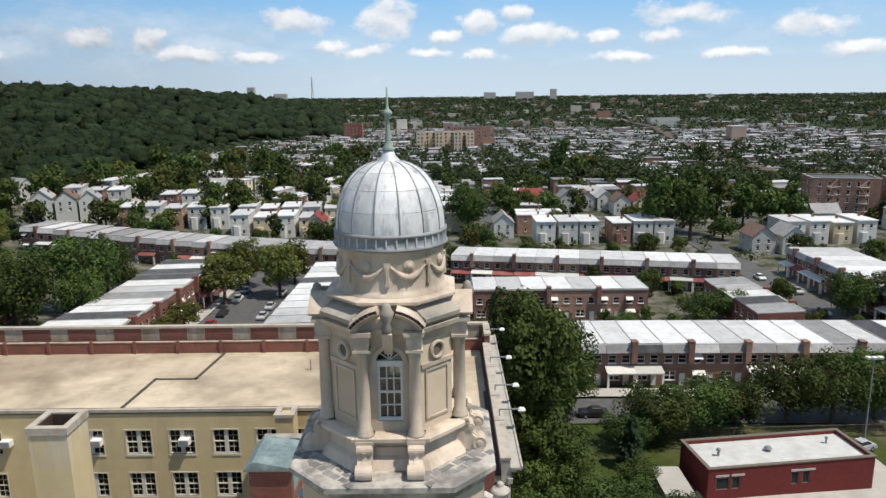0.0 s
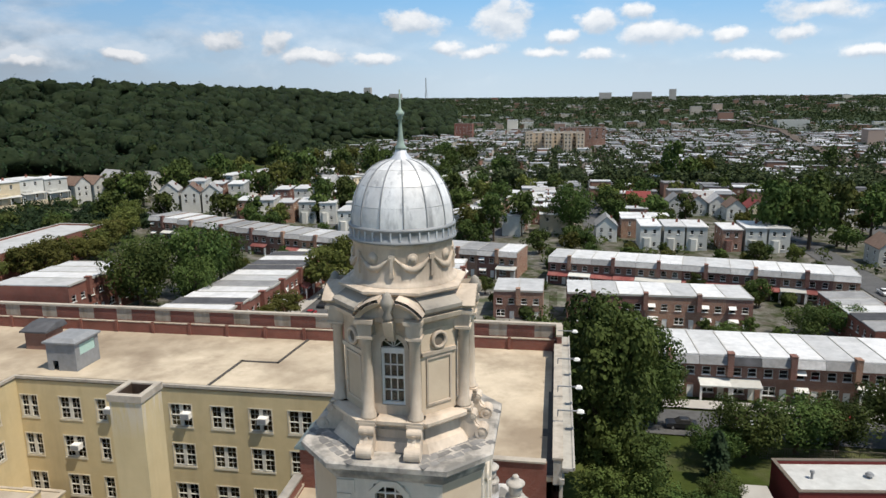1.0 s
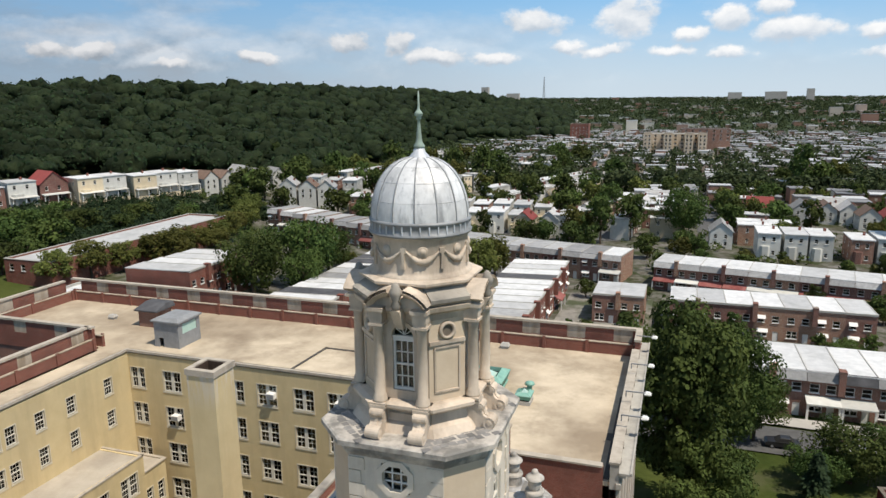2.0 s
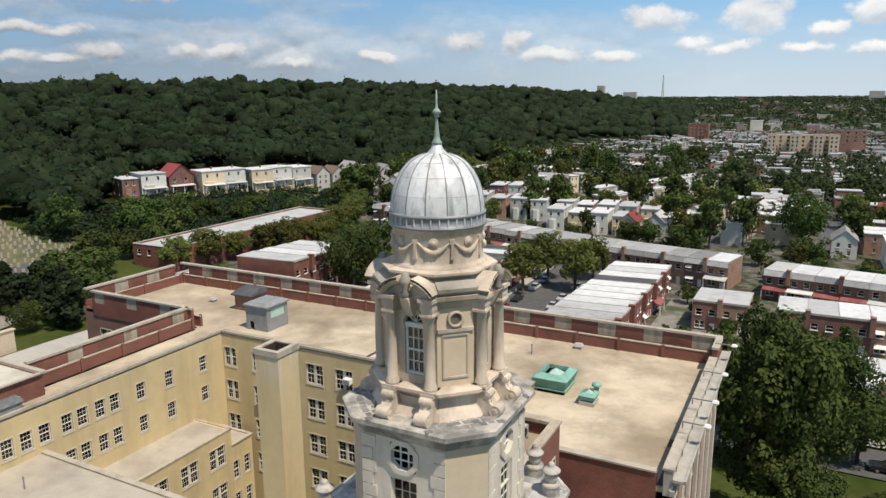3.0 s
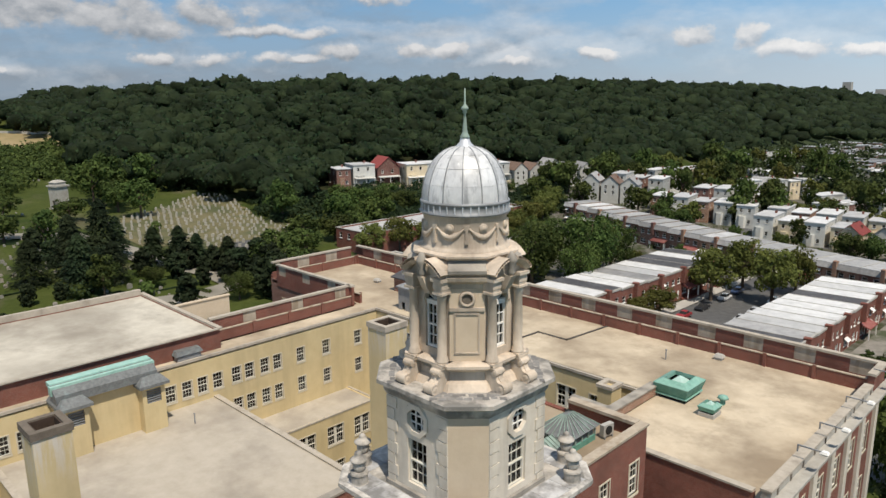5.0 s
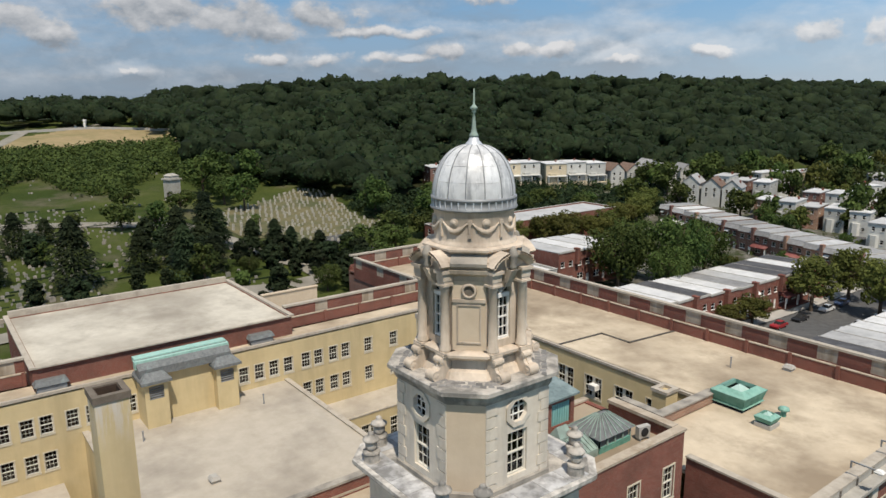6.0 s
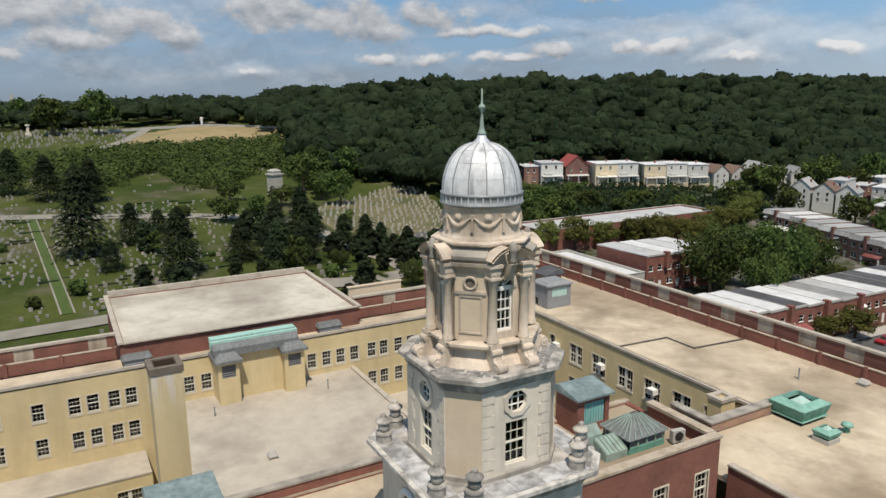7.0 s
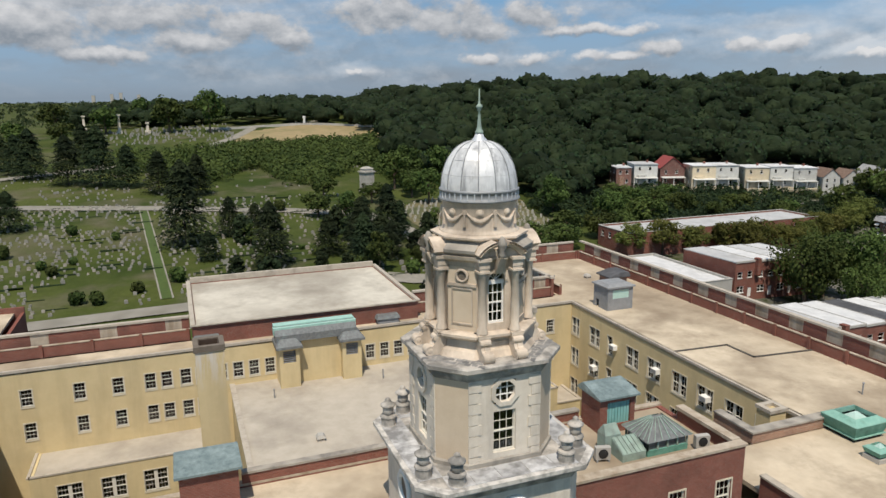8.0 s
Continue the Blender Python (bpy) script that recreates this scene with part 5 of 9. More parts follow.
        part("volute", Geo().lathe([(0.03, -0.25), (0.06, -0.25), (0.12, -0.225), (0.2, -0.235), (0.21, 0), (0.2, 0.235), (0.12, 0.225), (0.06, 0.25), (0.03, 0.25)], 18, m=Matrix.Translation((sx, -0.82, 35.79)) @ Matrix.Rotation(math.pi / 2, 4, "Y")), STONE, sc)
        part("volute", Geo().lathe([(0.03, -0.235), (0.06, -0.235), (0.09, -0.22), (0.125, -0.225), (0.125, 0.225), (0.09, 0.22), (0.06, 0.235), (0.03, 0.235)], 14, m=Matrix.Translation((sx, -0.53, 36.31)) @ Matrix.Rotation(math.pi / 2, 4, "Y")), STONE, sc)
        part("rib", Geo().side([(y - 0.035, z + 0.01) for y, z in out[3:8]] + [(y + 0.08, z - 0.01) for y, z in reversed(out[3:8])], sx - 0.06, sx + 0.06), STONE, sc)
        part("bracket_cap", Geo().box(sx - 0.26, -0.52, 36.44, sx + 0.26, 0.1, 36.54), STONE, sc)
    part("apron_panel", Geo().box(-0.42, -0.14, 35.62, 0.42, -0.04, 36.2), STONE, tower, "", m)
    # diagonal faces
    dm = on_diagonal(k, (LA + LB) / math.sqrt(2))
    d = (LA - LB) / math.sqrt(2)
    part("diagonal_face", Geo().box(-d, 0, L0, d, 0.25, L1), STUCCO, tower, "", dm)
    g = Geo()
    for x0, z0, x1, z1 in ((-0.46, 36.9, -0.40, 38.42), (0.40, 36.9, 0.46, 38.42), (-0.40, 36.9, 0.40, 36.96), (-0.40, 38.36, 0.40, 38.42)):
        g.box(x0, -0.045, z0, x1, 0.02, z1)
    part("panel_moulding", g, STONE, tower, "", dm)
    part("string_course", Geo().box(-d, -0.07, 38.5, d, 0.02, 38.62), STONE, tower, "", dm)
    oc = part("oculus", Geo().lathe([(0.19, 0.005), (0.19, 0.09), (0.23, 0.11), (0.28, 0.09), (0.30, 0.0)], 24, m=dm @ Matrix.Translation((0, 0, 38.93)) @ Matrix.Rotation(math.pi / 2, 4, "X")), STONE, tower, "round moulded oculus", None, True)
    # flat dark disc: the shade of a recess is put into its colour
    part("oculus_pane", Geo().lathe([(0.2, 0.012), (0.2, 0.02)], 24, m=dm @ Matrix.Translation((0, 0, 38.93)) @ Matrix.Rotation(math.pi / 2, 4, "X")), DARK_BROWN, oc)
    part("corner_cap", Geo().side([(-0.12, 39.74), (-0.3, 39.9), (-0.32, 40.02), (-0.12, 40.12), (0.2, 40.3), (0.3, 40.35), (0.3, 39.74)], -d - 0.05, d + 0.05), STONE_DARK, tower, "", dm)
part("lantern_floor", Geo().stack([(chamfer(LA - 0.27, LB - 0.1), 36.62), (chamfer(LA - 0.27, LB - 0.1), 36.7)]), DARK, tower)
part("entablature", Geo().stack([(chamfer(LA + 0.02, LB + 0.01), 39.3), (chamfer(LA + 0.06, LB + 0.03), 39.5), (chamfer(LA + 0.24, LB + 0.1), 39.62), (chamfer(LA + 0.28, LB + 0.12), 39.76)]), STONE, tower)
part("attic", Geo().stack([(chamfer(1.72, 0.8), 39.74), (chamfer(1.62, 0.74), 40.3)]), STONE_DARK, tower, "weathered octagonal attic")
part("attic_cornice", Geo().stack([(chamfer(1.64, 0.75), 40.28), (chamfer(1.86, 0.84), 40.40), (chamfer(1.86, 0.84), 40.47), (chamfer(1.7, 0.78), 40.52)]), STONE, tower)
# drum
part("drum", Geo().lathe([(1.68, 40.45), (1.68, 40.56), (1.58, 40.62), (1.545, 40.7), (1.535, 41.66), (1.58, 41.72), (1.63, 41.82)], 64, TX, TY), STONE, tower, "", None, True)


def garlands():
    n = 8
    for k in range(n):
        a0 = 2 * math.pi * (k + 0.5) / n
        g, rng, n_seg, n_ring = Geo(), random.Random(5), 26, 8
        for j in range(n_seg + 1):
            f = j / n_seg
            a = a0 + (f - 0.5) * 2 * math.pi / n * 0.84
            z = 41.37 - 0.31 * math.sin(math.pi * f)
            fat = 0.04 + 0.075 * math.sin(math.pi * f)
            for q in range(n_ring):
                b = 2 * math.pi * q / n_ring
                lump = fat * (1 + 0.34 * math.cos(4 * b + 2.4 * j) * math.cos(1.7 * j) + rng.uniform(-0.16, 0.16))
                r = 1.555 + 0.8 * lump * math.cos(b)
                g.v.append((TX + r * math.cos(a), TY + r * math.sin(a), z + lump * math.sin(b)))
        for j in range(n_seg):
            for q in range(n_ring):
                u, w = j * n_ring + q, j * n_ring + (q + 1) % n_ring
                g.f.append((u, w, w + n_ring, u + n_ring))
        part("garland", g, STONE, tower, "carved fruit garland", None, True)
        g = Geo()
        a = a0 - math.pi / n
        mm = Matrix.Translation((TX + 1.53 * math.cos(a), TY + 1.53 * math.sin(a), 0)) @ Matrix.Rotation(a + math.pi / 2, 4, "Z")
        g.box(-0.045, -0.08, 40.92, 0.045, 0.03, 41.42, mm)
        g.box(-0.09, -0.07, 41.34, 0.09, 0.03, 41.5, mm)
        g.box(-0.06, -0.09, 40.84, 0.06, 0.03, 40.96, mm)
        part("garland_ribbon", g, STONE, tower)
        mm = Matrix.Translation((TX + 1.535 * math.cos(a0), TY + 1.535 * math.sin(a0), 41.38)) @ Matrix.Rotation(a0, 4, "Z") @ Matrix.Rotation(math.pi / 2, 4, "Y")
        part("rosette", Geo().lathe([(0.17, -0.01), (0.16, 0.05), (0.12, 0.03), (0.10, 0.06), (0.03, 0.09)], 14, m=mm), STONE, tower, "", None, True)


garlands()
# dome
part("dome_band", Geo().lathe([(1.66, 41.80), (1.68, 41.86), (1.61, 41.9), (1.60, 42.14), (1.65, 42.18), (1.65, 42.24), (1.55, 42.28)], 64, TX, TY), LEAD_DARK, tower, "dark lead band", None, True)
rib = Geo().box(0, -0.02, 41.9, 0.035, 0.02, 42.16).mesh("band_rib", LEAD)
for k in range(36):
    a = 2 * math.pi * k / 36
    part("band_rib", rib, None, tower, "", Matrix.Translation((TX + 1.60 * math.cos(a), TY + 1.60 * math.sin(a), 0)) @ Matrix.Rotation(a, 4, "Z"))


def dome_r(f):
    """Radius and height along the dome, f from the rim to the crown."""
    a = f * math.radians(83)
    return 1.575 * math.cos(a) ** 0.82, 42.24 + 1.93 * math.sin(a)


def dome():
    n, rows = 14, [0.0, 0.22, 0.46, 0.7, 1.0]
    turn = math.radians(-76.2)
    rng = random.Random(11)
    for k in range(n):
        for r in range(4):
            g = Geo()
            cols, lift = 4, rng.uniform(0.0, 0.012)
            for i in range(5):
                f = rows[r] + (rows[r + 1] - rows[r]) * i / 4
                rad, z = dome_r(f)
                for j in range(cols + 1):
                    a = turn + 2 * math.pi * (k + j / cols) / n
                    rr = rad + lift + 0.008 * rng.uniform(-1, 1) * (0 < i < 4 and 0 < j < cols)
                    g.v.append((TX + rr * math.cos(a), TY + rr * math.sin(a), z + (0.006 if i == 0 and r else 0)))
            for i in range(4):
                for j in range(cols):
                    q = i * (cols + 1) + j
                    g.f.append((q, q + 1, q + cols + 2, q + cols + 1))
            part("lead_sheet", g, LEAD_SHEET, tower, "", None, True)
    for k in range(n):
        a = turn + 2 * math.pi * k / n
        g = Geo()
        ca, sa = math.cos(a), math.sin(a)
        for i in range(15):
            rad, z = dome_r(i / 14)
            for dr, w in ((0.0, 0.022), (0.03, 0.014), (0.03, -0.014), (0.0, -0.022)):
                g.v.append((TX + (rad + dr) * ca - w * sa, TY + (rad + dr) * sa + w * ca, z + dr * 0.3))
        for i in range(14):
            for j in range(3):
                q = i * 4 + j
                g.f.append((q, q + 1, q + 5, q + 4))
        part("standing_seam", g, LEAD_DARK, tower)


def lead_sheet_material():
    m = Nodes("patched_lead", 0.5, 0.12, 0.5)
    col = m.mix(m.band(m.noise(2.2, 6.0), 0.3, 0.7), (0.58, 0.58, 0.585), (0.80, 0.80, 0.80))
    col = m.mix(m.times(m.band(m.noise(3.2, 5.0, 0.6, m.stretch(1, 1, 0.22)), 0.52, 0.66), 0.7), col, (0.28, 0.285, 0.295))
    col = m.hue(col, 0.5, 1.0, m.mix(m.rand(), (0.74,) * 3, (1.1,) * 3))
    col = m.mix(m.times(m.band(m.noise(4.5, 4.0, 0.65, m.stretch(1, 1, 0.12)), 0.56, 0.68), 0.7), col, (0.84, 0.84, 0.83))
    m.bump(m.noise(5.0, 3.0), 0.25, 0.03)
    return m.done(col)


LEAD_SHEET = lead_sheet_material()
dome()
fin = part("finial_cap", Geo().lathe([(0.36, 44.06), (0.33, 44.16), (0.2, 44.3), (0.15, 44.46)], 16, TX, TY), LEAD, tower, "", None, True)
part("finial", Geo().lathe([(0.18, 44.44), (0.18, 44.5), (0.12, 44.58), (0.09, 44.72), (0.055, 45.1), (0.045, 45.3), (0.09, 45.34), (0.07, 45.40), (0.13, 45.46), (0.14, 45.5), (0.10, 45.56), (0.045, 45.62), (0.035, 45.75), (0.022, 46.2)], 14, TX, TY), VERDIGRIS_DULL, tower, "green copper finial with a ball", None, True)


def urn(x, y, z, tall):
    u = thing("stone_urn", "weathered stone urn on the tower ledge", "urn", "ledge urns", m=pose(x, y, z))
    s = tall / 1.35
    part("pedestal", Geo().lathe([(r * s, z * s) for r, z in ((0.36, 0.0), (0.36, 0.06), (0.32, 0.10), (0.32, 0.42), (0.36, 0.46), (0.34, 0.52), (0.22, 0.56))], 20), LEDGE, u)
    part("vase", Geo().lathe([(r * s, z * s) for r, z in ((0.19, 0.56), (0.21, 0.62), (0.24, 0.70), (0.24, 0.86), (0.21, 0.92), (0.33, 0.97), (0.34, 1.02), (0.26, 1.07), (0.17, 1.15), (0.11, 1.19), (0.13, 1.24), (0.10, 1.30), (0.04, 1.34))], 20), LEDGE, u, smooth=True)
    return u


first = urn(TX + 3.45, TY - 2.42, 31.15, 1.4)
for x, y in ((3.45, 2.42), (2.42, 3.45), (-2.42, 3.45), (-3.45, 2.42), (-3.45, -2.42), (-2.42, -3.45), (2.42, -3.45)):
    copy_thing(first, pose(TX + x, TY + y, 31.15))


def ledge_flags():
    """Irregular flagstones on the corner ledges below the lantern."""
    rng = random.Random(3)
    for k in range(4):
        m = on_diagonal(k, 2.05)
        for i in range(-4, 5):
            for j in range(-1, 5):
                x, y = i * 0.30 + rng.uniform(-0.05, 0.05) + (0.15 if j % 2 else 0), -0.75 + j * 0.27 + rng.uniform(-0.04, 0.04)
                if abs(x) > 1.25 - max(0, (y + 0.2)) * 0.2 or y > 0.5 or y < -0.95 + abs(x) * 0.1 or y < -0.88:
                    continue
                w, d = rng.uniform(0.11, 0.15), rng.uniform(0.09, 0.125)
                quad = [(x - w, y - d + rng.uniform(-.04, .04)), (x + w, y - d + rng.uniform(-.04, .04)), (x + w + rng.uniform(-.04, .03), y + d), (x - w + rng.uniform(-.03, .04), y + d)]
                part("flagstone", Geo().stack([(quad, 35.57), (quad, 35.60 + rng.uniform(0, 0.012))]), FLAG, tower, "", m)


ledge_flags()

# ---- trees ----
def leaf_cloud(rng, centres, count, size, flat=0.0):
    """Many small leaf sprays scattered over the surface of uneven clumps: centres are (x, y, z, radius)."""
    g = Geo()
    weights = [c[3] ** 2 for c in centres]
    for c in rng.choices(centres, weights, k=count):
        d = Vector((rng.gauss(0, 1), rng.gauss(0, 1), rng.gauss(0.25, 1))).normalized()
        p = Vector(c[:3]) + d * c[3] * rng.uniform(0.72, 1.08)
        n = (d + 0.5 * Vector((rng.gauss(0, 1), rng.gauss(0, 1), rng.gauss(0.2, 1))).normalized()).normalized()
        a = n.orthogonal().normalized()
        a.rotate(Matrix.Rotation(rng.uniform(0, 6.3), 3, n))
        b = n.cross(a)
        s = size * rng.uniform(0.6, 1.35)
        a, b = a * s, b * s * rng.uniform(0.5, 0.9)
        bend = n * s * rng.uniform(-0.35, 0.1)
        g.quad(p - a + bend * 0.5, p - b, p + a + bend, p + b)
    return g


def limbs(rng, height, girth, reach, count=6):
    g = Geo()
    g.lathe([(girth * 1.4, -0.8), (girth, 0.3), (girth * 0.8, height * 0.4), (girth * 0.45, height * 0.75)], 8)
    for k in range(count):
        a = 6.283 * k / count + rng.uniform(-0.4, 0.4)
        m = Matrix.Translation((0, 0, height * rng.uniform(0.3, 0.5))) @ Matrix.Rotation(a, 4, "Z") @ Matrix.Rotation(rng.uniform(0.5, 1.0), 4, "Y")
        g.lathe([(girth * 0.45, 0), (girth * 0.3, reach * 0.5), (girth * 0.1, reach)], 5, m=m)
    return g


def make_tree(seed, radius, height, leaves, size, material, label, clumps=16, m=None, name="tree", low=0.28):
    rng = random.Random(seed)
    t = thing(name, label, "tree", "", m=m)
    cs = []
    base, mid = height * low, (height * low + height) / 2
    for k in range(int(clumps * 2.4)):
        a, f = rng.uniform(0, 6.283), rng.uniform(-1, 1)
        w = math.sqrt(max(0.05, 1 - (f * 0.92) ** 2)) * rng.uniform(0.4, 0.95)
        cs.append((math.cos(a) * radius * w, math.sin(a) * radius * w, mid + f * (height - base) * 0.42, radius * rng.uniform(0.13, 0.34)))
    cs.append((0, 0, mid, radius * 0.55))
    part("trunk", limbs(rng, height, radius * 0.055 + 0.08, radius * 0.9), BARK, t)
    part("crown", leaf_cloud(rng, cs, leaves, size), material, t)
    return t


def make_conifer(seed, radius, height, leaves, size, m=None):
    rng = random.Random(seed)
    t = thing("conifer", "dark green cemetery conifer with drooping layered branches", "tree", "", m=m)
    part("trunk", Geo().lathe([(0.32, -0.8), (0.25, 1.0), (0.05, height * 0.95)], 7), BARK, t)
    g = Geo()
    for k in range(leaves):
        f = rng.random() ** 0.75
        tier = (f * 9) % 1.0
        r = radius * 1.15 * (1 - f) ** 0.58 * (0.55 + 0.45 * (1 - tier)) * rng.uniform(0.45, 1.05) + 0.1
        a = rng.uniform(0, 6.283)
        r *= 1 + 0.25 * math.sin(a * 3 + f * 20) * math.sin(a * 2 + seed)
        p = Vector((r * math.cos(a), r * math.sin(a), height * (0.08 + 0.92 * f) - r * 0.22))
        out = Vector((math.cos(a), math.sin(a), -0.45 + rng.uniform(-0.3, 0.3))).normalized()
        side = out.cross(Vector((0, 0, 1))).normalized()
        side = (side + Vector((0, 0, rng.uniform(-0.5, 0.5)))).normalized()
        s = size * rng.uniform(0.6, 1.3)
        g.quad(p - out * s, p - side * s * 0.5, p + out * s * 1.1, p + side * s * 0.5)
    part("crown", g, NEEDLES, t)
    return t


def make_bush(seed, radius, leaves, size, material, m=None):
    rng = random.Random(seed)
    t = thing("bush", "rounded leafy bush on the grass", "bush", "", m=m)
    cs = [(rng.uniform(-.5, .5) * radius, rng.uniform(-.5, .5) * radius, radius * rng.uniform(0.35, 0.8), radius * rng.uniform(0.4, 0.6)) for _ in range(7)]
    part("stem", Geo().lathe([(0.09, -0.4), (0.06, radius * 0.7)], 6), BARK, t)
    part("crown", leaf_cloud(rng, cs, leaves, size), material, t)
    return t


def place(x, y, scale=1.0, rz=0.0, tall=1.0):
    return Matrix.Translation((x, y, terrain(x, y) - 0.1)) @ Matrix.Rotation(rz, 4, "Z") @ Matrix.Diagonal((scale, scale, scale * tall, 1))


SPECIES = {}


def plant(kind, x, y, scale=1.0, rz=0.0, tall=1.0):
    """A tree of one of the kinds; the first of each is built, the others copy it."""
    m = place(x, y, scale, rz, tall)
    far = polar(x, y)[0] > 255 and kind.startswith("mid")
    if kind == "near_wide" and (y > 125 or x < -60):
        kind = "broad"
    key = (kind, far)
    if key in SPECIES:
        ob = SPECIES[key]
        return copy_thing(ob, m @ Matrix.Diagonal((*ob.scale, 1)).inverted())
    n, s = (900, 0.55) if far else (1500, 0.42)
    if kind == "near":
        ob = make_tree(21, 6.5, 19.0, 16000, 0.23, LEAVES, "large leafy street tree beside the building", 34)
    elif kind == "near_wide":
        ob = make_tree(22, 6.0, 10.5, 7000, 0.22, LEAVES, "broad low leafy green tree", 30)
    elif kind == "broad":
        ob = make_tree(22, 6.0, 10.5, 5200, 0.25, LEAVES, "broad leafy green tree beyond the street", 30)
    elif kind == "olive":
        ob = make_tree(23, 4.6, 9.5, 3400, 0.25, LEAVES_WARM, "olive green street tree turning yellow", 20)
    elif kind == "mid_a":
        ob = make_tree(24, 5.0, 11.0, n, s, LEAVES, "full leafy green tree among the houses", 18, name="street_tree")
    elif kind == "mid_b":
        ob = make_tree(25, 5.6, 10.0, n, s, LEAVES, "spreading leafy green tree among the houses", 14, name="street_tree")
    elif kind == "mid_c":
        ob = make_tree(26, 3.6, 11.0, n, s * 0.85, LEAVES, "upright leafy green tree among the houses", 14, name="street_tree")
    elif kind == "mid_olive":
        ob = make_tree(27, 4.6, 9.0, n, s * 0.9, LEAVES_WARM, "olive green tree among the houses", 14, name="street_tree")
    elif kind == "yew":
        ob = make_tree(28, 3.4, 8.5, 1500, 0.46, NEEDLES, "dark rounded evergreen in the cemetery", 18, low=0.04)
    elif kind == "broad_pine":
        ob = make_conifer(34, 6.2, 16.5, 5200, 0.42)
    elif kind == "conifer":
        ob = make_conifer(31, 6.6, 19.0, 5600, 0.46)
    elif kind == "spruce":
        ob = make_conifer(32, 3.0, 12.0, 2000, 0.5)
    else:
        ob = make_bush(33, 2.2, 560, 0.34, LEAVES)
    ob.matrix_basis = m
    SPECIES[key] = ob
    return ob


def woods():
    """The wooded hill, as one mass of tree crowns."""
    rng = np.random.default_rng(7)
    sites = []
    r = 228.0
    while r < 1650:
        step = 8.0 + r * 0.0085
        for a in np.arange(9.0, 96.0, math.degrees(step / r)):
            az = a + rng.uniform(-0.35, 0.35) * math.degrees(step / r)
            rr = r + rng.uniform(-0.4, 0.4) * step
            foot, ridge = np.interp(az, AZ, FOOT), np.interp(az, AZ, RIDGE)
            start = foot + rng.uniform(-20, 10)
            if az > 34:
                start = np.interp(az, [34, 36, 40, 45, 49, 53, 54.5, 57, 58, 65, 70, 71, 74, 78, 86, 96], [368, 358, 344, 330, 322, 314, 242, 236, 242, 285, 284, 300, 430, 470, 500, 520]) + rng.uniform(-9, 9)
            if az < 20:
                start += rng.uniform(0, 120)
            if start < rr < ridge + 70:
                sites.append((12 - rr * math.sin(math.radians(az)), 3 + rr * math.cos(math.radians(az)), rr))
        r += step * 0.9
    fine = [crown_shape(rng, 2) for _ in range(14)]
    coarse = [crown_shape(rng, 1) for _ in range(8)]
    verts, faces, leaf, count = [], [], [], 0
    for x, y, rr in sites:
        swell = noise.noise((x / 38, y / 38, 4.0))
        rad = (rng.uniform(4.6, 7.8) + 2.8 * rng.random() ** 3 + 1.4 * swell) * (1 + max(0, rr - 450) / 1400)
        high = rng.uniform(10, 15) + 7.0 * swell
        c = np.array([x, y, terrain(x, y) + high * 0.62])
        shape_v, shape_f = (fine if rr < 680 else coarse)[rng.integers(0, 14 if rr < 680 else 8)]
        turn = rng.uniform(0, 6.28)
        ca, sa = math.cos(turn), math.sin(turn)
        spin = np.array([[ca, -sa, 0], [sa, ca, 0], [0, 0, 1]])
        size = rad * np.array([rng.uniform(0.9, 1.15), rng.uniform(0.9, 1.15), rng.uniform(0.75, 1.0)])
        body = (shape_v * size) @ spin.T + c
        verts.append(body)
        faces.append(shape_f + count)
        count += len(body)
        n = 150 if rr < 430 else 95 if rr < 680 else 30
        pick = rng.integers(0, len(body), n)
        d = body[pick] - c
        d /= np.linalg.norm(d, axis=1)[:, None]
        p = c + (body[pick] - c) * rng.uniform(0.97, 1.06, (n, 1)) + rng.normal(0, 0.05, (n, 3)) * rad
        leaf.append(sprays(rng, p, d, rad * rng.uniform(0.06, 0.15, (n, 1)), 0.8))
    v, f = np.concatenate(verts), np.concatenate(faces)
    me = bpy.data.meshes.new("hill_woods")
    me.vertices.add(len(v))
    me.vertices.foreach_set("co", v.astype(np.float32).ravel())
    me.loops.add(f.size)
    me.loops.foreach_set("vertex_index", f.astype(np.int32).ravel())
    me.polygons.add(len(f))
    me.polygons.foreach_set("loop_start", np.arange(0, f.size, 3, dtype=np.int32))
    me.polygons.foreach_set("use_smooth", np.ones(len(f), dtype=bool))
    me.materials.append(WOODS)
    me.update(calc_edges=True)
    tagged(part("hill_woods", me), "dense dark green broadleaf woods covering the hill", "woods", kind="stuff")
    quads_object("woods_foliage", np.concatenate(leaf), WOODS, "leafy edges of the crowns on the hill", "woods")


def crown_shape(rng, detail):
    """A broadleaf crown of unit radius: rounded boughs that swell out of one body, flatter below."""
    bm = bmesh.new()
    bmesh.ops.create_icosphere(bm, subdivisions=detail + 1, radius=1.0)
    v = np.array([p.co for p in bm.verts])
    f = np.array([[p.index for p in q.verts] for q in bm.faces])
    bm.free()
    boughs = rng.normal(0, 1, (17, 3)) + np.array([0, 0, 0.35])
    boughs /= np.linalg.norm(boughs, axis=1)[:, None]
    near = np.arccos(np.clip(v @ boughs.T, -1, 1)) / rng.uniform(0.32, 0.6, 17)
    r = 0.60 + (0.44 * np.exp(-near ** 2) * rng.uniform(0.7, 1.1, 17)).max(1) + rng.normal(0, 0.035, len(v))
    v = v * r[:, None]
    v[:, 2] = np.where(v[:, 2] < 0, v[:, 2] * 0.7, v[:, 2])
    return v, f


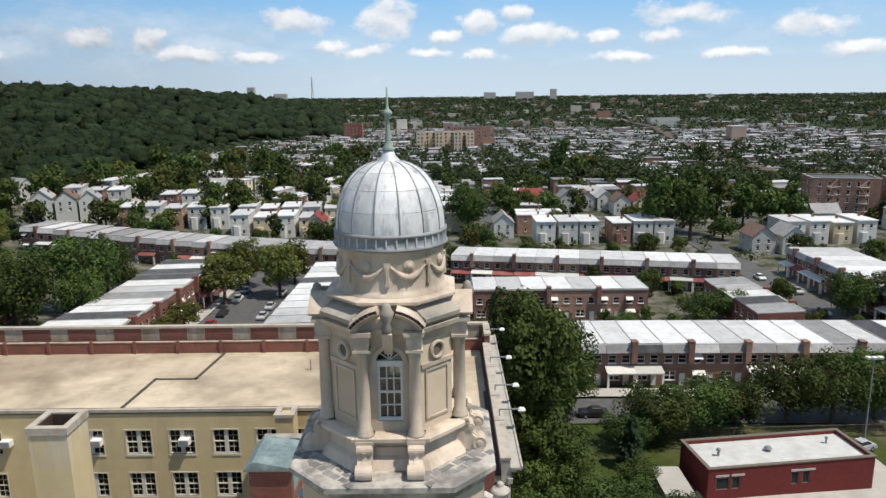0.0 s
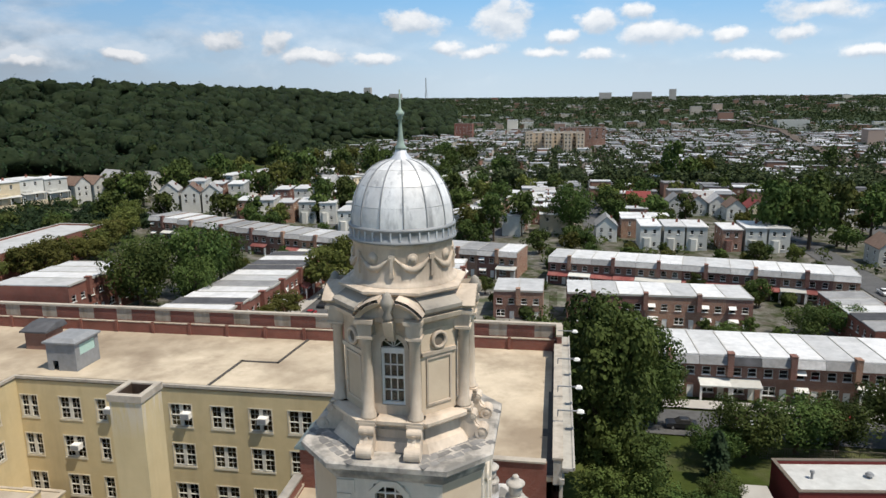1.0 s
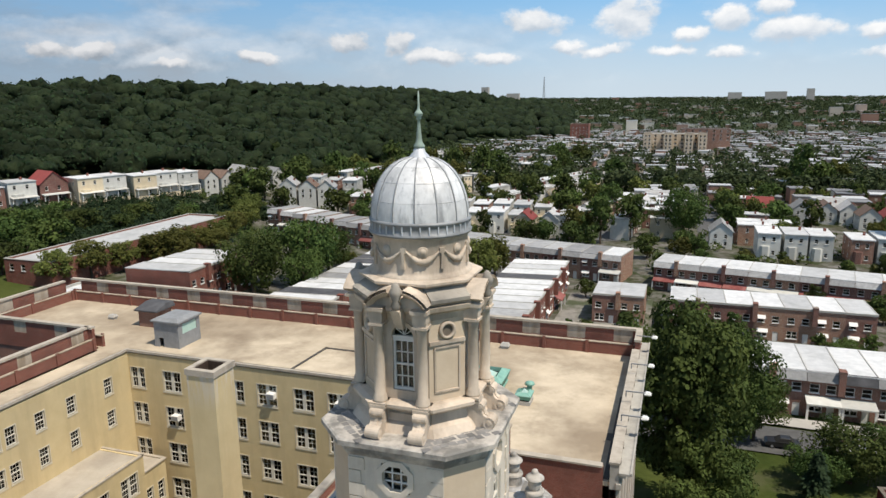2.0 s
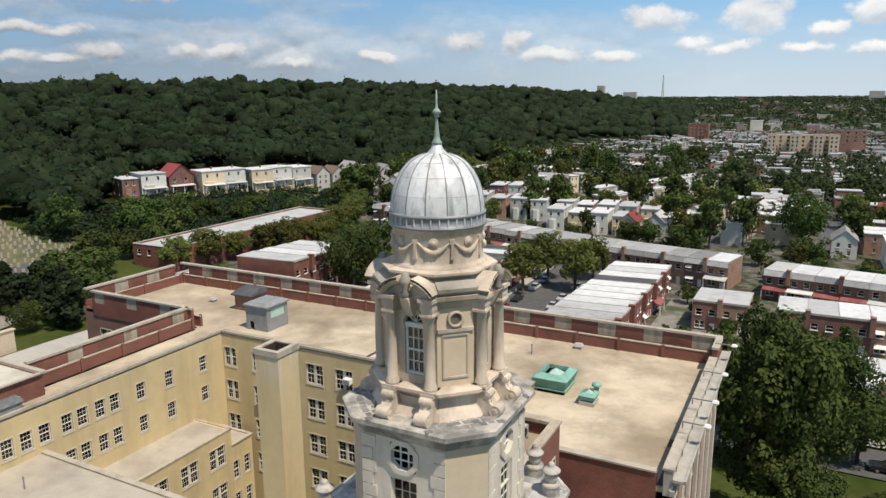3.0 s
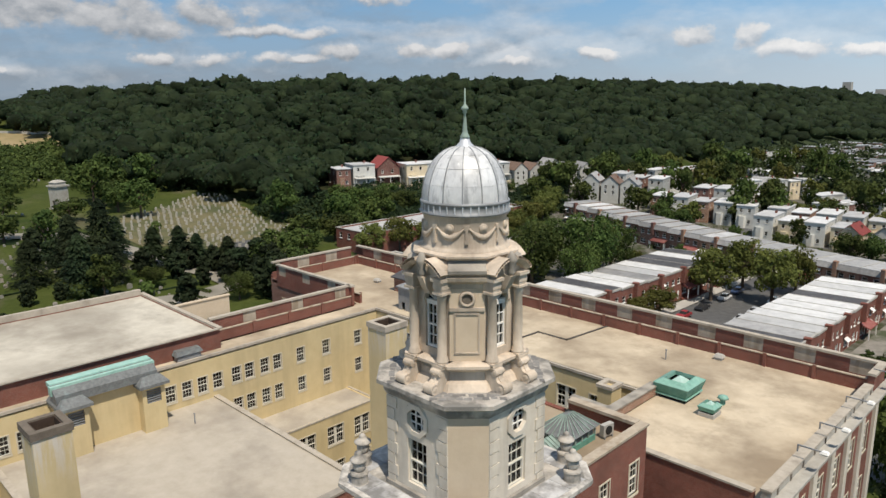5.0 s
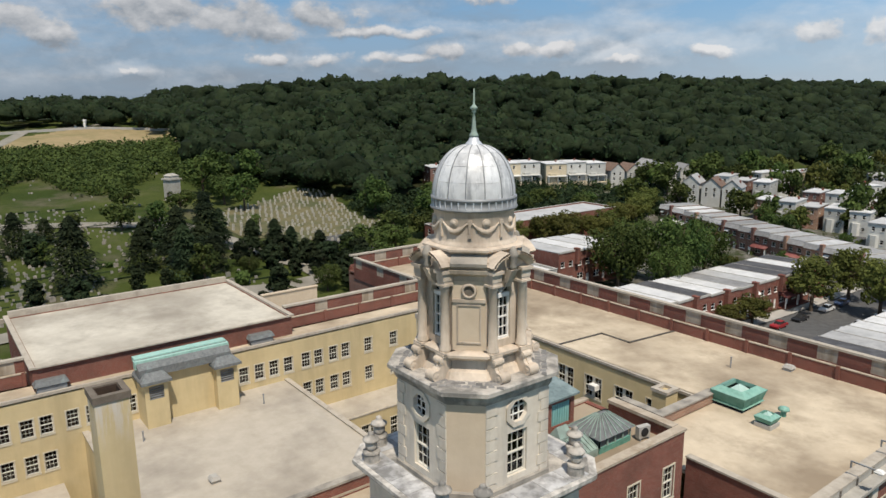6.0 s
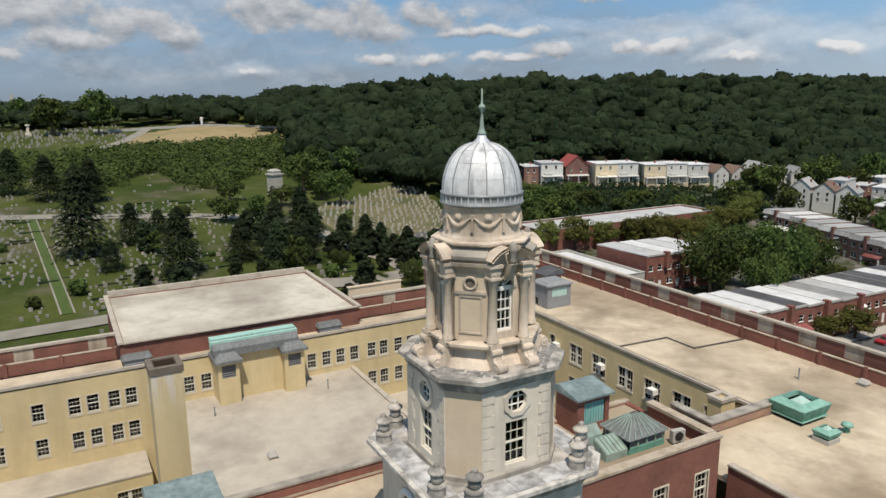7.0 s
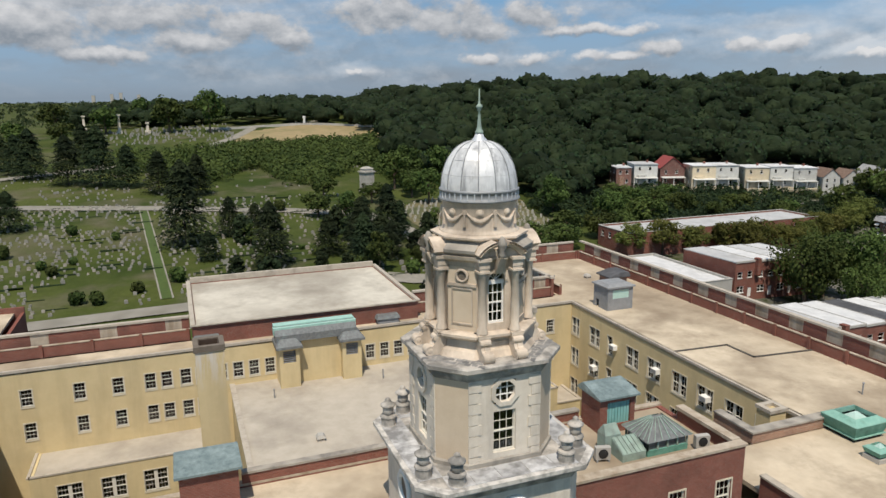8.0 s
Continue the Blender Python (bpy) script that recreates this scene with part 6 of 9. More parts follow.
def sprays(rng, p, d, s, turn):
    """Leaf sprays at the points p, facing roughly along d."""
    n = len(p)
    nn = d + turn * rng.normal(0, 1, (n, 3))
    nn /= np.linalg.norm(nn, axis=1)[:, None]
    a = np.cross(nn, rng.normal(0, 1, (n, 3)))
    a /= np.linalg.norm(a, axis=1)[:, None]
    b = np.cross(nn, a)
    return np.stack([p - a * s, p - b * s * 0.7, p + a * s, p + b * s * 0.7], 1).reshape(-1, 3)


def quads_object(name, v, material, label, category):
    me = bpy.data.meshes.new(name)
    n = len(v)
    me.vertices.add(n)
    me.vertices.foreach_set("co", v.astype(np.float32).ravel())
    me.loops.add(n)
    me.loops.foreach_set("vertex_index", np.arange(n, dtype=np.int32))
    me.polygons.add(n // 4)
    me.polygons.foreach_set("loop_start", np.arange(0, n, 4, dtype=np.int32))
    me.materials.append(material)
    me.update(calc_edges=True)
    me.validate()
    return tagged(part(name, me), label, category, kind="stuff")


woods()

# ---- houses ----
HOUSES = {}


def roof_slab(w, d, h, slope, material, parent, over=0.15):
    g = Geo()
    i = len(g.v)
    z0, z1 = h, h - slope
    for dz in (0, 0.22):
        g.v += [(0, -over, z0 + dz), (w, -over, z0 + dz), (w, d + over, z1 + dz), (0, d + over, z1 + dz)]
    g.f += [(i + a, i + b, i + c, i + e) for a, b, c, e in ((3, 2, 1, 0), (4, 5, 6, 7), (0, 1, 5, 4), (1, 2, 6, 5), (2, 3, 7, 6), (3, 0, 4, 7))]
    roof = part("roof", g, material, parent)
    tilt = Matrix(((1, 0, 0, 0), (0, 1, 0, 0), (0, -slope / d, 1, 0), (0, 0, 0, 1)))
    part("roof_seam", Geo().box(w - 0.07, 0, h + 0.1, w + 0.07, d, h + 0.32, tilt), CONCRETE, roof)
    return roof


def row_house(style, w, d, h, roof, wall, m, extra="none", pier=True):
    """One house of a terrace. Local x along the street, front at y = 0 looking to -y."""
    key = (style, w, d, h, roof.name, wall.name, extra, pier)
    if key in HOUSES:
        return copy_thing(HOUSES[key], m)
    tone = {"silver_roof_coating": "silvery flat roof", "tar_roof": "black tar flat roof", "grey_roof_coating": "weathered grey flat roof"}.get(roof.name, "flat roof")
    ob = thing("row_house", "two-storey brick terrace house with a " + tone, "house", "terrace houses", m=m)
    up_z, lo_z = h * 0.56, h * 0.14
    ups = [(w * 0.12, up_z, 1.3, 1.35), (w * 0.60, up_z, 1.3, 1.35)]
    lows = [(w * 0.12, lo_z, 1.9, 1.5)]
    door = (w * 0.66, 0.0, 1.0, 2.1)
    holes = [(u, z, u + a, z + b) for u, z, a, b in ups + lows + [door]]
    backs = [(w * 0.15, up_z, 1.1, 1.35), (w * 0.62, up_z, 1.1, 1.35), (w * 0.2, lo_z, 1.2, 1.4)]
    g = Geo().wall((0, 0), (w, 0), -3.0, h, holes, 0.25).wall((w, d), (0, d), -3.0, h - 0.2, [(u, z, u + a, z + b) for u, z, a, b in backs], 0.25)
    g.wall((w, 0), (w, d), -3.0, h - 0.2, [], 0.2).wall((0, d), (0, 0), -3.0, h - 0.2, [], 0.2)
    part("wall", g, wall, ob)
    for u, z, a, b in ups + lows:
        window(ob, (0, 0), (w, 0), u, z, a, b, 1, 2, 2 if a > 1.5 else 1, True, trim=False)
    for u, z, a, b in backs:
        window(ob, (w, d), (0, d), u, z, a, b, 1, 2, 1, True, trim=False)
    part("door", Geo().box(door[0], 0.08, 0, door[0] + door[2], 0.14, door[3]), WHITE, ob)
    roof_slab(w, d, h, 0.35, roof, ob)
    if style.endswith("mansard"):
        part("mansard", Geo().side([(-0.75, h - 1.15), (-0.72, h - 1.05), (-0.05, h + 0.28), (0.1, h + 0.28), (0.1, h - 1.15)], 0.04, w - 0.04), TAR_ROOF if style == "dark_mansard" else SHINGLE, ob, "black shingled mansard strip" if style == "dark_mansard" else "grey shingled mansard strip")
    else:
        part("cornice", Geo().box(0, -0.18, h - 0.1, w, 0.1, h + 0.3), CONCRETE, ob)
    if pier:
        part("chimney", Geo().box(-0.45, -0.95, h - 2.9, 0.45, 0.3, h + 0.75).box(-0.5, -1.0, h + 0.75, 0.5, 0.35, h + 0.9), wall, ob, "brick party-wall chimney")
    if extra == "porch":
        part("porch_roof", Geo().side([(-2.3, h * 0.40), (-2.3, h * 0.43), (0.0, h * 0.5), (0.0, h * 0.46)], 0, w), SIDING, ob, "pale porch roof")
        part("porch_floor", Geo().box(0, -2.2, -2.5, w, 0, 0.0), BRICK_DARK, ob)
        for x in (0.05, w - 0.35):
            part("porch_post", Geo().box(x, -2.15, 0, x + 0.3, -1.85, h * 0.41), WHITE, ob)
    if extra == "red_porch":
        part("awning", Geo().side([(-1.9, h * 0.36), (-1.9, h * 0.39), (0.0, h * 0.5), (0.0, h * 0.46)], 0.1, w - 0.1), AWNING, ob, "red porch awning")
        part("porch_floor", Geo().box(0, -1.9, -2.5, w, 0, 0.0), BRICK, ob)
        for x in (0.05, w - 0.3):
            part("porch_post", Geo().box(x, -1.85, 0, x + 0.2, -1.65, h * 0.37), WHITE, ob)
    if extra == "awnings":
        for u, z, a, b in ups[:1] + lows:
            part("awning", Geo().side([(-0.8, z + b - 0.45), (-0.8, z + b - 0.4), (0.0, z + b + 0.15), (0.0, z + b + 0.1)], u - 0.1, u + a + 0.1), WHITE, ob, "white window awning")
    HOUSES[key] = ob
    return ob


def terrace(x0, y0, angle, count, w, d, h, styles, zs=0.0, seed=1):
    """Houses side by side from (x0, y0) along the angle; styles: (style, roof, wall, extra) taken at random, or in order where the seed is 0."""
    rng = random.Random(seed)
    a = math.radians(angle)
    for k in range(count):
        x, y = x0 + k * w * math.cos(a), y0 + k * w * math.sin(a)
        cx, cy = x + 0.5 * w * math.cos(a) - 0.5 * d * math.sin(a), y + 0.5 * w * math.sin(a) + 0.5 * d * math.cos(a)
        style, roof, wall, extra = styles[k % len(styles)] if seed == 0 else rng.choice(styles)
        row_house(style, w, d, h, roof, wall, pose(x, y, round(terrain(cx, cy) + zs, 2), 0, 0, angle), extra, k % 2 == 1)


FRONT = [("mansard", SILVER_ROOF, BRICK_DARK, extra) for extra in ("porch", "awnings", "porch")] + [("dark_mansard", SILVER_ROOF, BRICK_DARK, "porch")]
FRONT += [("mansard", SILVER_ROOF, BRICK_DARK, extra) for extra in ("none", "awnings", "none", "porch", "porch", "red_porch")]
FRONT += [("mansard", GREY_ROOF, BRICK_DARK, "red_porch"), ("mansard", SILVER_ROOF, BRICK_DARK, "red_porch"), ("mansard", TAR_ROOF, BRICK_DARK, "red_porch"), ("mansard", SILVER_ROOF, BRICK_DARK, "porch")]
PLAIN = [("plain", SILVER_ROOF, BRICK_DARK, "none"), ("plain", SILVER_ROOF, BRICK_DARK, "awnings")]
REDS = [("mansard", GREY_ROOF, BRICK_DARK, "red_porch"), ("mansard", GREY_ROOF, BRICK_DARK, "none"), ("mansard", SILVER_ROOF, BRICK_DARK, "porch"), ("mansard", GREY_ROOF, BRICK_DARK, "awnings"), ("mansard", GREY_ROOF, BRICK_DARK, "awnings")]
RED_PORCHES = [("mansard", SILVER_ROOF, BRICK_DARK, "red_porch"), ("mansard", SILVER_ROOF, BRICK_DARK, "porch"), ("mansard", SILVER_ROOF, BRICK_DARK, "red_porch")]
MIXED = [("plain", SILVER_ROOF, BRICK, "none"), ("plain", GREY_ROOF, BRICK, "none"), ("plain", TAR_ROOF, BRICK, "red_porch"), ("plain", SILVER_ROOF, BRICK, "none"), ("plain", SILVER_ROOF, BRICK, "awnings")]

terrace(16.6, 108.6, 0, 14, 4.6, 13.0, 7.0, FRONT, 0.2, 0)
terrace(6.0, 147.2, 0, 7, 5.4, 12.0, 7.0, PLAIN, 0.0, 2)
terrace(-10.0, 149.0, 0, 2, 5.4, 12.0, 6.6, PLAIN, 0.0, 3)
terrace(1.5, 183.5, -10.6, 13, 5.6, 12.0, 7.2, RED_PORCHES, 0.0, 4)
terrace(-128.0, 209.0, -10.6, 22, 5.6, 12.5, 7.4, REDS, 0.0, 5)
terrace(-57.5, 106.5, 90, 13, 5.5, 15.0, 6.8, MIXED, 0.2, 6)
terrace(-19.5, 117.5, 90, 11, 5.5, 14.0, 7.0, MIXED, 0.0, 7)
terrace(69.5, 131.0, 90, 5, 5.8, 9.0, 6.2, MIXED, 0.0, 8)
terrace(94.0, 190.0, -90, 9, 5.6, 16.0, 7.0, RED_PORCHES, 0.0, 9)
terrace(-92.0, 121.0, 90, 4, 5.8, 17.0, 8.0, [("plain", SILVER_ROOF, BRICK, "none")], 0.0, 10)


def detached(kind, w, d, h, wall, roof, m, label):
    key = (kind, w, d, h, wall.name, roof.name)
    if key in HOUSES:
        return copy_thing(HOUSES[key], m)
    ob = thing("house", label, "house", "detached houses", m=m)
    rows = [0.9] + ([h - 2.3] if h > 4.5 else [])
    holes = [(u, z, 1.0, 1.4) for u in (w * 0.18, w * 0.62) for z in rows]
    sideh = [(u, z, 0.9, 1.3) for u in (d * 0.2, d * 0.65) for z in rows]
    g = Geo().wall((0, 0), (w, 0), -7.0, h, [(u, z, u + a, z + b) for u, z, a, b in holes], 0.2)
    g.wall((w, 0), (w, d), -7.0, h, [(u, z, u + a, z + b) for u, z, a, b in sideh], 0.2).wall((w, d), (0, d), -7.0, h, [], 0.2)
    g.wall((0, d), (0, 0), -7.0, h, [(u, z, u + a, z + b) for u, z, a, b in sideh], 0.2)
    if kind == "gable":
        for y in (0.0, d - 0.2):
            i = len(g.v)
            g.v += [(0, y, h), (w, y, h), (w / 2, y, h + w * 0.42), (0, y + 0.2, h), (w, y + 0.2, h), (w / 2, y + 0.2, h + w * 0.42)]
            g.f += [(i, i + 1, i + 2), (i + 5, i + 4, i + 3)]
    part("wall", g, wall, ob)
    for u, z, a, b in holes:
        window(ob, (0, 0), (w, 0), u, z, a, b, 1, 2, 1, True, trim=False)
    for u, z, a, b in sideh:
        window(ob, (w, 0), (w, d), u, z, a, b, 1, 2, 1, True, trim=False)
        window(ob, (0, d), (0, 0), u, z, a, b, 1, 2, 1, True, trim=False)
    if kind == "gable":
        g, t = Geo(), 0.18
        o = 0.35
        sl = 0.84
        for sx in (-1, 1):
            x0, x1 = (w / 2, -o) if sx < 0 else (w / 2, w + o)
            zr, ze = h + w * 0.42 + 0.02, h - o * sl
            i = len(g.v)
            for y in (-o, d + o):
                g.v += [(x0, y, zr), (x1, y, ze), (x1, y, ze + t), (x0, y, zr + t)]
            g.f += [(i, i + 1, i + 2, i + 3), (i + 7, i + 6, i + 5, i + 4), (i + 3, i + 2, i + 6, i + 7), (i, i + 4, i + 5, i + 1), (i + 1, i + 5, i + 6, i + 2)]
        part("roof", g, roof, ob)
    else:
        part("roof", Geo().box(-0.2, -0.3, h, w + 0.2, d + 0.2, h + 0.3), roof, ob)
        part("bay", Geo().prism([(w * 0.1, 0), (w * 0.2, -0.9), (w * 0.45, -0.9), (w * 0.55, 0)], [(w * 0.1, 0), (w * 0.2, -0.9), (w * 0.45, -0.9), (w * 0.55, 0)], -7.0, h * 0.5), wall, ob, "front bay")
    if w > 9:
        part("porch_roof", Geo().side([(-2.4, 2.7), (-2.4, 2.85), (0.0, 3.2), (0.0, 2.9)], 0.3, w - 0.3), SIDING, ob, "pale porch roof")
        part("porch_floor", Geo().box(0.3, -2.2, -4.0, w - 0.3, 0, 0.0), SIDING_CREAM, ob)
        for x in (0.4, w / 2 - 0.1, w - 0.6):
            part("porch_post", Geo().box(x, -2.15, 0, x + 0.2, -1.95, 2.72), WHITE, ob)
    part("chimney", Geo().box(w * 0.72, d * 0.6, h - 0.5, w * 0.72 + 0.7, d * 0.6 + 0.6, h + (2.4 if kind == "gable" else 1.3)), BRICK, ob)
    HOUSES[key] = ob
    return ob


def house_at(x, y, angle, pick, rise=0.0):
    kinds = [("gable", 7.0, 10.0, 5.6, SIDING, SHINGLE, "white clapboard house with a grey gabled roof"),
             ("flat", 6.4, 13.0, 7.4, SIDING, SILVER_ROOF, "white two-storey house with a pale flat roof"),
             ("flat", 6.4, 12.0, 6.8, SIDING_CREAM, SILVER_ROOF, "cream two-storey house with a pale flat roof"),
             ("gable", 6.6, 10.0, 5.4, SIDING_CREAM, SHINGLE_RED, "cream house with a red gabled roof"),
             ("flat", 6.0, 12.0, 6.8, BRICK_DARK, SILVER_ROOF, "brown brick house with a pale flat roof"),
             ("gable", 10.0, 11.0, 6.6, BRICK_DARK, SHINGLE_RED, "large brick house with a dark red gabled roof"),
             ("flat", 9.4, 11.0, 8.0, SIDING, SILVER_ROOF, "wide white house with a pale flat roof below the woods"),
             ("flat", 9.4, 11.0, 8.0, SIDING_CREAM, SILVER_ROOF, "wide cream house with a pale flat roof below the woods"),
             ("gable", 9.0, 11.0, 6.4, SIDING, SHINGLE, "white gabled house below the woods"),
             ("gable", 7.2, 10.0, 5.4, SIDING, SHINGLE_BROWN, "white house with a brown gabled roof")]
    kind, w, d, h, wall, roof, label = kinds[pick]
    return detached(kind, w, d, h, wall, roof, pose(x, y, round(terrain(x, y) + 0.2 + rise, 2), 0, 0, angle), label)


# houses at the foot of the hill
for u, back, turn, pick in ((-1, 0, 0, 4), (6.5, 1.5, 0, 6), (17.5, 3, 2, 5), (29, -1, 0, 7), (38.8, 0.5, 0, 6), (50, -1.5, -3, 7), (63, 4.8, 0, 6), (72.6, 4.5, 0, 6), (84, 3.0, 4, 9), (92, 2.5, 0, 9), (101, 3.0, -4, 8), (111, 2, 5, 0)):
    a = radians(70)
    house_at(-213 + u * math.cos(a) - back * math.sin(a), 174 + u * math.sin(a) + back * math.cos(a), 70 + turn, pick, 2.2)
# white houses beyond the terraces
for x, pick in ((30.5, 1), (38, 1), (45, 1), (56, 4), (63, 1), (70, 1)):
    house_at(x, 232, 0, pick)
for x, y, pick in ((17, 243, 0), (95, 214, 9), (104, 213, 0), (-50, 248, 3), (-41, 250, 0), (50, 306, 0), (58.5, 306, 9), (66.5, 305, 0), (71, 294, 9), (79, 294, 3), (87, 293, 0)):
    house_at(x, y, 0, pick)

# streets of close-set houses: start, direction, count, turn of the fronts, rise over the plain, kinds
for x0, y0, a, n, turn, rise, picks in ((-152, 256, 20, 3, 0, 2.5, (0, 9, 0)), (-150, 276, 14, 3, 0, 2.5, (1, 4, 1)), (-146, 296, 84, 6, -90, 4.0, (1, 1, 4, 2)),
                                        (-119, 254, 10, 5, 0, 0.5, (4, 1, 4, 1, 1)), (-112, 276, 8, 4, 0, 3.0, (4, 1, 1, 4)), (-76, 246, 4, 4, 0, 0.0, (1, 2, 1, 2)), (-78, 264, 6, 5, 0, 0.5, (1, 4, 1, 1, 2)),
                                        (-80, 312, 70, 12, -90, 1.0, (1, 1, 2, 1, 0, 4)), (-62, 304, 70, 12, 90, 0.5, (1, 4, 1, 0, 1, 2)), (-128, 364, 48, 5, -60, 2.0, (0, 1, 0, 2)), (-110, 330, 66, 8, 0, 1.5, (1, 0, 1, 2)),
                                        (-166, 455, 68, 6, -90, 3.0, (1, 1, 0)), (-108, 460, 6, 5, 0, 0.0, (6, 1, 2)), (-42, 366, 78, 10, 90, 0.0, (1, 1, 2, 0)), (-28, 262, 76, 9, 90, 0.0, (1, 2, 4, 0)), (-176, 290, 60, 2, 0, 2.0, (0, 9)),
                                        (-8, 262, 84, 9, 90, 0.0, (1, 4, 0, 2)), (112, 228, 2, 4, 0, 0.0, (1, 1, 2, 1))):
    b = math.radians(a)
    for k in range(n):
        house_at(x0 + 8.0 * k * math.cos(b), y0 + 8.0 * k * math.sin(b), a + turn, picks[k % len(picks)], rise)


def quarter():
    """The streets beyond: houses and trees along a grid."""
    rng = random.Random(17)
    far, far_roof = [], []
    for col in range(-9, 20):
        x_st = 18 + col * 34.0
        y = 250.0 if col > -6 else 285.0
        while y < 1080:
            y += rng.uniform(7.2, 9.5)
            if (int(y) // 12) % 8 == 0:
                continue
            for side in (-1, 1):
                x = x_st + side * rng.uniform(7.5, 9.0)
                r, az = polar(x, y)
                if az < -37 or r > 1050 or (az > 12 and r > np.interp(az, AZ, FOOT) - 20) or az > 38 or (az > 4 and r < 470) or (60 < x < 135 and y < 268) or (44 < x < 98 and y < 322):
                    continue
                u = rng.random()
                if u < 0.27:
                    if r < 430:
                        plant(rng.choice(["mid_a", "mid_b", "mid_c", "mid_olive", "mid_a"]), x, y, rng.uniform(0.65, 1.15), rng.uniform(0, 6), rng.uniform(0.8, 1.1))
                    continue
                if r < 335:
                    pick = rng.choice([0, 1, 1, 2, 4, 4, 1, 3])
                    house_at(x, y, 90 if side < 0 else -90, pick)
                else:
                    w, d, h = rng.uniform(5.5, 8), rng.uniform(9, 13), rng.uniform(5.5, 8)
                    if rng.random() < 0.85:
                        far.append((x, y, w, d, h))
                if rng.random() < 0.22 and r < 430:
                    plant(rng.choice(["mid_a", "mid_b", "mid_c", "mid_olive"]), x + side * rng.uniform(9, 13), y + rng.uniform(-3, 3), rng.uniform(0.6, 1.05), rng.uniform(0, 6), rng.uniform(0.8, 1.1))
    return far


far_houses = quarter()


def distance():
    """Houses and woods too far off to be told apart."""
    rng = random.Random(23)
    walls, roofs = Geo(), Geo()
    for x, y, w, d, h in far_houses:
        z = terrain(x, y)
        m = Matrix.Translation((x, y, 0)) @ Matrix.Rotation(rng.uniform(-0.15, 0.15), 4, "Z")
        walls.box(-d / 2, -w / 2, z - 2, d / 2, w / 2, z + h, m)
        for k in (-1, 0, 1):
            walls.box(k * d * 0.3 - 0.5, -w / 2 - 0.05, z + h * 0.6, k * d * 0.3 + 0.5, -w / 2, z + h * 0.6 + 1.2, m)
        roofs.box(-d / 2 - 0.2, -w / 2 - 0.2, z + h, d / 2 + 0.2, w / 2 + 0.2, z + h + 0.4, m)
    for k in range(1700):
        r = 700 + 3600 * rng.random() ** 1.7
        az = rng.uniform(-40, 20)
        if az > 10 and r < 1600:
            continue
        x, y = 12 - r * math.sin(math.radians(az)), 3 + r * math.cos(math.radians(az))
        if noise.noise((x / 160, y / 160, 0.5)) < -0.05:
            continue
        z = terrain(x, y)
        w, d, h = rng.uniform(8, 18) * (1 + r / 3000), rng.uniform(8, 16), rng.uniform(5, 9) * (1 + (rng.random() < 0.04) * 1.5)
        walls.box(x - w / 2, y - d / 2, z - 2, x + w / 2, y + d / 2, z + h)
        roofs.box(x - w / 2 - 0.2, y - d / 2 - 0.2, z + h, x + w / 2 + 0.2, y + d / 2 + 0.2, z + h + 0.4)
    solo("far_house_walls", walls, FAR_WALL, "walls of far off houses in many pale colours", "houses", kind="stuff")
    solo("far_house_roofs", roofs, FAR_ROOF, "pale flat roofs of far off houses", "roofs", kind="stuff")
    nr = np.random.default_rng(29)
    verts = []
    for k in range(15500):
        r = 380 + 4300 * nr.random() ** 1.9
        az = nr.uniform(-42, 24) if k % 4 else nr.uniform(24, 118)
        foot, ridge = np.interp(az, AZ, FOOT), np.interp(az, AZ, RIDGE)
        if az > 24 and r < ridge + 60:
            continue
        if 9 < az <= 24 and foot < r < ridge:
            continue
        x, y = 12 - r * math.sin(math.radians(az)), 3 + r * math.cos(math.radians(az))
        if r < 1100 and az < 20 and ((x - 18) % 34 < 6 or noise.noise((x / 60, y / 60, 7.0)) < -0.28):
            continue
        z = terrain(x, y)
        rad = nr.uniform(3.5, 6.5) if r < 1100 else nr.uniform(4, 7) * (1 + (r - 1100) / 900)
        high = nr.uniform(7, 12)
        n = 40 if r < 700 else 26 if r < 1200 else 12
        d = nr.normal(0, 1, (n, 3)) + np.array([0, -0.3, 0.6])
        d /= np.linalg.norm(d, axis=1)[:, None]
        p = np.array([x, y, z + high * 0.55]) + d * np.array([rad, rad * 0.6, high * 0.5]) * nr.uniform(0.7, 1.05, (n, 1))
        nn = d + 0.6 * nr.normal(0, 1, (n, 3))
        nn /= np.linalg.norm(nn, axis=1)[:, None]
        a = np.cross(nn, nr.normal(0, 1, (n, 3)))
        a /= np.linalg.norm(a, axis=1)[:, None]
        b = np.cross(nn, a)
        s = min(rad, 13.0) * (nr.uniform(0.14, 0.28, (n, 1)) if r < 1200 else nr.uniform(0.2, 0.42, (n, 1)))
        verts.append(np.stack([p - a * s, p - b * s * 0.7, p + a * s, p + b * s * 0.7], 1).reshape(-1, 3))
    quads_object("far_trees", np.concatenate(verts), HAZED_LEAVES, "treetops of the far plain, greyed as by haze", "trees")


FAR_WALL = Nodes("far_walls", 0.85)
FAR_WALL = FAR_WALL.done(FAR_WALL.mix(FAR_WALL.band(FAR_WALL.island(), 0.4, 0.9), (0.26, 0.15, 0.11), (0.62, 0.58, 0.50)))
FAR_ROOF = Nodes("far_roofs", 0.7)
FAR_ROOF = FAR_ROOF.done(FAR_ROOF.mix(FAR_ROOF.island(), (0.12, 0.12, 0.125), (0.56, 0.565, 0.58)))
distance()

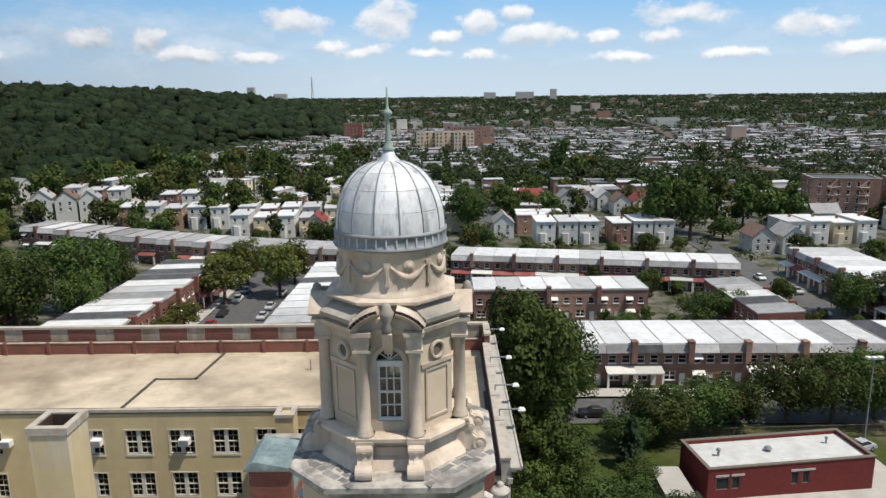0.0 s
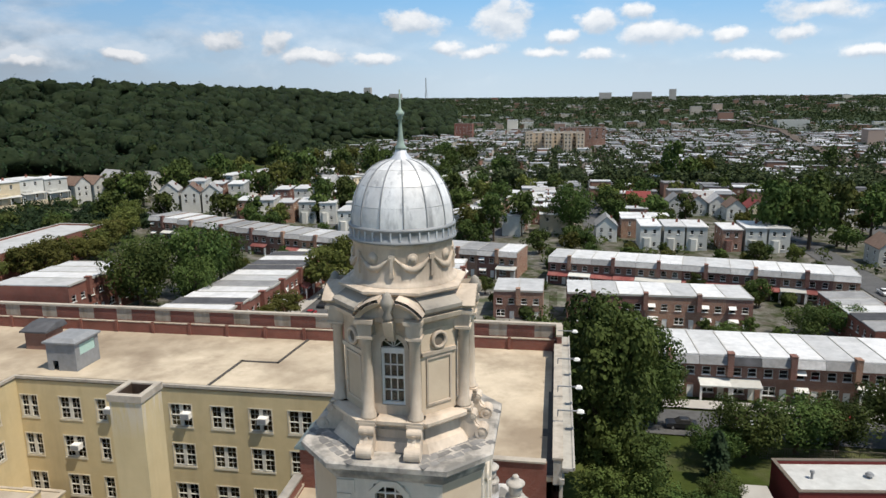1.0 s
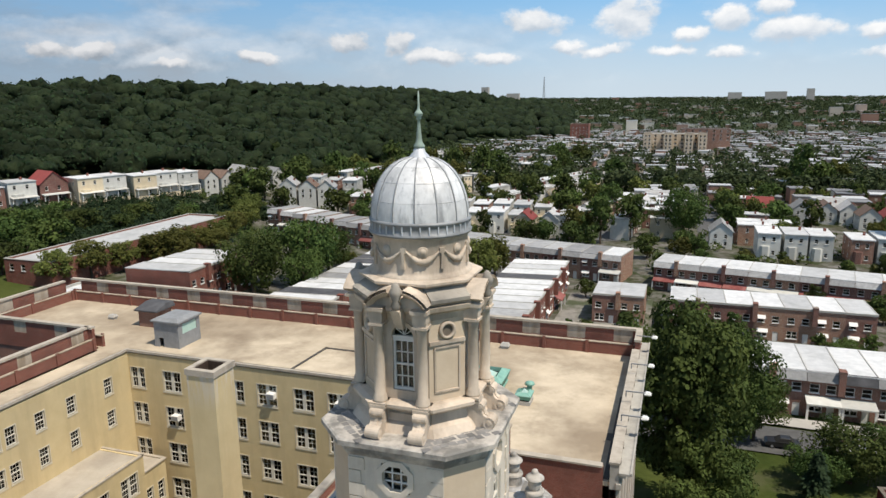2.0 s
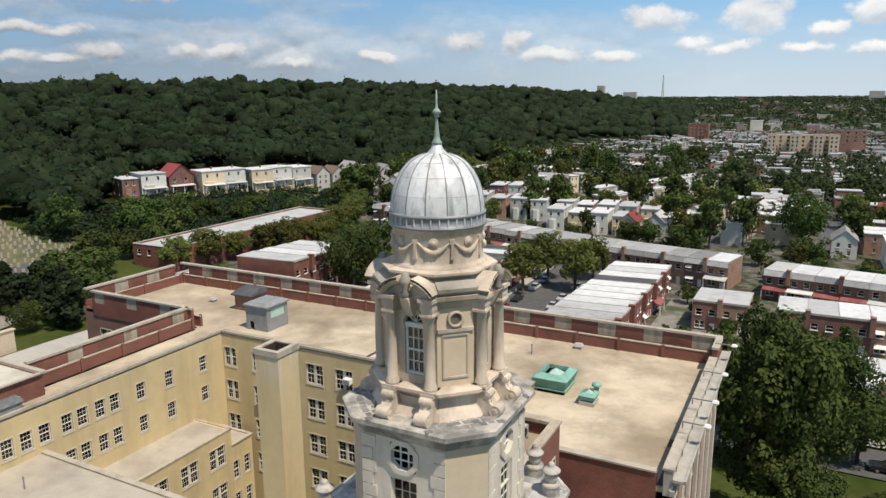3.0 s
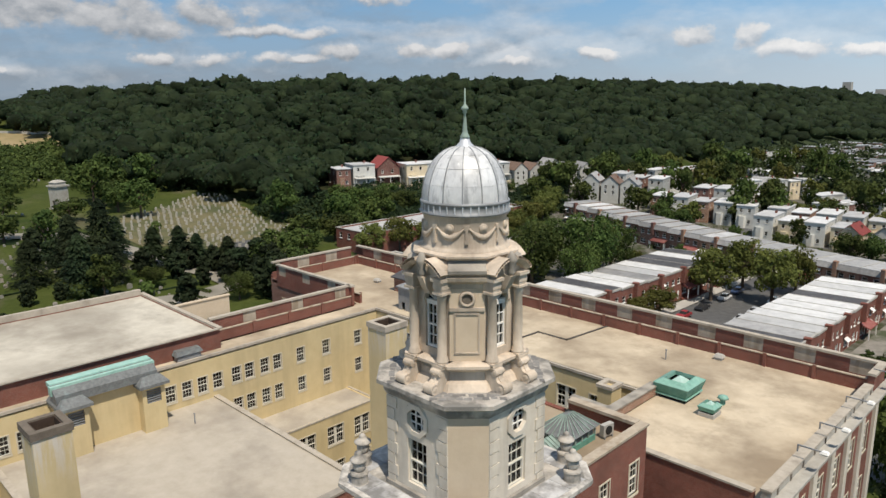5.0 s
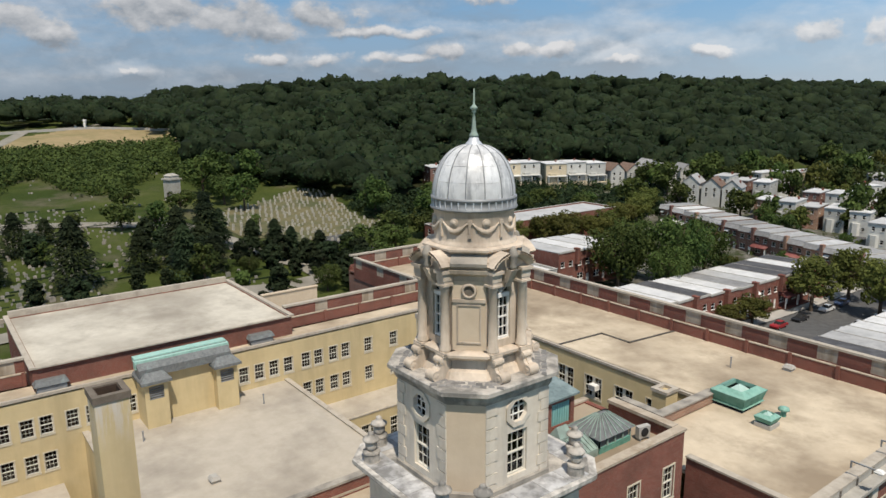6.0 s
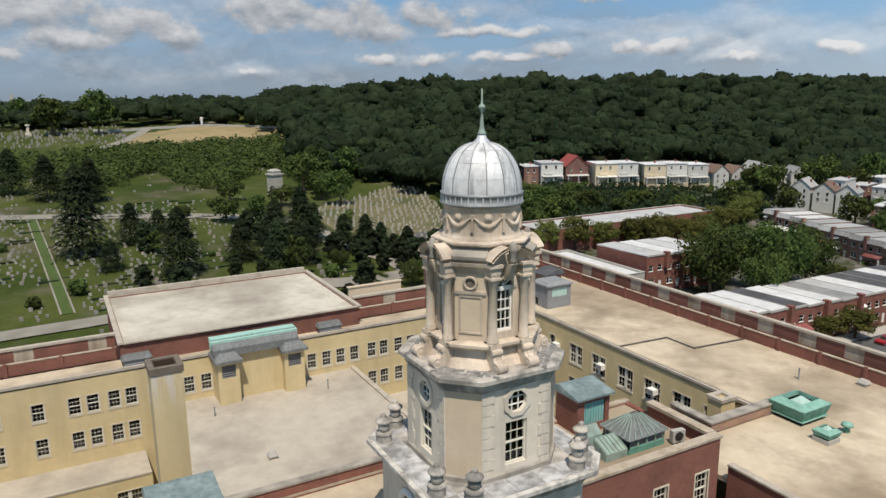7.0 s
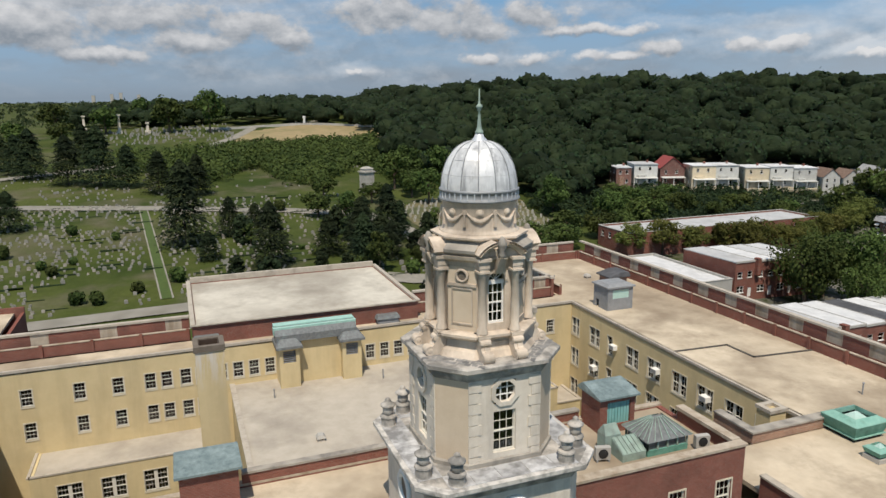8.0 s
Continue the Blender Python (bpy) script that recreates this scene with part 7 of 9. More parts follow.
# ---- streets ----
def ribbon(name, pts, width, material, label, category, lift=0.12):
    g = Geo()
    dense = []
    for (x0, y0), (x1, y1) in zip(pts, pts[1:]):
        n = max(1, int(math.hypot(x1 - x0, y1 - y0) / 6))
        dense += [(x0 + (x1 - x0) * k / n, y0 + (y1 - y0) * k / n) for k in range(n)]
    dense.append(pts[-1])
    for k, (x, y) in enumerate(dense):
        a, b = dense[max(0, k - 1)], dense[min(len(dense) - 1, k + 1)]
        d = Vector((b[0] - a[0], b[1] - a[1], 0)).normalized()
        n = Vector((-d.y, d.x, 0)) * width / 2
        for s in (-1, 1):
            px, py = x + n.x * s, y + n.y * s
            g.v.append((px, py, terrain(px, py) + lift))
    for k in range(len(dense) - 1):
        g.f.append((2 * k, 2 * k + 1, 2 * k + 3, 2 * k + 2))
    return solo(name, g, material, label, category, kind="structure")


for k in range(-9, 20):
    x = 18 + k * 34.0
    ribbon("road", [(x, 246 if k > -6 else 290), (x, 700)], 8.0, ASPHALT, "grey asphalt side street", "road", 0.15)
ribbon("road", [(-45.5, 112), (-45.5, 196)], 16.0, ASPHALT, "grey asphalt street with parked cars", "road", 0.2)
ribbon("road", [(-160, 98), (-80, 99), (0, 98), (140, 98)], 9.0, ASPHALT, "grey asphalt street along the terraces", "road", 0.2)
ribbon("road", [(-150, 231), (80, 188)], 0.5, ASPHALT, "narrow service lane", "road", 0.1)
ribbon("road", [(84, 100), (86, 245)], 9.0, ASPHALT, "grey asphalt side street", "road", 0.2)
ribbon("pavement", [(-35.8, 112), (-35.8, 190)], 3.0, CONCRETE, "pale concrete pavement", "pavement", 0.35)
ribbon("pavement", [(-55, 112), (-55, 190)], 3.0, CONCRETE, "pale concrete pavement", "pavement", 0.35)
ribbon("pavement", [(-10, 104.8), (84, 104.8)], 3.4, CONCRETE, "pale concrete pavement", "pavement", 0.35)
MOWN = worn("mown_grass", (0.05, 0.08, 0.018), (0.072, 0.108, 0.026), 1.2, (0.05, 0.07, 0.018), 0.2, 0.45, 0.7, 0.6)
PATHWAY = worn("worn_path", (0.22, 0.205, 0.175), (0.30, 0.28, 0.24), 0.6, (0.14, 0.13, 0.10), 0.15, 0.45, 0.7, 0.7)
# cemetery roads
ribbon("cemetery_road", [(-239, -48), (-239, -39), (-224, -1), (-208, 41), (-192, 66), (-168, 71), (-157, 71), (-146, 74.5), (-135, 78), (-124, 77), (-122, 66), (-124, 58), (-128, 52)], 6.5, PATHWAY, "pale winding cemetery road", "road", 0.3)
ribbon("cemetery_road", [(-121, -60), (-122, 7), (-126, 53)], 5.0, PATHWAY, "pale cemetery road", "road", 0.3)
ribbon("cemetery_path", [(-224, -3.2), (-129, 3.8)], 0.35, PATHWAY, "narrow gravel edge of a grass walk", "path", 0.16)
ribbon("cemetery_path", [(-224, -0.8), (-129, 6.2)], 0.35, PATHWAY, "narrow gravel edge of a grass walk", "path", 0.16)
ribbon("grass_walk", [(-224, -2), (-129, 5)], 2.1, MOWN, "bright mown grass walk between the graves", "path", 0.15)
ribbon("cemetery_road", [(-300, -60), (-330, 0), (-410, 42), (-460, 60), (-470, 110)], 7.0, PATHWAY, "pale road climbing the cemetery hill", "road", 0.4)

# ---- planting near the building ----
for kind, x, y, s, rz, tall in (("near", 8.5, 72.5, 1.0, 0.3, 1.32), ("near", 10.5, 68, 0.72, 1.3, 0.92), ("near_wide", 8.8, 60, 0.72, 5.2, 1.15), ("near_wide", 10.5, 51, 0.72, 0.9, 1.05), ("near_wide", 11, 41, 0.75, 2.9, 1.0), ("near", 13.0, 87, 0.9, 2.1, 1.1), ("near_wide", -3, 80, 1.0, 3.0, 1.6), ("near_wide", 1, 92, 1.0, 1.0, 1.6), ("near_wide", 8, 108, 0.9, 1.0, 1.0), ("near_wide", 5.5, 118, 0.7, 4.0, 1.0), ("near", 7.5, 100, 0.8, 4.0, 0.9), ("near", 18.0, 97, 0.62, 1.0, 0.85),
                                ("near_wide", 28, 88.5, 0.85, 0, 0.85), ("near_wide", 35, 90.5, 0.9, 1, 0.8), ("near_wide", 40.5, 92, 0.8, 2, 0.85), ("near_wide", 49, 94.5, 0.9, 3, 0.95),
                                ("near_wide", 55, 93.5, 0.95, 4, 1.0), ("near_wide", 62, 95, 1.0, 5, 0.95), ("near_wide", 70, 95.5, 0.95, 6, 1.0), ("near_wide", 78, 95, 1.0, 1.5, 1.0),
                                ("near_wide", 14, 68, 0.75, 2.2, 0.75), ("near_wide", 9.5, 66.5, 0.6, 3.2, 0.8), ("near_wide", 19.5, 67.5, 0.7, 5.1, 0.7), ("near_wide", 24, 66, 0.6, 1.1, 0.7), ("near_wide", 22.5, 76, 0.45, 1.1, 0.7), ("spruce", 23, 81, 0.6, 0, 0.95), ("near_wide", 24, 86, 0.6, 0.7, 0.8),
                                ("near_wide", -80, 150, 1.35, 0.5, 1.2), ("near_wide", -85, 134, 1.25, 1.9, 1.2), ("near_wide", -90, 145, 1.2, 3.3, 1.15), ("near_wide", -81, 163, 1.1, 4.4, 1.2), ("near_wide", -76, 141, 1.0, 2.4, 1.15),
                                ("olive", -52.4, 161, 1.35, 0, 0.95), ("olive", -41, 168, 1.25, 1, 1.1), ("olive", -51, 176, 1.2, 2, 1.1), ("olive", -40, 181, 1.1, 3, 1.1), ("olive", -54.5, 140, 1.0, 4, 0.65), ("olive", -57, 133, 0.9, 5, 0.6),
                                ("near_wide", -45, 204, 0.7, 1, 0.9), ("near_wide", -78, 205, 0.7, 2, 0.8), ("near_wide", -60, 196, 0.75, 3, 0.9),
                                ("near_wide", 8.6, 254, 1.35, 0, 1.25), ("near_wide", 2, 262, 0.9, 1, 1.1), ("near_wide", 54, 146, 0.8, 1, 0.75), ("near_wide", 61, 146, 0.85, 2, 0.75), ("near_wide", 67, 150, 0.7, 3, 0.8), ("near_wide", 38, 141, 0.55, 4, 0.55),
                                ("near_wide", 88, 148, 0.95, 5, 0.95), ("near_wide", 95, 149, 1.0, 0.4, 0.95), ("near_wide", -1.0, 172, 0.5, 0.2, 0.7), ("olive", 42, 168, 0.6, 0.2, 0.6)):
    plant(kind, x, y, s, rz, tall)
for k, (x, y, s, tall) in enumerate([(74, 241, 1.5, 1.3), (84, 238, 1.5, 1.35), (95, 245, 1.5, 1.3), (89, 252, 1.5, 1.4), (80, 250, 1.4, 1.3), (120, 258, 1.4, 1.1), (131, 264, 1.4, 1.1), (112, 262, 1.3, 1.1), (125, 250, 1.2, 1.0),
                                     (40, 282, 1.1, 1), (52, 276, 1.2, 1), (25, 271, 1.0, 1), (-58, 318, 1.2, 1.1), (-70, 330, 1.2, 1.1), (-61, 408, 1.3, 1), (-88, 268, 1.3, 1.15), (-80, 275, 1.2, 1.1), (-100, 390, 1.3, 1.1),
                                     (-135, 300, 1.3, 1.2), (-148, 292, 1.2, 1.1), (-163, 262, 1.3, 1), (-122, 250, 1.1, 1), (-108, 246, 1.0, 1.0), (-138, 235, 1.0, 1), (-150, 222, 1.1, 1), (-36, 232, 0.9, 1), (-20, 225, 0.8, 1), (60, 208, 0.8, 0.9), (-95, 232, 0.8, 0.9),
                                     (-178, 268, 1.2, 1.1), (-120, 330, 1.3, 1.1), (-160, 330, 1.3, 1.1), (-90, 300, 1.2, 1.1), (-40, 290, 1.1, 1.1), (-110, 290, 1.1, 1.1), (105, 205, 0.8, 0.9), (118, 190, 0.9, 0.9)]):
    plant(("mid_a", "mid_b", "mid_c", "mid_a")[k % 4], x, y, s, k * 1.3, tall)
for k, (x, y) in enumerate([(-128, 120), (-127, 129), (-125.5, 138), (-124, 147), (-123, 156), (-124, 165), (-123, 174), (-127, 184), (-131, 194), (-134, 204), (-120, 150), (-119, 168), (-139, 212), (-143, 222)]):
    plant("olive", x, y, 1.05 + 0.12 * math.sin(k * 2.1), k * 0.9, 0.85)
for k, (x, y, s) in enumerate([(-145, 110, 1.0), (-147, 122, 1.0), (-150, 132, 0.9), (-166, 167, 0.9), (-159, 175, 0.8), (-176, 163, 1.0), (-186, 176, 0.8), (-152, 196, 0.9), (-137, 97, 1.0), (-170, 150, 1.1), (-175, 172, 0.8), (-160, 150, 1.0), (-154, 142, 1.1), (-168, 140, 1.2), (-180, 152, 1.2), (-165, 186, 0.8), (-170, 196, 0.8), (-158, 204, 0.8), (-129, 88, 0.8), (-122, 92, 0.9), (-138, 106, 0.9), (-114, 89, 0.7)]):
    plant("mid_b" if k % 3 else "mid_a", x, y, s, k * 1.1, 0.8)

# ---- cemetery ----
for kind, x, y, s, rz, tall in (("broad_pine", -138, 50, 0.8, 0.4, 1.0), ("broad_pine", -153, 53, 0.85, 1.4, 1.0), ("conifer", -159, 62, 0.85, 2.0, 1.0), ("spruce", -163, 67, 1.1, 0.7, 0.8), ("spruce", -149, 70, 1.15, 1.9, 0.72), ("spruce", -146, 75, 1.2, 2.8, 0.7), ("spruce", -143, 78, 1.0, 3.4, 0.7),
                                ("spruce", -133.5, 81, 1.15, 4.1, 0.65), ("spruce", -137, 87, 0.8, 5.0, 0.5), ("near_wide", -134, 63, 0.45, 1.2, 1.0), ("near_wide", -115, 73, 0.55, 2.2, 1.05), ("broad_pine", -169, 58, 0.75, 3.2, 0.9), ("mid_a", -206, 91, 1.1, 0.2, 1.0), ("mid_b", -219, 89, 1.0, 1.2, 1.0), ("mid_a", -177, 124, 1.1, 2.2, 1.1), ("yew", -112, 79, 1.25, 0.5, 0.9), ("yew", -117, 83, 1.1, 1.5, 0.9), ("near_wide", -110, 87, 0.8, 2.5, 0.9), ("yew", -121, 86, 1.0, 3.5, 0.8)):
    plant(kind, x, y, s, rz, tall)
for k, (x, y, s, tall) in enumerate([(-172, 10, 1.15, 1.05), (-146, 29, 1.0, 0.95), (-180, 22, 0.75, 0.9), (-151, 44, 0.72, 0.75), (-148, 53, 0.7, 0.95), (-142, 58, 0.65, 0.9), (-274, -18, 1.3, 0.95), (-282, -30, 1.3, 0.9), (-268, -8, 1.1, 0.9),
                                     (-317, -53, 1.1, 0.8), (-252, 3, 1.1, 0.85), (-206, -37, 0.9, 0.8), (-156, 15, 0.55, 0.7), (-245, 16, 1.0, 0.9), (-190, 30, 0.6, 0.7), (-300, -45, 1.2, 0.9), (-215, -48, 0.9, 0.9), (-330, -62, 1.2, 0.9), (-340, -30, 1.1, 0.9)]):
    plant("conifer" if k % 3 == 0 else "broad_pine", x, y, s, k * 0.8, tall)
for k, (x, y, s) in enumerate([(-144, 65, 0.75), (-142, 75, 0.8), (-137, 79, 0.75), (-130, 81, 0.8), (-123, 82, 0.75), (-137, 70, 0.7), (-134, 75, 0.6), (-127, 77, 0.7), (-119, 80, 0.7), (-150, 58, 0.8), (-157, 60, 0.9), (-163, 52, 0.8)]):
    plant("yew", x, y, s * 1.1, k * 1.7, 0.9)
for k, (x, y, s) in enumerate([(-155, -20, 0.9), (-161, -23, 0.8), (-132, -12, 1.0), (-131, -8.5, 1.0), (-135, -1, 0.9), (-163, -16, 0.7), (-175, -33, 1.2), (-140, 7, 1.2), (-207, 40, 1.3), (-136, 49, 1.2), (-195, -20, 1.0), (-128, 59, 1.2), (-150, -32, 1.0), (-185, -8, 0.8)]):
    plant("bush", x, y, s, k * 1.9, 1.1)
for k, (x, y, s, tall) in enumerate([(-237, 88, 1.3, 1.0), (-228, 92, 1.1, 0.9), (-246, 96, 1.4, 1.0), (-195, 50, 0.9, 0.9), (-181, 56, 0.9, 1.0), (-212, 72, 0.9, 0.8), (-252, 112, 1.3, 1.0), (-464, 8, 2.0, 1.15), (-450, 32, 1.8, 1.3), (-478, -30, 1.9, 0.9), (-490, -60, 1.9, 0.9), (-430, -50, 1.6, 0.8), (-410, -70, 1.6, 0.8), (-520, 30, 1.8, 0.9), (-530, -10, 1.9, 0.9), (-226, 58, 0.9, 0.8)]):
    plant(("mid_a", "mid_b")[k % 2], x, y, s, k * 1.3, tall)


def inside(poly, x, y):
    hit = False
    for (x0, y0), (x1, y1) in zip(poly, poly[1:] + poly[:1]):
        if (y0 > y) != (y1 > y) and x < (x1 - x0) * (y - y0) / (y1 - y0) + x0:
            hit = not hit
    return hit


def patch(name, poly, material, label, step=4.0, lift=0.2):
    """A cover laid on the ground inside an outline."""
    g = Geo()
    xs, ys = [p[0] for p in poly], [p[1] for p in poly]
    n, m = int((max(xs) - min(xs)) / step), int((max(ys) - min(ys)) / step)
    for i in range(n):
        for j in range(m):
            x, y = min(xs) + i * step, min(ys) + j * step
            if inside(poly, x + step / 2, y + step / 2):
                g.quad(*[(a, b, terrain(a, b) + lift) for a, b in ((x, y), (x + step, y), (x + step, y + step), (x, y + step))])
    solo(name, g, material, label, "ground", kind="structure")


def headstone(g, rng, x, y, w, h, t, rz):
    z = terrain(x, y)
    m = Matrix.Translation((x, y, z)) @ Matrix.Rotation(rz, 4, "Z") @ Matrix.Rotation(rng.uniform(-0.05, 0.05), 4, "X")
    i = len(g.v)
    prof = [(-w / 2, -0.3), (w / 2, -0.3), (w / 2, h * 0.86), (w * 0.25, h), (-w * 0.25, h), (-w / 2, h * 0.86)]
    g.v += [tuple(m @ Vector((a, -t / 2, b))) for a, b in prof] + [tuple(m @ Vector((a, t / 2, b))) for a, b in prof]
    g.f += [tuple(range(i, i + 6)), tuple(reversed(range(i + 6, i + 12)))] + [(i + k, i + (k + 1) % 6, i + 6 + (k + 1) % 6, i + 6 + k) for k in range(6)]


PALE_GRAVE = worn("pale_gravestone", (0.30, 0.28, 0.235), (0.45, 0.425, 0.365), 2.0, (0.30, 0.29, 0.26), 0.8, 0.5, 0.8, 0.5)
GRAVE_EARTH = worn("grave_earth", (0.10, 0.095, 0.045), (0.17, 0.145, 0.075), 0.3, (0.06, 0.075, 0.03), 0.09, 0.45, 0.62, 0.8)


def graves():
    rng = random.Random(41)
    field = [(-204, 80), (-212, 93), (-222, 107), (-236, 124), (-230, 134), (-178, 118), (-168, 123), (-138, 102), (-154, 94), (-161, 84), (-172, 76), (-188, 76)]
    patch("grave_field", field, GRAVE_EARTH, "dry grass and gravel under rows of graves", 3.0, 0.15)
    g = Geo()
    d = Vector((-0.72, 0.69))
    e = Vector((-0.69, -0.72))
    for i in range(-14, 15):
        for j in range(-36, 37):
            p = Vector((-195, 106)) + d * (i * 5.2) + e * (j * 2.05)
            if inside(field, p.x, p.y) and j % 17 and rng.random() < 0.95:
                headstone(g, rng, p.x + rng.uniform(-.3, .3), p.y + rng.uniform(-.3, .3), rng.uniform(0.5, 0.8), rng.uniform(0.9, 1.6), 0.3, math.radians(46) + rng.uniform(-0.12, 0.12))
                if rng.random() < 0.16:
                    headstone(g, rng, p.x + d.x * 2.2 + rng.uniform(-.4, .4), p.y + d.y * 2.2 + rng.uniform(-.4, .4), rng.uniform(0.4, 0.7), rng.uniform(0.6, 1.0), 0.3, math.radians(46) + rng.uniform(-0.12, 0.12))
    solo("grave_rows", g, PALE_GRAVE, "close rows of pale upright headstones", "headstones", kind="stuff")
    g, b, rows = Geo(), Geo(), Geo()
    for i in range(46):
        x = -127.0 - 2.35 * i
        y, walk_y = -62.0, (x + 224) * 7 / 95 - 2
        while y < 62:
            y += rng.uniform(1.1, 3.4) * (1.0 if i % 2 else 1.7)
            if abs(y - walk_y) < 2.6 or (y > 34 and rng.random() < 0.5) or noise.noise((x / 22, y / 22, 2.0)) < -0.22 or inside(field, x, y):
                continue
            s = rng.uniform(0.45, 1.0) * (1.35 if rng.random() < 0.12 else 1.0)
            headstone(g if rng.random() < 0.66 else b, rng, x + rng.uniform(-0.25, 0.25), y, 0.85 * s, 0.85 * s, 0.3, math.pi / 2 + rng.uniform(-0.15, 0.15))
            if rng.random() < 0.10:
                z, length = terrain(x, y), rng.uniform(2.0, 7.0)
                rows.box(x - 1.35, y, z - 0.3, x - 1.05, y + length, z + rng.uniform(0.25, 0.6))
    solo("grave_hedges", rows, NEEDLES, "low dark hedges and kerbs along the grave rows", "hedges", kind="stuff")
    for k in range(5600):
        r, az = 112 + 240 * rng.random() ** 1.2, rng.uniform(70, 121)
        x, y = 12 - r * math.sin(math.radians(az)), 3 + r * math.cos(math.radians(az))
        x = round(x / 5.6) * 5.6 + rng.uniform(-0.35, 0.35) + (1.5 if rng.random() < 0.25 else 0.0)
        if inside(field, x, y) or (r > 210 and az < 88 and rng.random() < 0.93) or rng.random() < 0.25 or noise.noise((x / 30, y / 30, 2.0)) < -0.12:
            continue
        if abs(y - (x + 224) * 7 / 95 + 2) < 2.5 or -240 < x < -117:
            continue
        s = rng.uniform(0.5, 1.15)
        headstone(g if rng.random() < 0.75 else b, rng, x, y, 0.8 * s, 0.78 * s, 0.3, math.pi / 2 + rng.uniform(-0.15, 0.15))
    for k in range(260):
        x, y = rng.uniform(-500, -405), rng.uniform(-40, 46)
        s = rng.uniform(0.8, 1.7)
        headstone(g, rng, x, y, 0.7 * s, 1.1 * s, 0.35, math.pi / 2 + rng.uniform(-0.2, 0.2))
    solo("headstones", g, HEADSTONE, "scattered pale granite headstones on the grass", "headstones", kind="stuff")
    solo("dark_headstones", b, STONE_DARK, "scattered weathered grey headstones on the grass", "headstones", kind="stuff")


graves()
patch("hill_field", [(-408, 44), (-436, 50), (-458, 88), (-426, 118), (-388, 133), (-366, 130), (-364, 102), (-396, 40)], TAN_FIELD, "dry tan field on the hilltop", 4.0, 0.3)


def thicket(name, seed, count, keep, radii, az_span, big, small, material, label, n=46, fine=1.0):
    """Low shrubs scattered where keep(r, az, x, y) holds, as one mass of leaf sprays."""
    rng = np.random.default_rng(seed)
    verts = []
    for k in range(count):
        r, az = rng.uniform(*radii), rng.uniform(*az_span)
        x, y = 12 - r * math.sin(math.radians(az)), 3 + r * math.cos(math.radians(az))
        if not keep(r, az, x, y):
            continue
        rad = rng.uniform(*small) if rng.random() < 0.7 else rng.uniform(*big)
        d = rng.normal(0, 1, (n, 3)) + np.array([0.2, -0.1, 0.6])
        d /= np.linalg.norm(d, axis=1)[:, None]
        p = np.array([x, y, terrain(x, y) + rad * 0.25]) + d * rad * rng.uniform(0.7, 1.05, (n, 1)) * np.array([1, 1, 0.8])
        verts.append(sprays(rng, p, d, rad * fine * rng.uniform(0.16, 0.30, (n, 1)), 0.4))
    quads_object(name, np.concatenate(verts), material, label, "shrubs")


thicket("shrub_slope", 51, 1500, lambda r, az, x, y: 290 + 25 * math.sin(az * 0.7) < r < np.interp(az, [69, 74, 84, 93], [398, 386, 384, 370]), (272, 398), (69, 93), (4, 6), (1.6, 4.2), LEAVES, "dense green shrubs covering the slope", 95, 0.55)
FIELD_EDGE = [(-204, 78), (-240, 124), (-231, 137), (-180, 121), (-168, 126), (-134, 104), (-134, 70), (-190, 72)]


def foot_of_hill(r, az, x, y):
    back = np.interp(az, [34, 40, 45, 49, 53, 55, 57, 59, 62, 66], [335, 322, 300, 292, 280, 262, 250, 255, 288, 290])
    front = np.interp(az, [34, 40, 45, 50, 55, 60, 63, 66], [262, 240, 225, 214, 212, 196, 282, 286])
    return front < r < back and not inside(FIELD_EDGE, x, y) and not (-143 < x < -125 and 116 < y < 186)


thicket("hillside_scrub", 52, 1500, foot_of_hill, (196, 336), (34, 66), (3.0, 4.6), (1.5, 3.2), WOODS, "dark scrub and saplings at the foot of the wooded hill", 100, 0.65)
thicket("bright_scrub", 53, 330, foot_of_hill, (196, 336), (36, 64), (2.4, 3.4), (1.2, 2.4), LEAVES, "brighter green bushes at the foot of the wooded hill", 80)


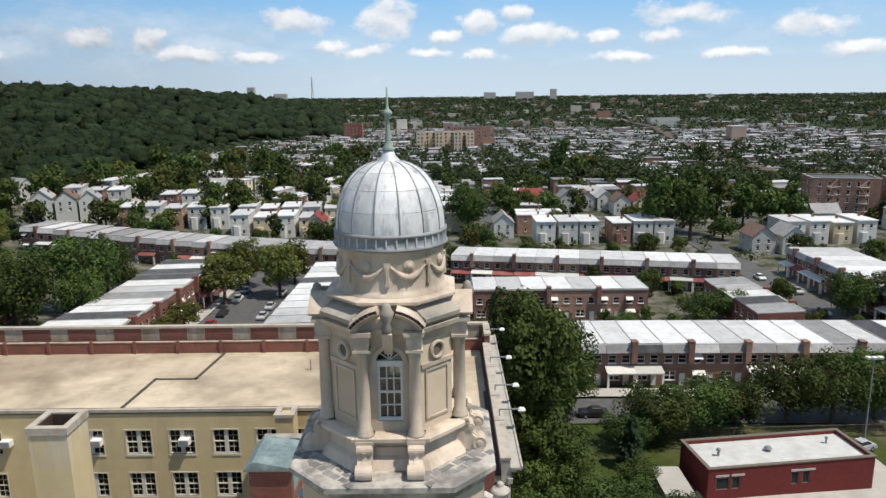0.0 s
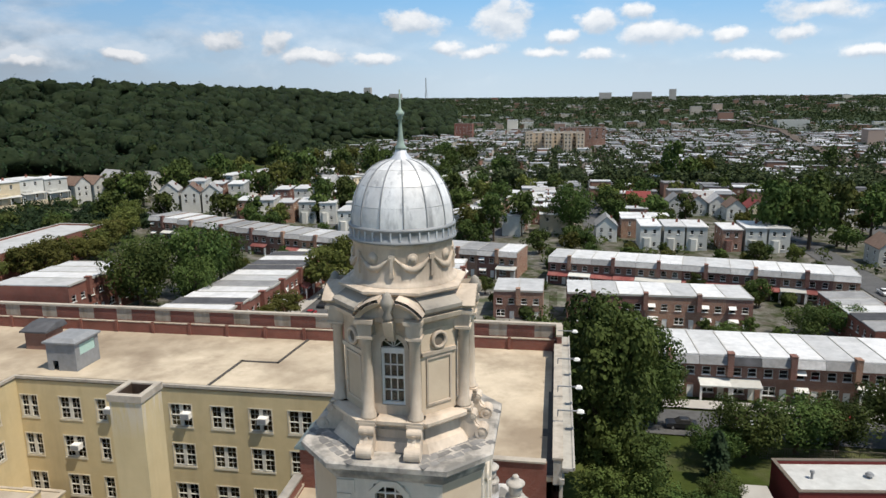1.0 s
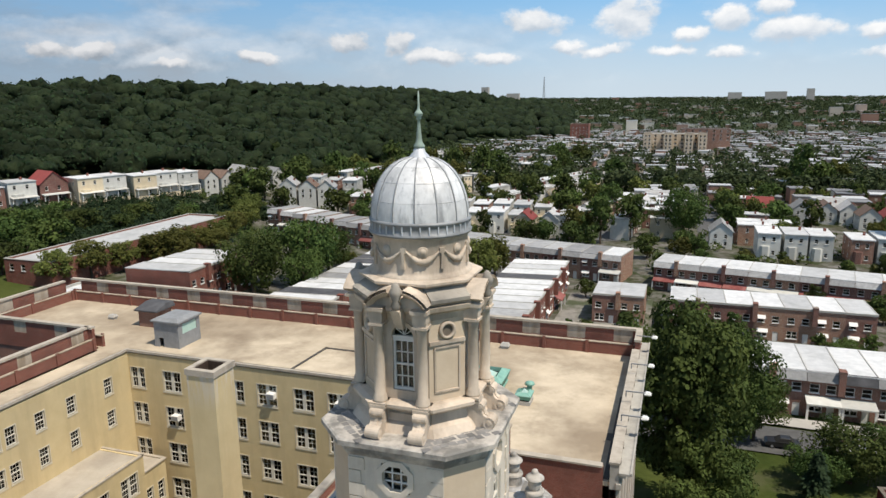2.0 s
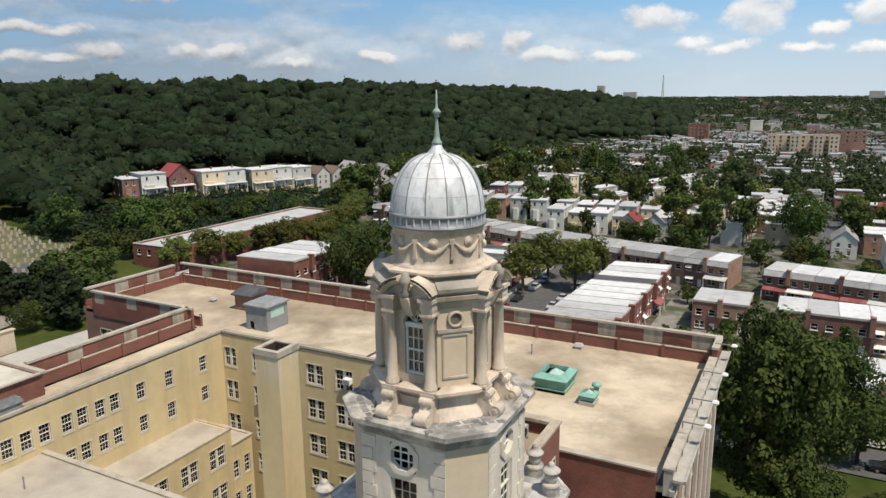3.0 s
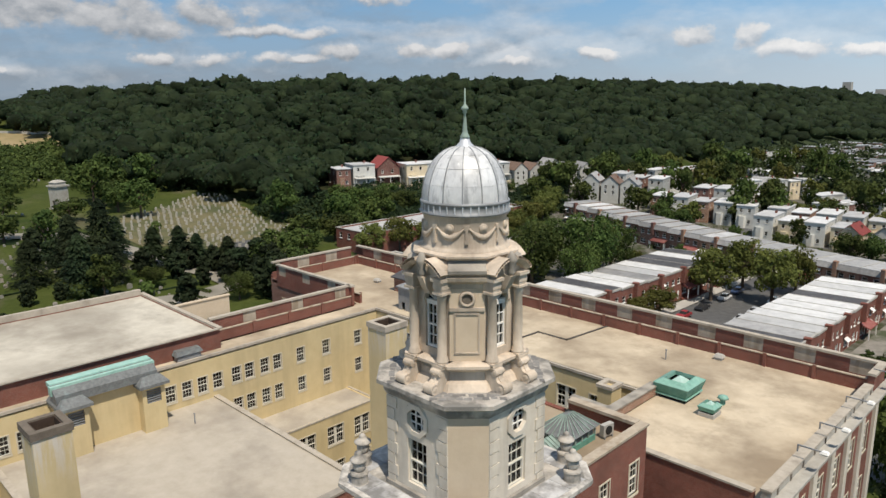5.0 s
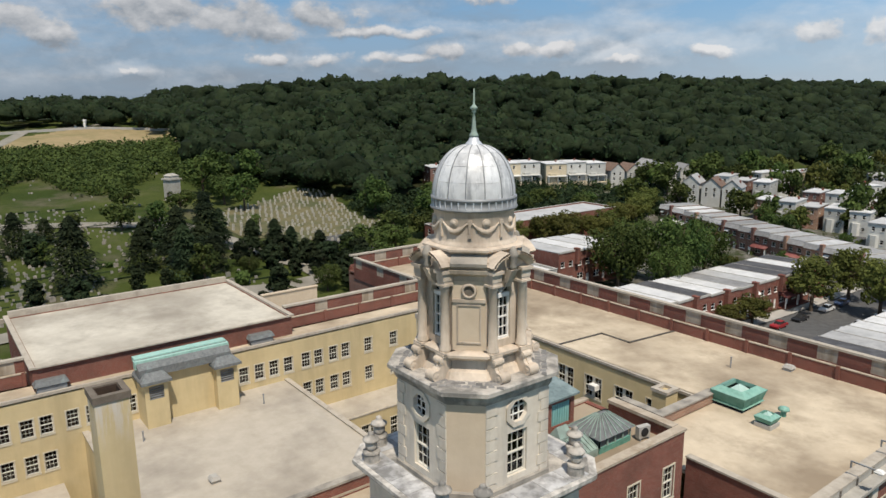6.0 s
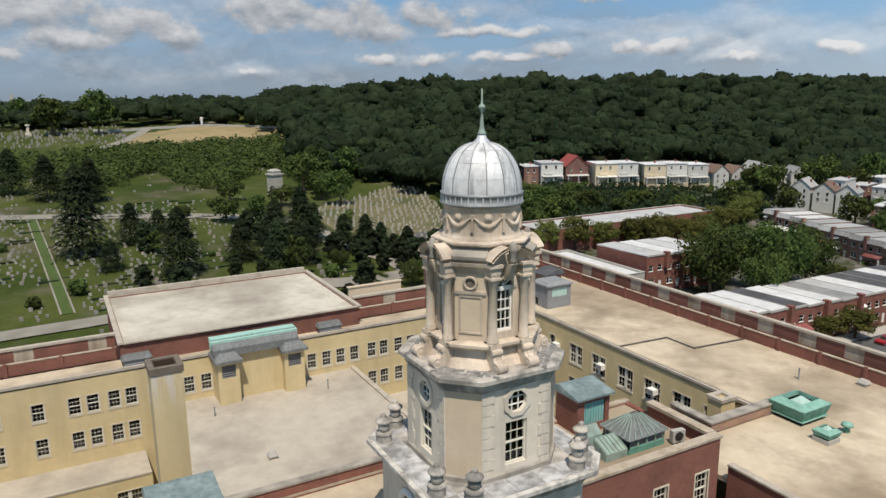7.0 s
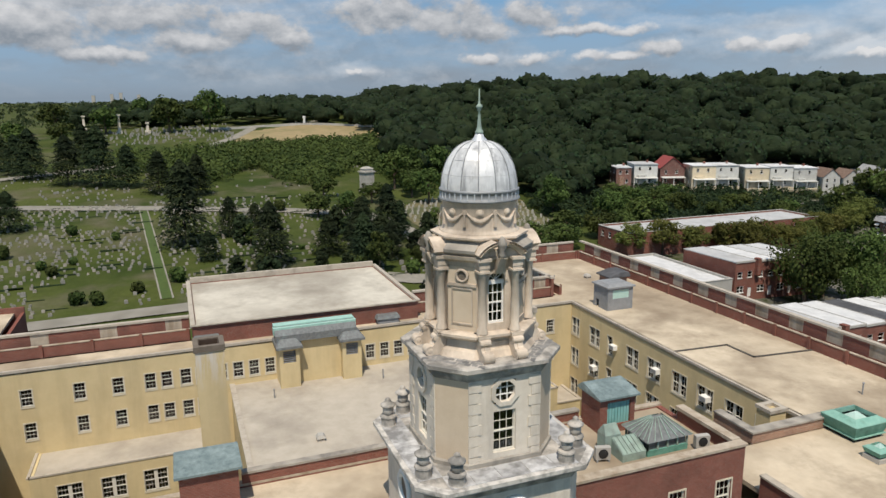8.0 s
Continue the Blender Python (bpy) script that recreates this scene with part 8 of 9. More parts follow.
def gate():
    z = terrain(-456, 90)
    t = thing("cemetery_gate", "white stone gate arch on the hilltop", "gate", m=pose(-456, 90, z, 0, 0, 60))
    part("pier", Geo().box(-3.4, -0.8, -1, -2.2, 0.8, 4.6), WHITE, t)
    part("pier", Geo().box(2.2, -0.8, -1, 3.4, 0.8, 4.6), WHITE, t)
    part("lintel", Geo().box(-3.8, -1, 4.6, 3.8, 1, 5.8), WHITE, t)
    g = Geo()
    pts = [(-470, 30), (-461, 42), (-458, 70), (-450, 96), (-424, 118), (-395, 136)]
    for (x0, y0), (x1, y1) in zip(pts, pts[1:]):
        for k in range(6):
            x, y = x0 + (x1 - x0) * (k + 0.5) / 6, y0 + (y1 - y0) * (k + 0.5) / 6
            m = Matrix.Translation((x, y, terrain(x, y))) @ Matrix.Rotation(math.atan2(y1 - y0, x1 - x0), 4, "Z")
            L = math.hypot(x1 - x0, y1 - y0) / 12
            g.box(-L, -0.3, -0.5, L, 0.3, 1.6, m)
    solo("low_wall", g, CONCRETE, "low pale wall along the hilltop road", "wall")
    z = terrain(-233, 76)
    t = thing("mausoleum", "pale stone mausoleum in the cemetery", "mausoleum", m=pose(-233, 76, z, 0, 0, 20))
    part("body", Geo().wall((-2, -2), (2, -2), -1, 7.4, [(1.3, 0, 2.7, 3.0)]).wall((2, -2), (2, 2), -1, 7.4).wall((2, 2), (-2, 2), -1, 7.4).wall((-2, 2), (-2, -2), -1, 7.4), EDGE, t)
    part("plinth", Geo().tube(-2.25, -2.25, 2.25, 2.25, 0.3, -1, 0.6), EDGE, t)
    part("cornice", Geo().box(-2.4, -2.4, 7.4, 2.4, 2.4, 7.9), EDGE, t)
    part("attic", Geo().box(-1.7, -1.7, 7.9, 1.7, 1.7, 8.8), EDGE, t)
    part("roof", Geo().stack([(rect(-1.9, -1.9, 1.9, 1.9), 8.8), (rect(-0.8, -0.8, 0.8, 0.8), 9.5)]), EDGE, t)
    for x, y, h in ((-478, -22, 12), (-470, -5, 7), (-505, -45, 10)):
        t = thing("monument", "pale stone cemetery monument", "monument", m=pose(x, y, terrain(x, y)))
        part("plinth", Geo().box(-1.6, -1.6, -1, 1.6, 1.6, 2.0), STONE_PALE, t)
        part("shaft", Geo().stack([(rect(-0.8, -0.8, 0.8, 0.8), 2.0), (rect(-0.6, -0.6, 0.6, 0.6), h - 1), (rect(-1.2, -1.2, 1.2, 1.2), h - 0.8), (rect(-1.2, -1.2, 1.2, 1.2), h)]), STONE_PALE, t)


gate()
# yard wall west of the building
solo("yard_wall", Geo().box(-109.4, 55.5, 1.0, -108.8, 67.3, 7.6).box(-109.6, 55.3, 7.6, -108.6, 67.5, 7.8), STUCCO, "weathered cream yard wall", "wall")
patch("yard", [(-108, 54), (-64, 54), (-64, 92), (-108, 92)], CONCRETE, "pale concrete yard", 4.0, 0.2)

# ---- low buildings ----
def flat_block(name, x, y, rz, w, d, h, wall, roof, label, spec_front=(), spec_side=(), z=None, parapet=0.4, category="building", trim=CONCRETE, glazed=True):
    z = terrain(x, y) if z is None else z
    t = thing(name, label, category, m=pose(x, y, z, 0, 0, rz))
    g = Geo().wall((0, 0), (w, 0), -3, h, [(u, v, u + a, v + b) for u, v, a, b in spec_front], 0.3).wall((w, 0), (w, d), -3, h, [(u, v, u + a, v + b) for u, v, a, b in spec_side], 0.3)
    g.wall((w, d), (0, d), -3, h).wall((0, d), (0, 0), -3, h, [(u, v, u + a, v + b) for u, v, a, b in spec_side], 0.3)
    part("wall", g, wall, t)
    part("roof", Geo().box(0.3, 0.3, h - parapet - 0.2, w - 0.3, d - 0.3, h - parapet), roof, t)
    c = Geo()
    for a in ((-0.1, -0.1, w + 0.1, 0.35), (-0.1, d - 0.35, w + 0.1, d + 0.1), (-0.1, 0.35, 0.35, d - 0.35), (w - 0.35, 0.35, w + 0.1, d - 0.35)):
        c.box(a[0], a[1], h, a[2], a[3], h + 0.12)
    part("coping", c, trim, t)
    for u, v, a, b in spec_front:
        if glazed:
            window(t, (0, 0), (w, 0), u, v, a, b, 2, 2, 1, True, trim=False)
        else:
            # dark panel stands in for the depot's dark doors and windows
            shutter = part("shutter", Geo().box(u, 0.14, v, u + a, 0.2, v + b), DARK, t, "dark panel filling a depot opening")
            part("shutter_frame", Geo().tube(u, v, u + a, v + b, 0.08, -0.14, -0.06), DARK_BROWN, shutter, "", Matrix.Rotation(math.pi / 2, 4, "X"))
    for u, v, a, b in spec_side:
        window(t, (w, 0), (w, d), u, v, a, b, 2, 2, 1, True, trim=False)
        window(t, (0, d), (0, 0), u, v, a, b, 2, 2, 1, True, trim=False)
    return t


WHITE_ROOF = worn("white_roof_coating", (0.44, 0.44, 0.42), (0.56, 0.56, 0.54), 0.9, (0.36, 0.35, 0.33), 0.3, 0.48, 0.74, 0.7)
depot = flat_block("brick_depot", 29.6, 72.9, 7.2, 20.6, 7.0, 4.0, PAINTED_RED, WHITE_ROOF, "low dark red painted brick depot with a white roof", [(1.0, 1.3, 1.6, 1.5), (2.9, 1.3, 1.0, 1.5), (10.2, 1.3, 0.9, 1.6), (11.6, 1.3, 0.9, 1.6)], z=0.0, trim=DARK_BROWN, glazed=False)
for u, v in ((0.9, 1.0), (2.8, 1.0), (10.1, 1.0), (11.5, 1.0)):
    part("lintel", Geo().box(u, -0.06, 2.95, u + 1.6, 0.02, 3.2), CONCRETE, depot)
part("roof_vent", Geo().lathe([(0.15, 3.6), (0.15, 4.3), (0.28, 4.35), (0.2, 4.6)], 10, 3.0, 3.5), GREY_METAL, depot)
part("roof_vent", Geo().lathe([(0.12, 3.6), (0.12, 4.2), (0.22, 4.25), (0.15, 4.5)], 10, 17.5, 4.5), GREY_METAL, depot)
part("roof_vent", Geo().lathe([(0.3, 3.6), (0.3, 3.9), (0.5, 3.95), (0.3, 4.2)], 10, 9.5, 3.8), GREY_METAL, depot)
patch("depot_yard", [(27, 63), (56, 65), (56, 88), (50, 88), (27, 72)], CONCRETE, "pale concrete yard round the depot", 2.0, 0.12)
solo("side_shed", Geo().box(24.6, 71.5, -1, 27.6, 77.5, 1.6).box(24.4, 71.3, 1.6, 27.8, 77.7, 1.75), CONCRETE, "low flat-roofed shed beside the depot", "shed")


def fence(x0, y0, x1, y1, h=2.2):
    length = math.hypot(x1 - x0, y1 - y0)
    f = thing("chain_fence", "dark metal mesh fence behind the depot", "fence", m=pose(x0, y0, min(terrain(x0, y0), terrain(x1, y1)), 0, 0, math.degrees(math.atan2(y1 - y0, x1 - x0))))
    n = int(length / 3)
    for k in range(n + 1):
        part("post", Geo().lathe([(0.05, -0.5), (0.05, h)], 6, length * k / n, 0), DARK_BROWN, f)
    part("rail", Geo().box(0, -0.03, h - 0.06, length, 0.03, h), DARK_BROWN, f)
    part("rail", Geo().box(0, -0.03, 0.1, length, 0.03, 0.16), DARK_BROWN, f)
    g = Geo()
    for k in range(int(length / 0.3)):
        g.box(k * 0.3, -0.012, 0.16, k * 0.3 + 0.024, 0.012, h - 0.06)
    for k in range(6):
        g.box(0, -0.01, 0.35 + 0.33 * k, length, 0.01, 0.37 + 0.33 * k)
    tagged(part("mesh_panel", g, DARK_BROWN, f), kind="stuff")


fence(30, 88.4, 75, 90.0)


def street_pole(x, y, h):
    p = thing("lamp_post", "tall grey floodlight pole beside the street", "lamp post", m=pose(x, y, terrain(x, y)))
    part("pole", Geo().lathe([(0.16, -0.5), (0.13, 1), (0.07, h)], 10), GREY_METAL, p)
    part("crossarm", Geo().box(-0.9, -0.06, h - 0.15, 0.9, 0.06, h), GREY_METAL, p)
    for x1 in (-0.8, 0.0, 0.8):
        part("lamp_head", Geo().stack([(rect(x1 - 0.22, -0.3, x1 + 0.22, 0.2), h), (rect(x1 - 0.3, -0.4, x1 + 0.3, 0.25), h + 0.35)]), WHITE, p)


street_pole(57.1, 89.0, 11.5)
flat_block("brick_shop_row", -141, 118, 0, 14, 66, 6.2, BRICK, SILVER_ROOF, "long low red brick building with a silvery roof", [(1.5, 3.6, 1.2, 1.5), (5, 3.6, 1.2, 1.5), (9, 3.6, 1.2, 1.5)], [(3 + 6 * k, 3.4, 1.3, 1.5) for k in range(10)], z=4.0)
flat_block("garage_block", -117, 103.5, 0, 27, 15, 4.4, CONCRETE, SILVER_ROOF, "low pale flat-roofed garage", z=2.5)
flat_block("apartment_block", -25, 650, 2, 50, 16, 21, STUCCO, SILVER_ROOF, "tan apartment block of six storeys", [(3 + 5.6 * k, 2 + 3.3 * j, 2.0, 1.7) for k in range(8) for j in range(6)], category="apartment block")
for x in (-25, -8, 9, 20):
    flat_block("apartment_wing", x, 642, 2, 7, 8.5, 22, STUCCO, SILVER_ROOF, "projecting tan wing of the apartment block", [(1.0, 2 + 3.3 * j, 1.6, 1.7) for j in range(6)] + [(4.2, 2 + 3.3 * j, 1.6, 1.7) for j in range(6)], category="apartment block")
flat_block("brick_apartment_block", 6, 690, 0, 42, 18, 24, BRICK_DARK, TAR_ROOF, "dark red brick apartment block behind the tan one", [(3 + 6 * k, 14 + 3.6 * j, 1.8, 1.8) for k in range(8) for j in range(3)], category="apartment block")
flat_block("brick_apartment_block", -118, 842, 0, 21, 18, 23, BRICK, TAR_ROOF, "red brick apartment tower among trees", [(2 + 4.2 * k, 8 + 3.4 * j, 1.6, 1.7) for k in range(5) for j in range(4)], category="apartment block")
flat_block("white_hall", 331, 1150, -1, 46, 20, 14, SIDING, SILVER_ROOF, "long white industrial hall", category="hall")


def tenement(x, y, rz, w):
    t = flat_block("tenement_block", x, y, rz, w, 15, 17.5, BRICK_DARK, TAR_ROOF, "brown brick tenement with iron fire escapes", [(2 + 3.4 * k, 2 + 3.1 * j, 1.2, 1.8) for k in range(int((w - 3) / 3.4)) for j in range(5)], [(3 + 5 * k, 2 + 3.1 * j, 1.2, 1.8) for k in range(3) for j in range(5)], category="apartment block")
    for u in (w * 0.3, w * 0.75):
        g = Geo()
        for j in range(5):
            z = 1.7 + 3.1 * j
            g.box(u - 1.6, -1.2, z, u + 1.6, 0, z + 0.1).box(u - 1.6, -1.2, z + 0.9, u + 1.6, -1.14, z + 1.0)
            m = Matrix.Translation((u, -0.6, z + 1.55)) @ Matrix.Rotation(0.9 if j % 2 else -0.9, 4, "Y")
            g.box(-1.9, -0.25, -0.05, 1.9, 0.25, 0.05, m)
        part("fire_escape", g, STUCCO, t, "rusty pale iron fire escape")


tenement(141, 270, -12, 24)
tenement(168, 262, -12, 30)


def viaduct():
    t = thing("elevated_railway", "dark steel elevated railway viaduct above the street", "viaduct")
    pts = [(310, 1317), (291, 987), (220, 646), (186, 455), (182, 360), (200, 300)]
    deck = Geo()
    for (x0, y0), (x1, y1) in zip(pts, pts[1:]):
        m, length = along((x0, y0), (x1, y1))
        z = (terrain(x0, y0) + terrain(x1, y1)) / 2
        deck.box(0, -5, z + 6.5, length, 5, z + 8, m)
        posts = Geo()
        for k in range(int(length / 16)):
            for s in (-4.5, 4.0):
                posts.box(k * 16, s, z - 2, k * 16 + 0.6, s + 0.5, z + 6.5, m)
        part("column_row", posts, GREY_METAL, t)
    part("deck", deck, BARK, t, "dark brown deck")


viaduct()


def mast():
    x, y = 12 - 1800 * math.sin(math.radians(10.7)), 3 + 1800 * math.cos(math.radians(10.7))
    z = terrain(x, y)
    t = thing("radio_mast", "thin lattice radio mast on the horizon", "mast", m=pose(x, y, z))
    top = 46 + 30 / 1250 * 1800 - z
    for sx, sy in ((-1, -1), (1, -1), (1, 1), (-1, 1)):
        part("leg", Geo().stack([(rect(sx * 3 - 0.35, sy * 3 - 0.35, sx * 3 + 0.35, sy * 3 + 0.35), -2), (rect(sx * 0.5 - 0.3, sy * 0.5 - 0.3, sx * 0.5 + 0.3, sy * 0.5 + 0.3), top)]), GREY_METAL, t)
    for k in range(9):
        f = k / 9
        h = 3 - 2.5 * f
        part("brace", Geo().box(-h, -h, top * f, h, h, top * f + 0.4), GREY_METAL, t)
    for az, r, w, up_to in ((15.6, 1900, 18, 14), (13.6, 2000, 34, 3), (-8.2, 3500, 30, 6), (92.0, 4200, 26, 5), (93.2, 4300, 18, 8), (93.8, 4300, 20, 6), (95.0, 4300, 30, 4), (-5.5, 3600, 90, 2), (-3.0, 3700, 60, 1.5)):
        x, y = 12 - r * math.sin(math.radians(az)), 3 + r * math.cos(math.radians(az))
        z = terrain(x, y)
        flat_block("tower_block", x, y, 0, w, 16, 46 + up_to / 1250 * r - z, CONCRETE, SILVER_ROOF, "far off grey tower block on the horizon", category="tower block")


mast()

# ---- cars ----
CAR_PAINT = [worn("car_paint_" + n, c, tuple(v * 1.1 for v in c), 1.0, rough=0.3, spec=0.5, bump=0.0) for n, c in (("white", (0.7, 0.7, 0.7)), ("black", (0.02, 0.02, 0.022)), ("red", (0.30, 0.02, 0.025)), ("silver", (0.38, 0.39, 0.41)), ("blue", (0.05, 0.08, 0.16)))]
CARS = {}


def car(x, y, rz, colour):
    m = pose(x, y, terrain(x, y) + 0.22, 0, 0, rz)
    if colour in CARS:
        return copy_thing(CARS[colour], m)
    name = ("white", "black", "dark red", "silver", "dark blue")[colour]
    c = thing("car", name + " parked saloon car at the kerb", "car", "parked cars", m=m)
    body = [(-2.2, 0.35), (-2.25, 0.75), (-1.9, 0.92), (-0.9, 0.98), (1.2, 0.98), (2.0, 0.9), (2.22, 0.6), (2.2, 0.35)]
    rot = Matrix.Rotation(-math.pi / 2, 4, "Z")
    part("body", Geo().side(body, -0.88, 0.88, rot), CAR_PAINT[colour], c)
    part("roof", Geo().stack([(rect(-1.0, -0.72, 1.4, 0.72), 0.97), (rect(-0.35, -0.58, 0.85, 0.58), 1.45)]), DARK, c, "dark glass cabin")
    part("roof_panel", Geo().stack([(rect(-0.38, -0.6, 0.88, 0.6), 1.43), (rect(-0.3, -0.54, 0.8, 0.54), 1.48)]), CAR_PAINT[colour], c)
    for sx in (-1.35, 1.35):
        for sy in (-0.8, 0.8):
            w = part("wheel", Geo().lathe([(0.32, -0.1), (0.33, 0.0), (0.32, 0.1)], 14, m=pose(sx, sy, 0.33, 90, 0, 0)), DARK, c)
            part("rim", Geo().lathe([(0.19, -0.11), (0.19, 0.11)], 10, m=pose(sx, sy, 0.33, 90, 0, 0)), GREY_METAL, w)
    CARS[colour] = c
    return c


for k, (x, y, rz) in enumerate([(-50.3, 152, 90), (-50.3, 164, 90), (-41, 158, 90), (-40.8, 150, 90), (-50.5, 172, 90), (-41, 170, 90), (-50.3, 143, 90), (21.5, 96, 0), (31, 96, 0), (86.5, 168, 90), (83.5, 150, 90), (88.5, 135, 90), (83.5, 182, 90), (44, 101, 0), (66, 101, 0),
                                (-104, 118, 0), (-98, 118, 0), (-110, 119, 10), (-92, 101, 0), (-116, 140, 90), (-116, 148, 90), (-116, 158, 90), (62, 82, 0), (54, 85, 20), (-60, 99.5, 0), (-75, 99.5, 0)]):
    car(x, y, rz, (1, 0, 3, 3, 4, 0, 2)[k % 7])

# ---- fittings on the building ----
for x, z in ((-33.9, 19.9), (-26.95, 19.9), (-20.2, 19.9), (-37.5, 16.3)):
    a = thing("window_air_conditioner", "white window air conditioner below a sash", "air conditioner", "window units", m=pose(x, N_IN, z))
    part("case", Geo().box(-0.4, -0.5, 0, 0.4, 0.1, 0.5), WHITE, a)
    part("grille", Geo().box(-0.34, -0.52, 0.06, 0.34, -0.5, 0.44), GREY_METAL, a)
for y in (44.5, 48.6, 54.2, 61.2):
    f = thing("floodlight", "white floodlight on a bent arm at the parapet", "floodlight", "parapet floodlights", m=pose(E_OUT, y, 24.6))
    part("arm", Geo().box(-0.2, -0.04, 0.4, 1.3, 0.04, 0.48).box(-0.2, -0.04, 0.0, -0.12, 0.04, 0.4), GREY_METAL, f)
    part("lamp_head", Geo().stack([(rect(1.2, -0.17, 1.5, 0.17), 0.3), (rect(1.1, -0.22, 1.6, 0.22), 0.4), (rect(1.22, -0.14, 1.48, 0.14), 0.54)]), WHITE, f)
for x, y, z, h in ((-11.8, 57.65, RZ, 0.9), (-38.1, 15.6, 18.5, 0.8), (-38.8, 26.3, 18.5, 0.9), (-52, 53, RZ, 0.5)):
    solo("vent_pipe", Geo().lathe([(0.06, z), (0.06, z + h), (0.09, z + h), (0.09, z + h + 0.08)], 8, x, y), GREY_METAL, "thin metal roof vent pipe", "pipe", "vent pipes")
for x, y, z in ((-8.4, 61.0, RZ), (-51.2, 57.4, RZ), (-28.4, 18.0, 18.5)):
    v = thing("roof_outlet", "small pale roof exhaust outlet", "vent", "roof outlets", m=pose(x, y, z))
    part("base", Geo().box(-0.35, -0.3, 0, 0.35, 0.3, 0.25), CONCRETE, v)
    part("hood", Geo().stack([(rect(-0.45, -0.38, 0.45, 0.38), 0.25), (rect(-0.3, -0.2, 0.3, 0.2), 0.5)]), CONCRETE, v)


# ---- back yards between the terraces ----
def yards():
    rng = random.Random(61)
    for x0, x1, y, w in ((16, 78, 134, 24), (4, 46, 168, 14), (-18, 2, 150, 46), (84, 140, 180, 20)):
        ribbon("yard_strip", [(x0, y), (x1, y)], w, YARD, "worn earth and paving behind the terraces", "yard", 0.1)
    for x0, x1, y0, y1, n in ((16, 80, 124, 143, 16), (4, 72, 162, 174, 12), (-17, 4, 125, 180, 12), (75, 83, 130, 165, 6), (-118, -75, 165, 200, 16), (-30, 75, 200, 225, 24), (-120, -40, 215, 250, 18), (90, 150, 140, 160, 6)):
        for k in range(n):
            x, y = rng.uniform(x0, x1), rng.uniform(y0, y1)
            if rng.random() < 0.45:
                plant("bush", x, y, rng.uniform(0.7, 1.5), rng.uniform(0, 6), 1.0)
            else:
                plant(rng.choice(["mid_a", "mid_b", "mid_c", "mid_olive"]), x, y, rng.uniform(0.35, 0.65), rng.uniform(0, 6), rng.uniform(0.8, 1.1))


YARD = worn("worn_yard", (0.16, 0.15, 0.13), (0.30, 0.28, 0.25), 0.4, (0.05, 0.065, 0.025), 0.12, 0.45, 0.6, 0.9)
yards()

# planting among the graves west of the building
rng = random.Random(77)
for k in range(34):
    r, az = rng.uniform(118, 200), rng.uniform(58, 84)
    x, y = 12 - r * math.sin(math.radians(az)), 3 + r * math.cos(math.radians(az))
    if inside([(-216, 80), (-240, 122), (-230, 137), (-196, 130), (-150, 116), (-154, 94), (-172, 82), (-190, 76)], x, y):
        continue
    plant(rng.choice(["yew", "bush", "bush", "yew", "mid_c"]), x, y, rng.uniform(0.5, 0.95), rng.uniform(0, 6), rng.uniform(0.8, 1.1))
for x, y, rz in ((-118, 64, 15), (-124, 66, 15), (-112, 58, 15), (-140, 50, 40)):
    h = thing("clipped_hedge", "low clipped hedge round a grave plot", "hedge", "grave plot hedges", m=pose(x, y, terrain(x, y), 0, 0, rz))
    cs = [(-3 + 0.8 * q, 0, 0.4, 0.55) for q in range(8)] + [(-3 + 0.8 * q, 3.5, 0.4, 0.55) for q in range(8)]
    part("foliage", leaf_cloud(random.Random(5), cs, 700, 0.2), LEAVES, h)
    part("stems", Geo().box(-3.2, -0.15, -0.5, 2.8, 0.15, 0.4).box(-3.2, 3.35, -0.5, 2.8, 3.65, 0.4), BARK, h)


for x, y, s, tall in ((-131, 327, 1.5, 1.2), (-140, 388, 1.6, 1.2), (-81, 275, 1.3, 1.1), (-97, 377, 1.5, 1.4), (-54, 294, 1.35, 1.2), (-135, 291, 0.9, 1.2), (-150, 259, 1.0, 0.8), (-139, 480, 1.6, 1.1), (-88, 560, 1.6, 1.1),
                      (-198, 328, 1.4, 1.1), (-60, 516, 1.5, 1.2), (66, 402, 1.7, 1.4), (76, 408, 1.5, 1.2), (87, 427, 1.6, 1.1), (82, 353, 1.2, 0.9), (35, 300, 0.9, 1.2), (41, 288, 0.9, 1.1), (28, 296, 0.9, 1.2), (178, 492, 1.5, 1.1),
                      (-27, 241, 1.2, 1.1), (-18, 240, 1.3, 1.1), (-9, 252, 1.3, 1.1), (-58, 381, 1.4, 1.1), (-107, 360, 1.4, 1.2), (-96, 286, 1.1, 1.1), (-172, 428, 1.6, 1.2)):
    plant(("mid_b", "mid_a", "mid_c", "mid_olive")[int(abs(x)) % 4], x, y, s, x, tall)
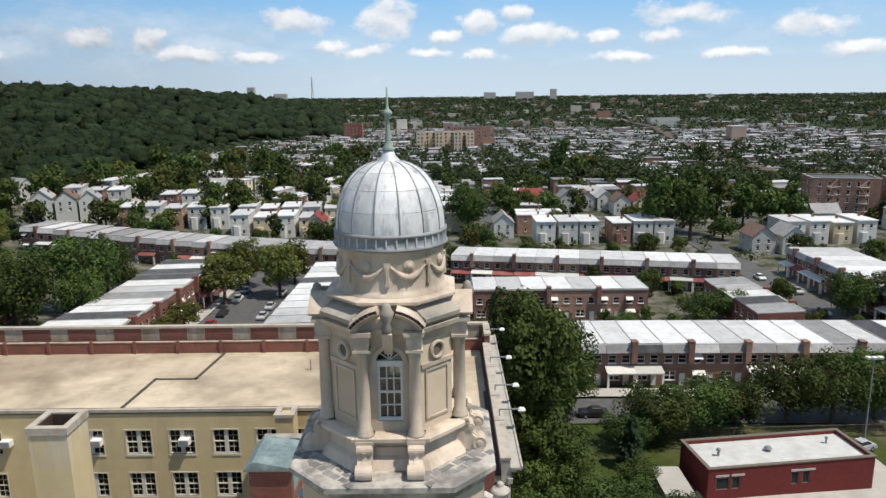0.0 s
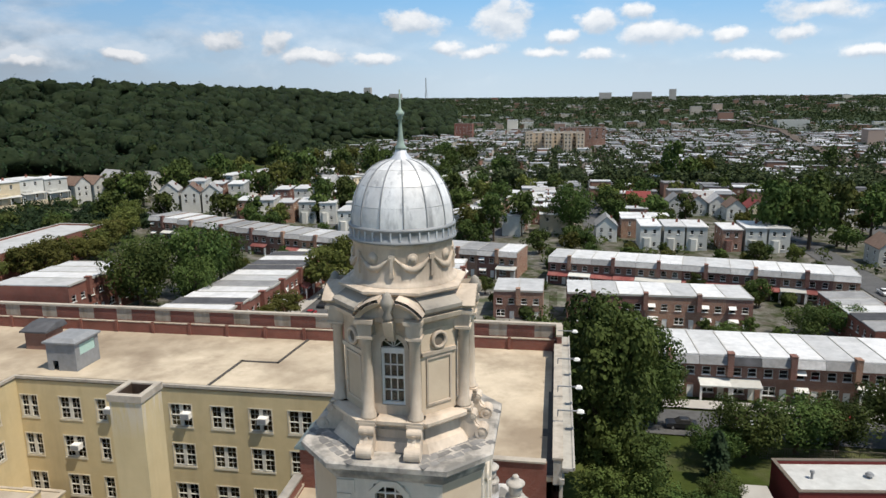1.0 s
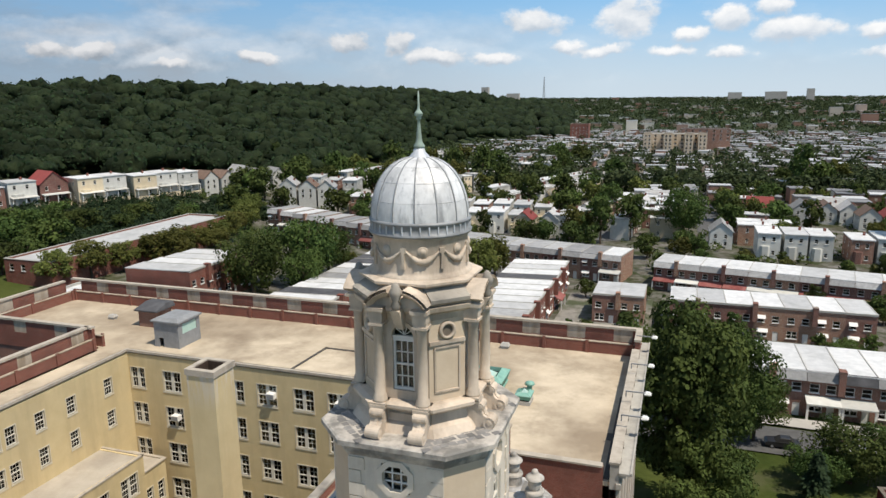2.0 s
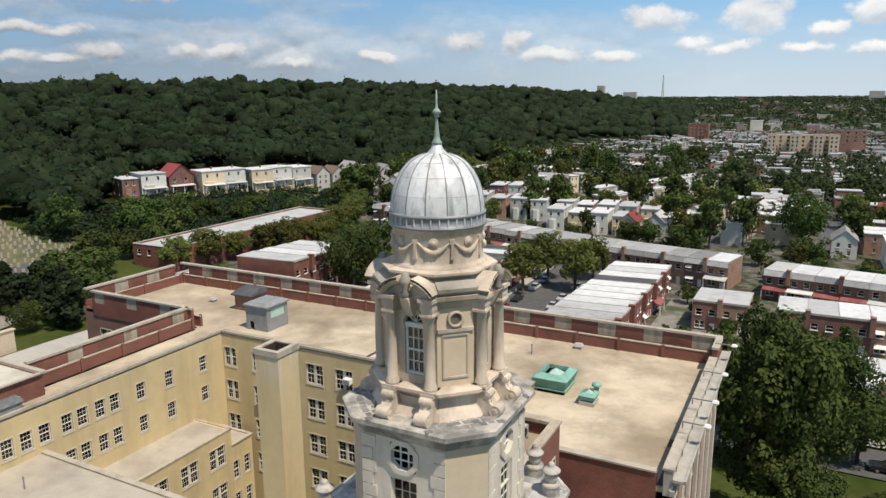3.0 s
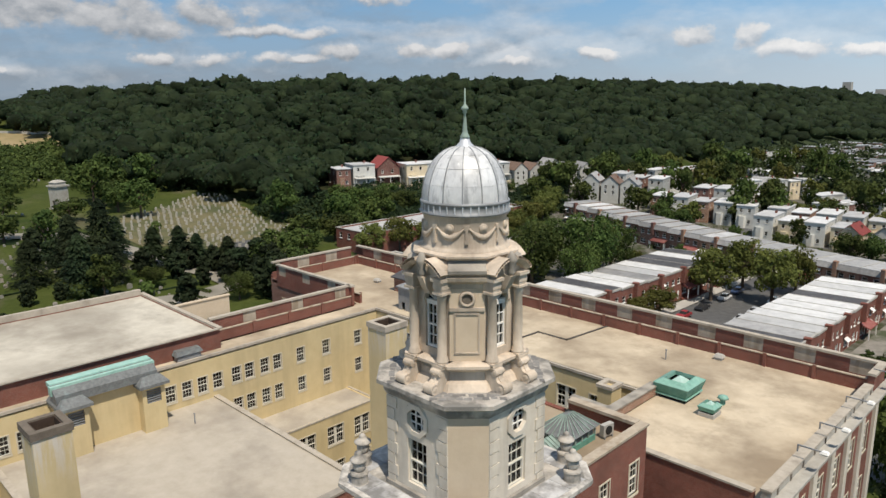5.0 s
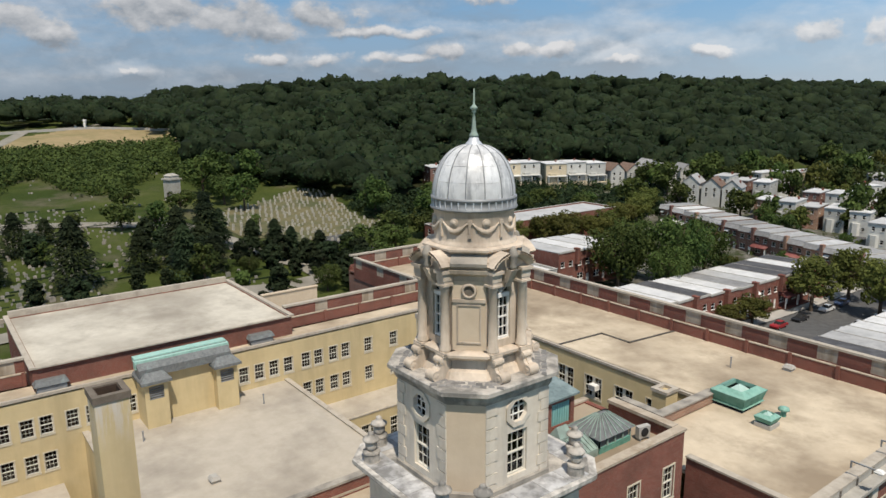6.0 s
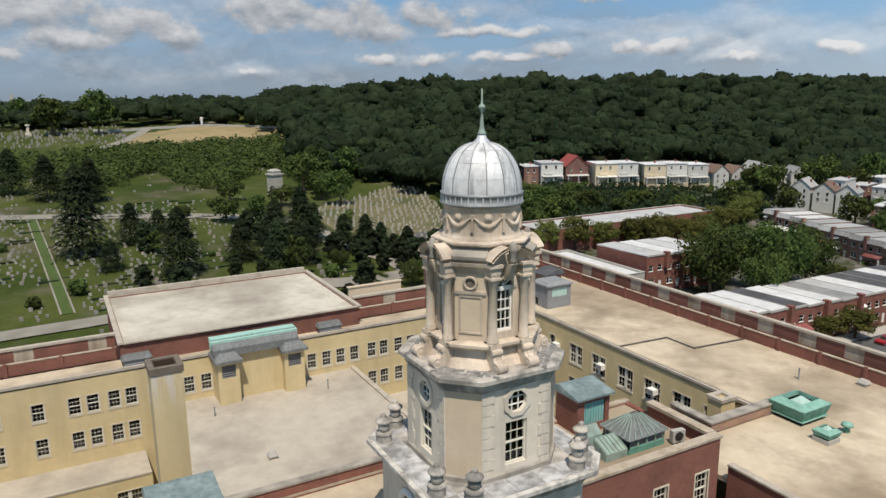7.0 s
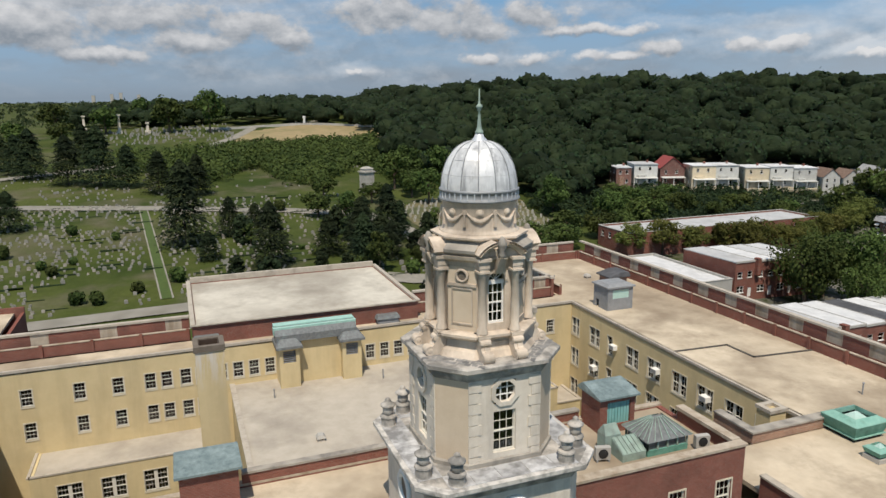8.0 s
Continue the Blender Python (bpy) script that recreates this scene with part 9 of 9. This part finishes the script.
for x, y, s, tall in ((-160, 282, 1.3, 1.1), (-166, 300, 1.4, 1.1), (-158, 318, 1.4, 1.2), (-128, 300, 1.2, 1.1), (-124, 268, 0.9, 1.0), (-172, 268, 1.2, 1.0), (-132, 346, 1.3, 1.2), (-70, 336, 1.1, 1.1), (-50, 346, 1.2, 1.1), (-90, 262, 0.8, 1.0), (-68, 296, 1.0, 1.1), (-30, 320, 1.2, 1.1), (-22, 276, 1.0, 1.1), (-100, 250, 0.7, 1.0), (-122, 340, 1.3, 1.2), (-86, 338, 1.2, 1.1), (-84, 372, 1.2, 1.1), (-70, 400, 1.3, 1.2), (-100, 420, 1.4, 1.2), (-45, 330, 1.2, 1.1), (-20, 300, 1.2, 1.1), (-36, 352, 1.2, 1.1), (-12, 350, 1.2, 1.1),
                      (-128, 420, 1.4, 1.2), (-150, 440, 1.4, 1.2), (-64, 450, 1.4, 1.2), (-30, 420, 1.3, 1.1), (-110, 305, 1.1, 1.1), (-44, 278, 1.0, 1.1), (-62, 282, 1.0, 1.0), (-160, 350, 1.4, 1.2), (-152, 400, 1.4, 1.1), (120, 305, 1.3, 1.1), (132, 300, 1.3, 1.1)):
    plant(("mid_a", "mid_b", "mid_olive")[int(abs(y)) % 3], x, y, s, y, tall)


def town_trees():
    rng = random.Random(91)
    taken = [ob.matrix_world @ Vector((3.2, 6, 0)) if ob.matrix_world.translation.length > 1 else ob.matrix_basis @ Vector((3.2, 6, 0)) for ob in bpy.data.objects if ob.name.split(".")[0] in ("house", "row_house")]
    made = 0
    while made < 58:
        x, y = rng.uniform(-120, 125), rng.uniform(208, 345)
        if any((x - p.x) ** 2 + (y - p.y) ** 2 < 60 for p in taken) or (x - 18) % 34 < 5 or (x - 18) % 34 > 29:
            continue
        plant(rng.choice(["mid_a", "mid_b", "mid_c", "mid_olive", "mid_b"]), x, y, rng.uniform(0.5, 1.0), rng.uniform(0, 6), rng.uniform(0.8, 1.15))
        made += 1


town_trees()
thicket("yard_shrubs", 54, 900, lambda r, az, x, y: y > 196 and x < 150, (196, 420), (-36, 40), (1.6, 2.6), (0.8, 1.6), LEAVES, "garden shrubs and hedges among the houses", 34)
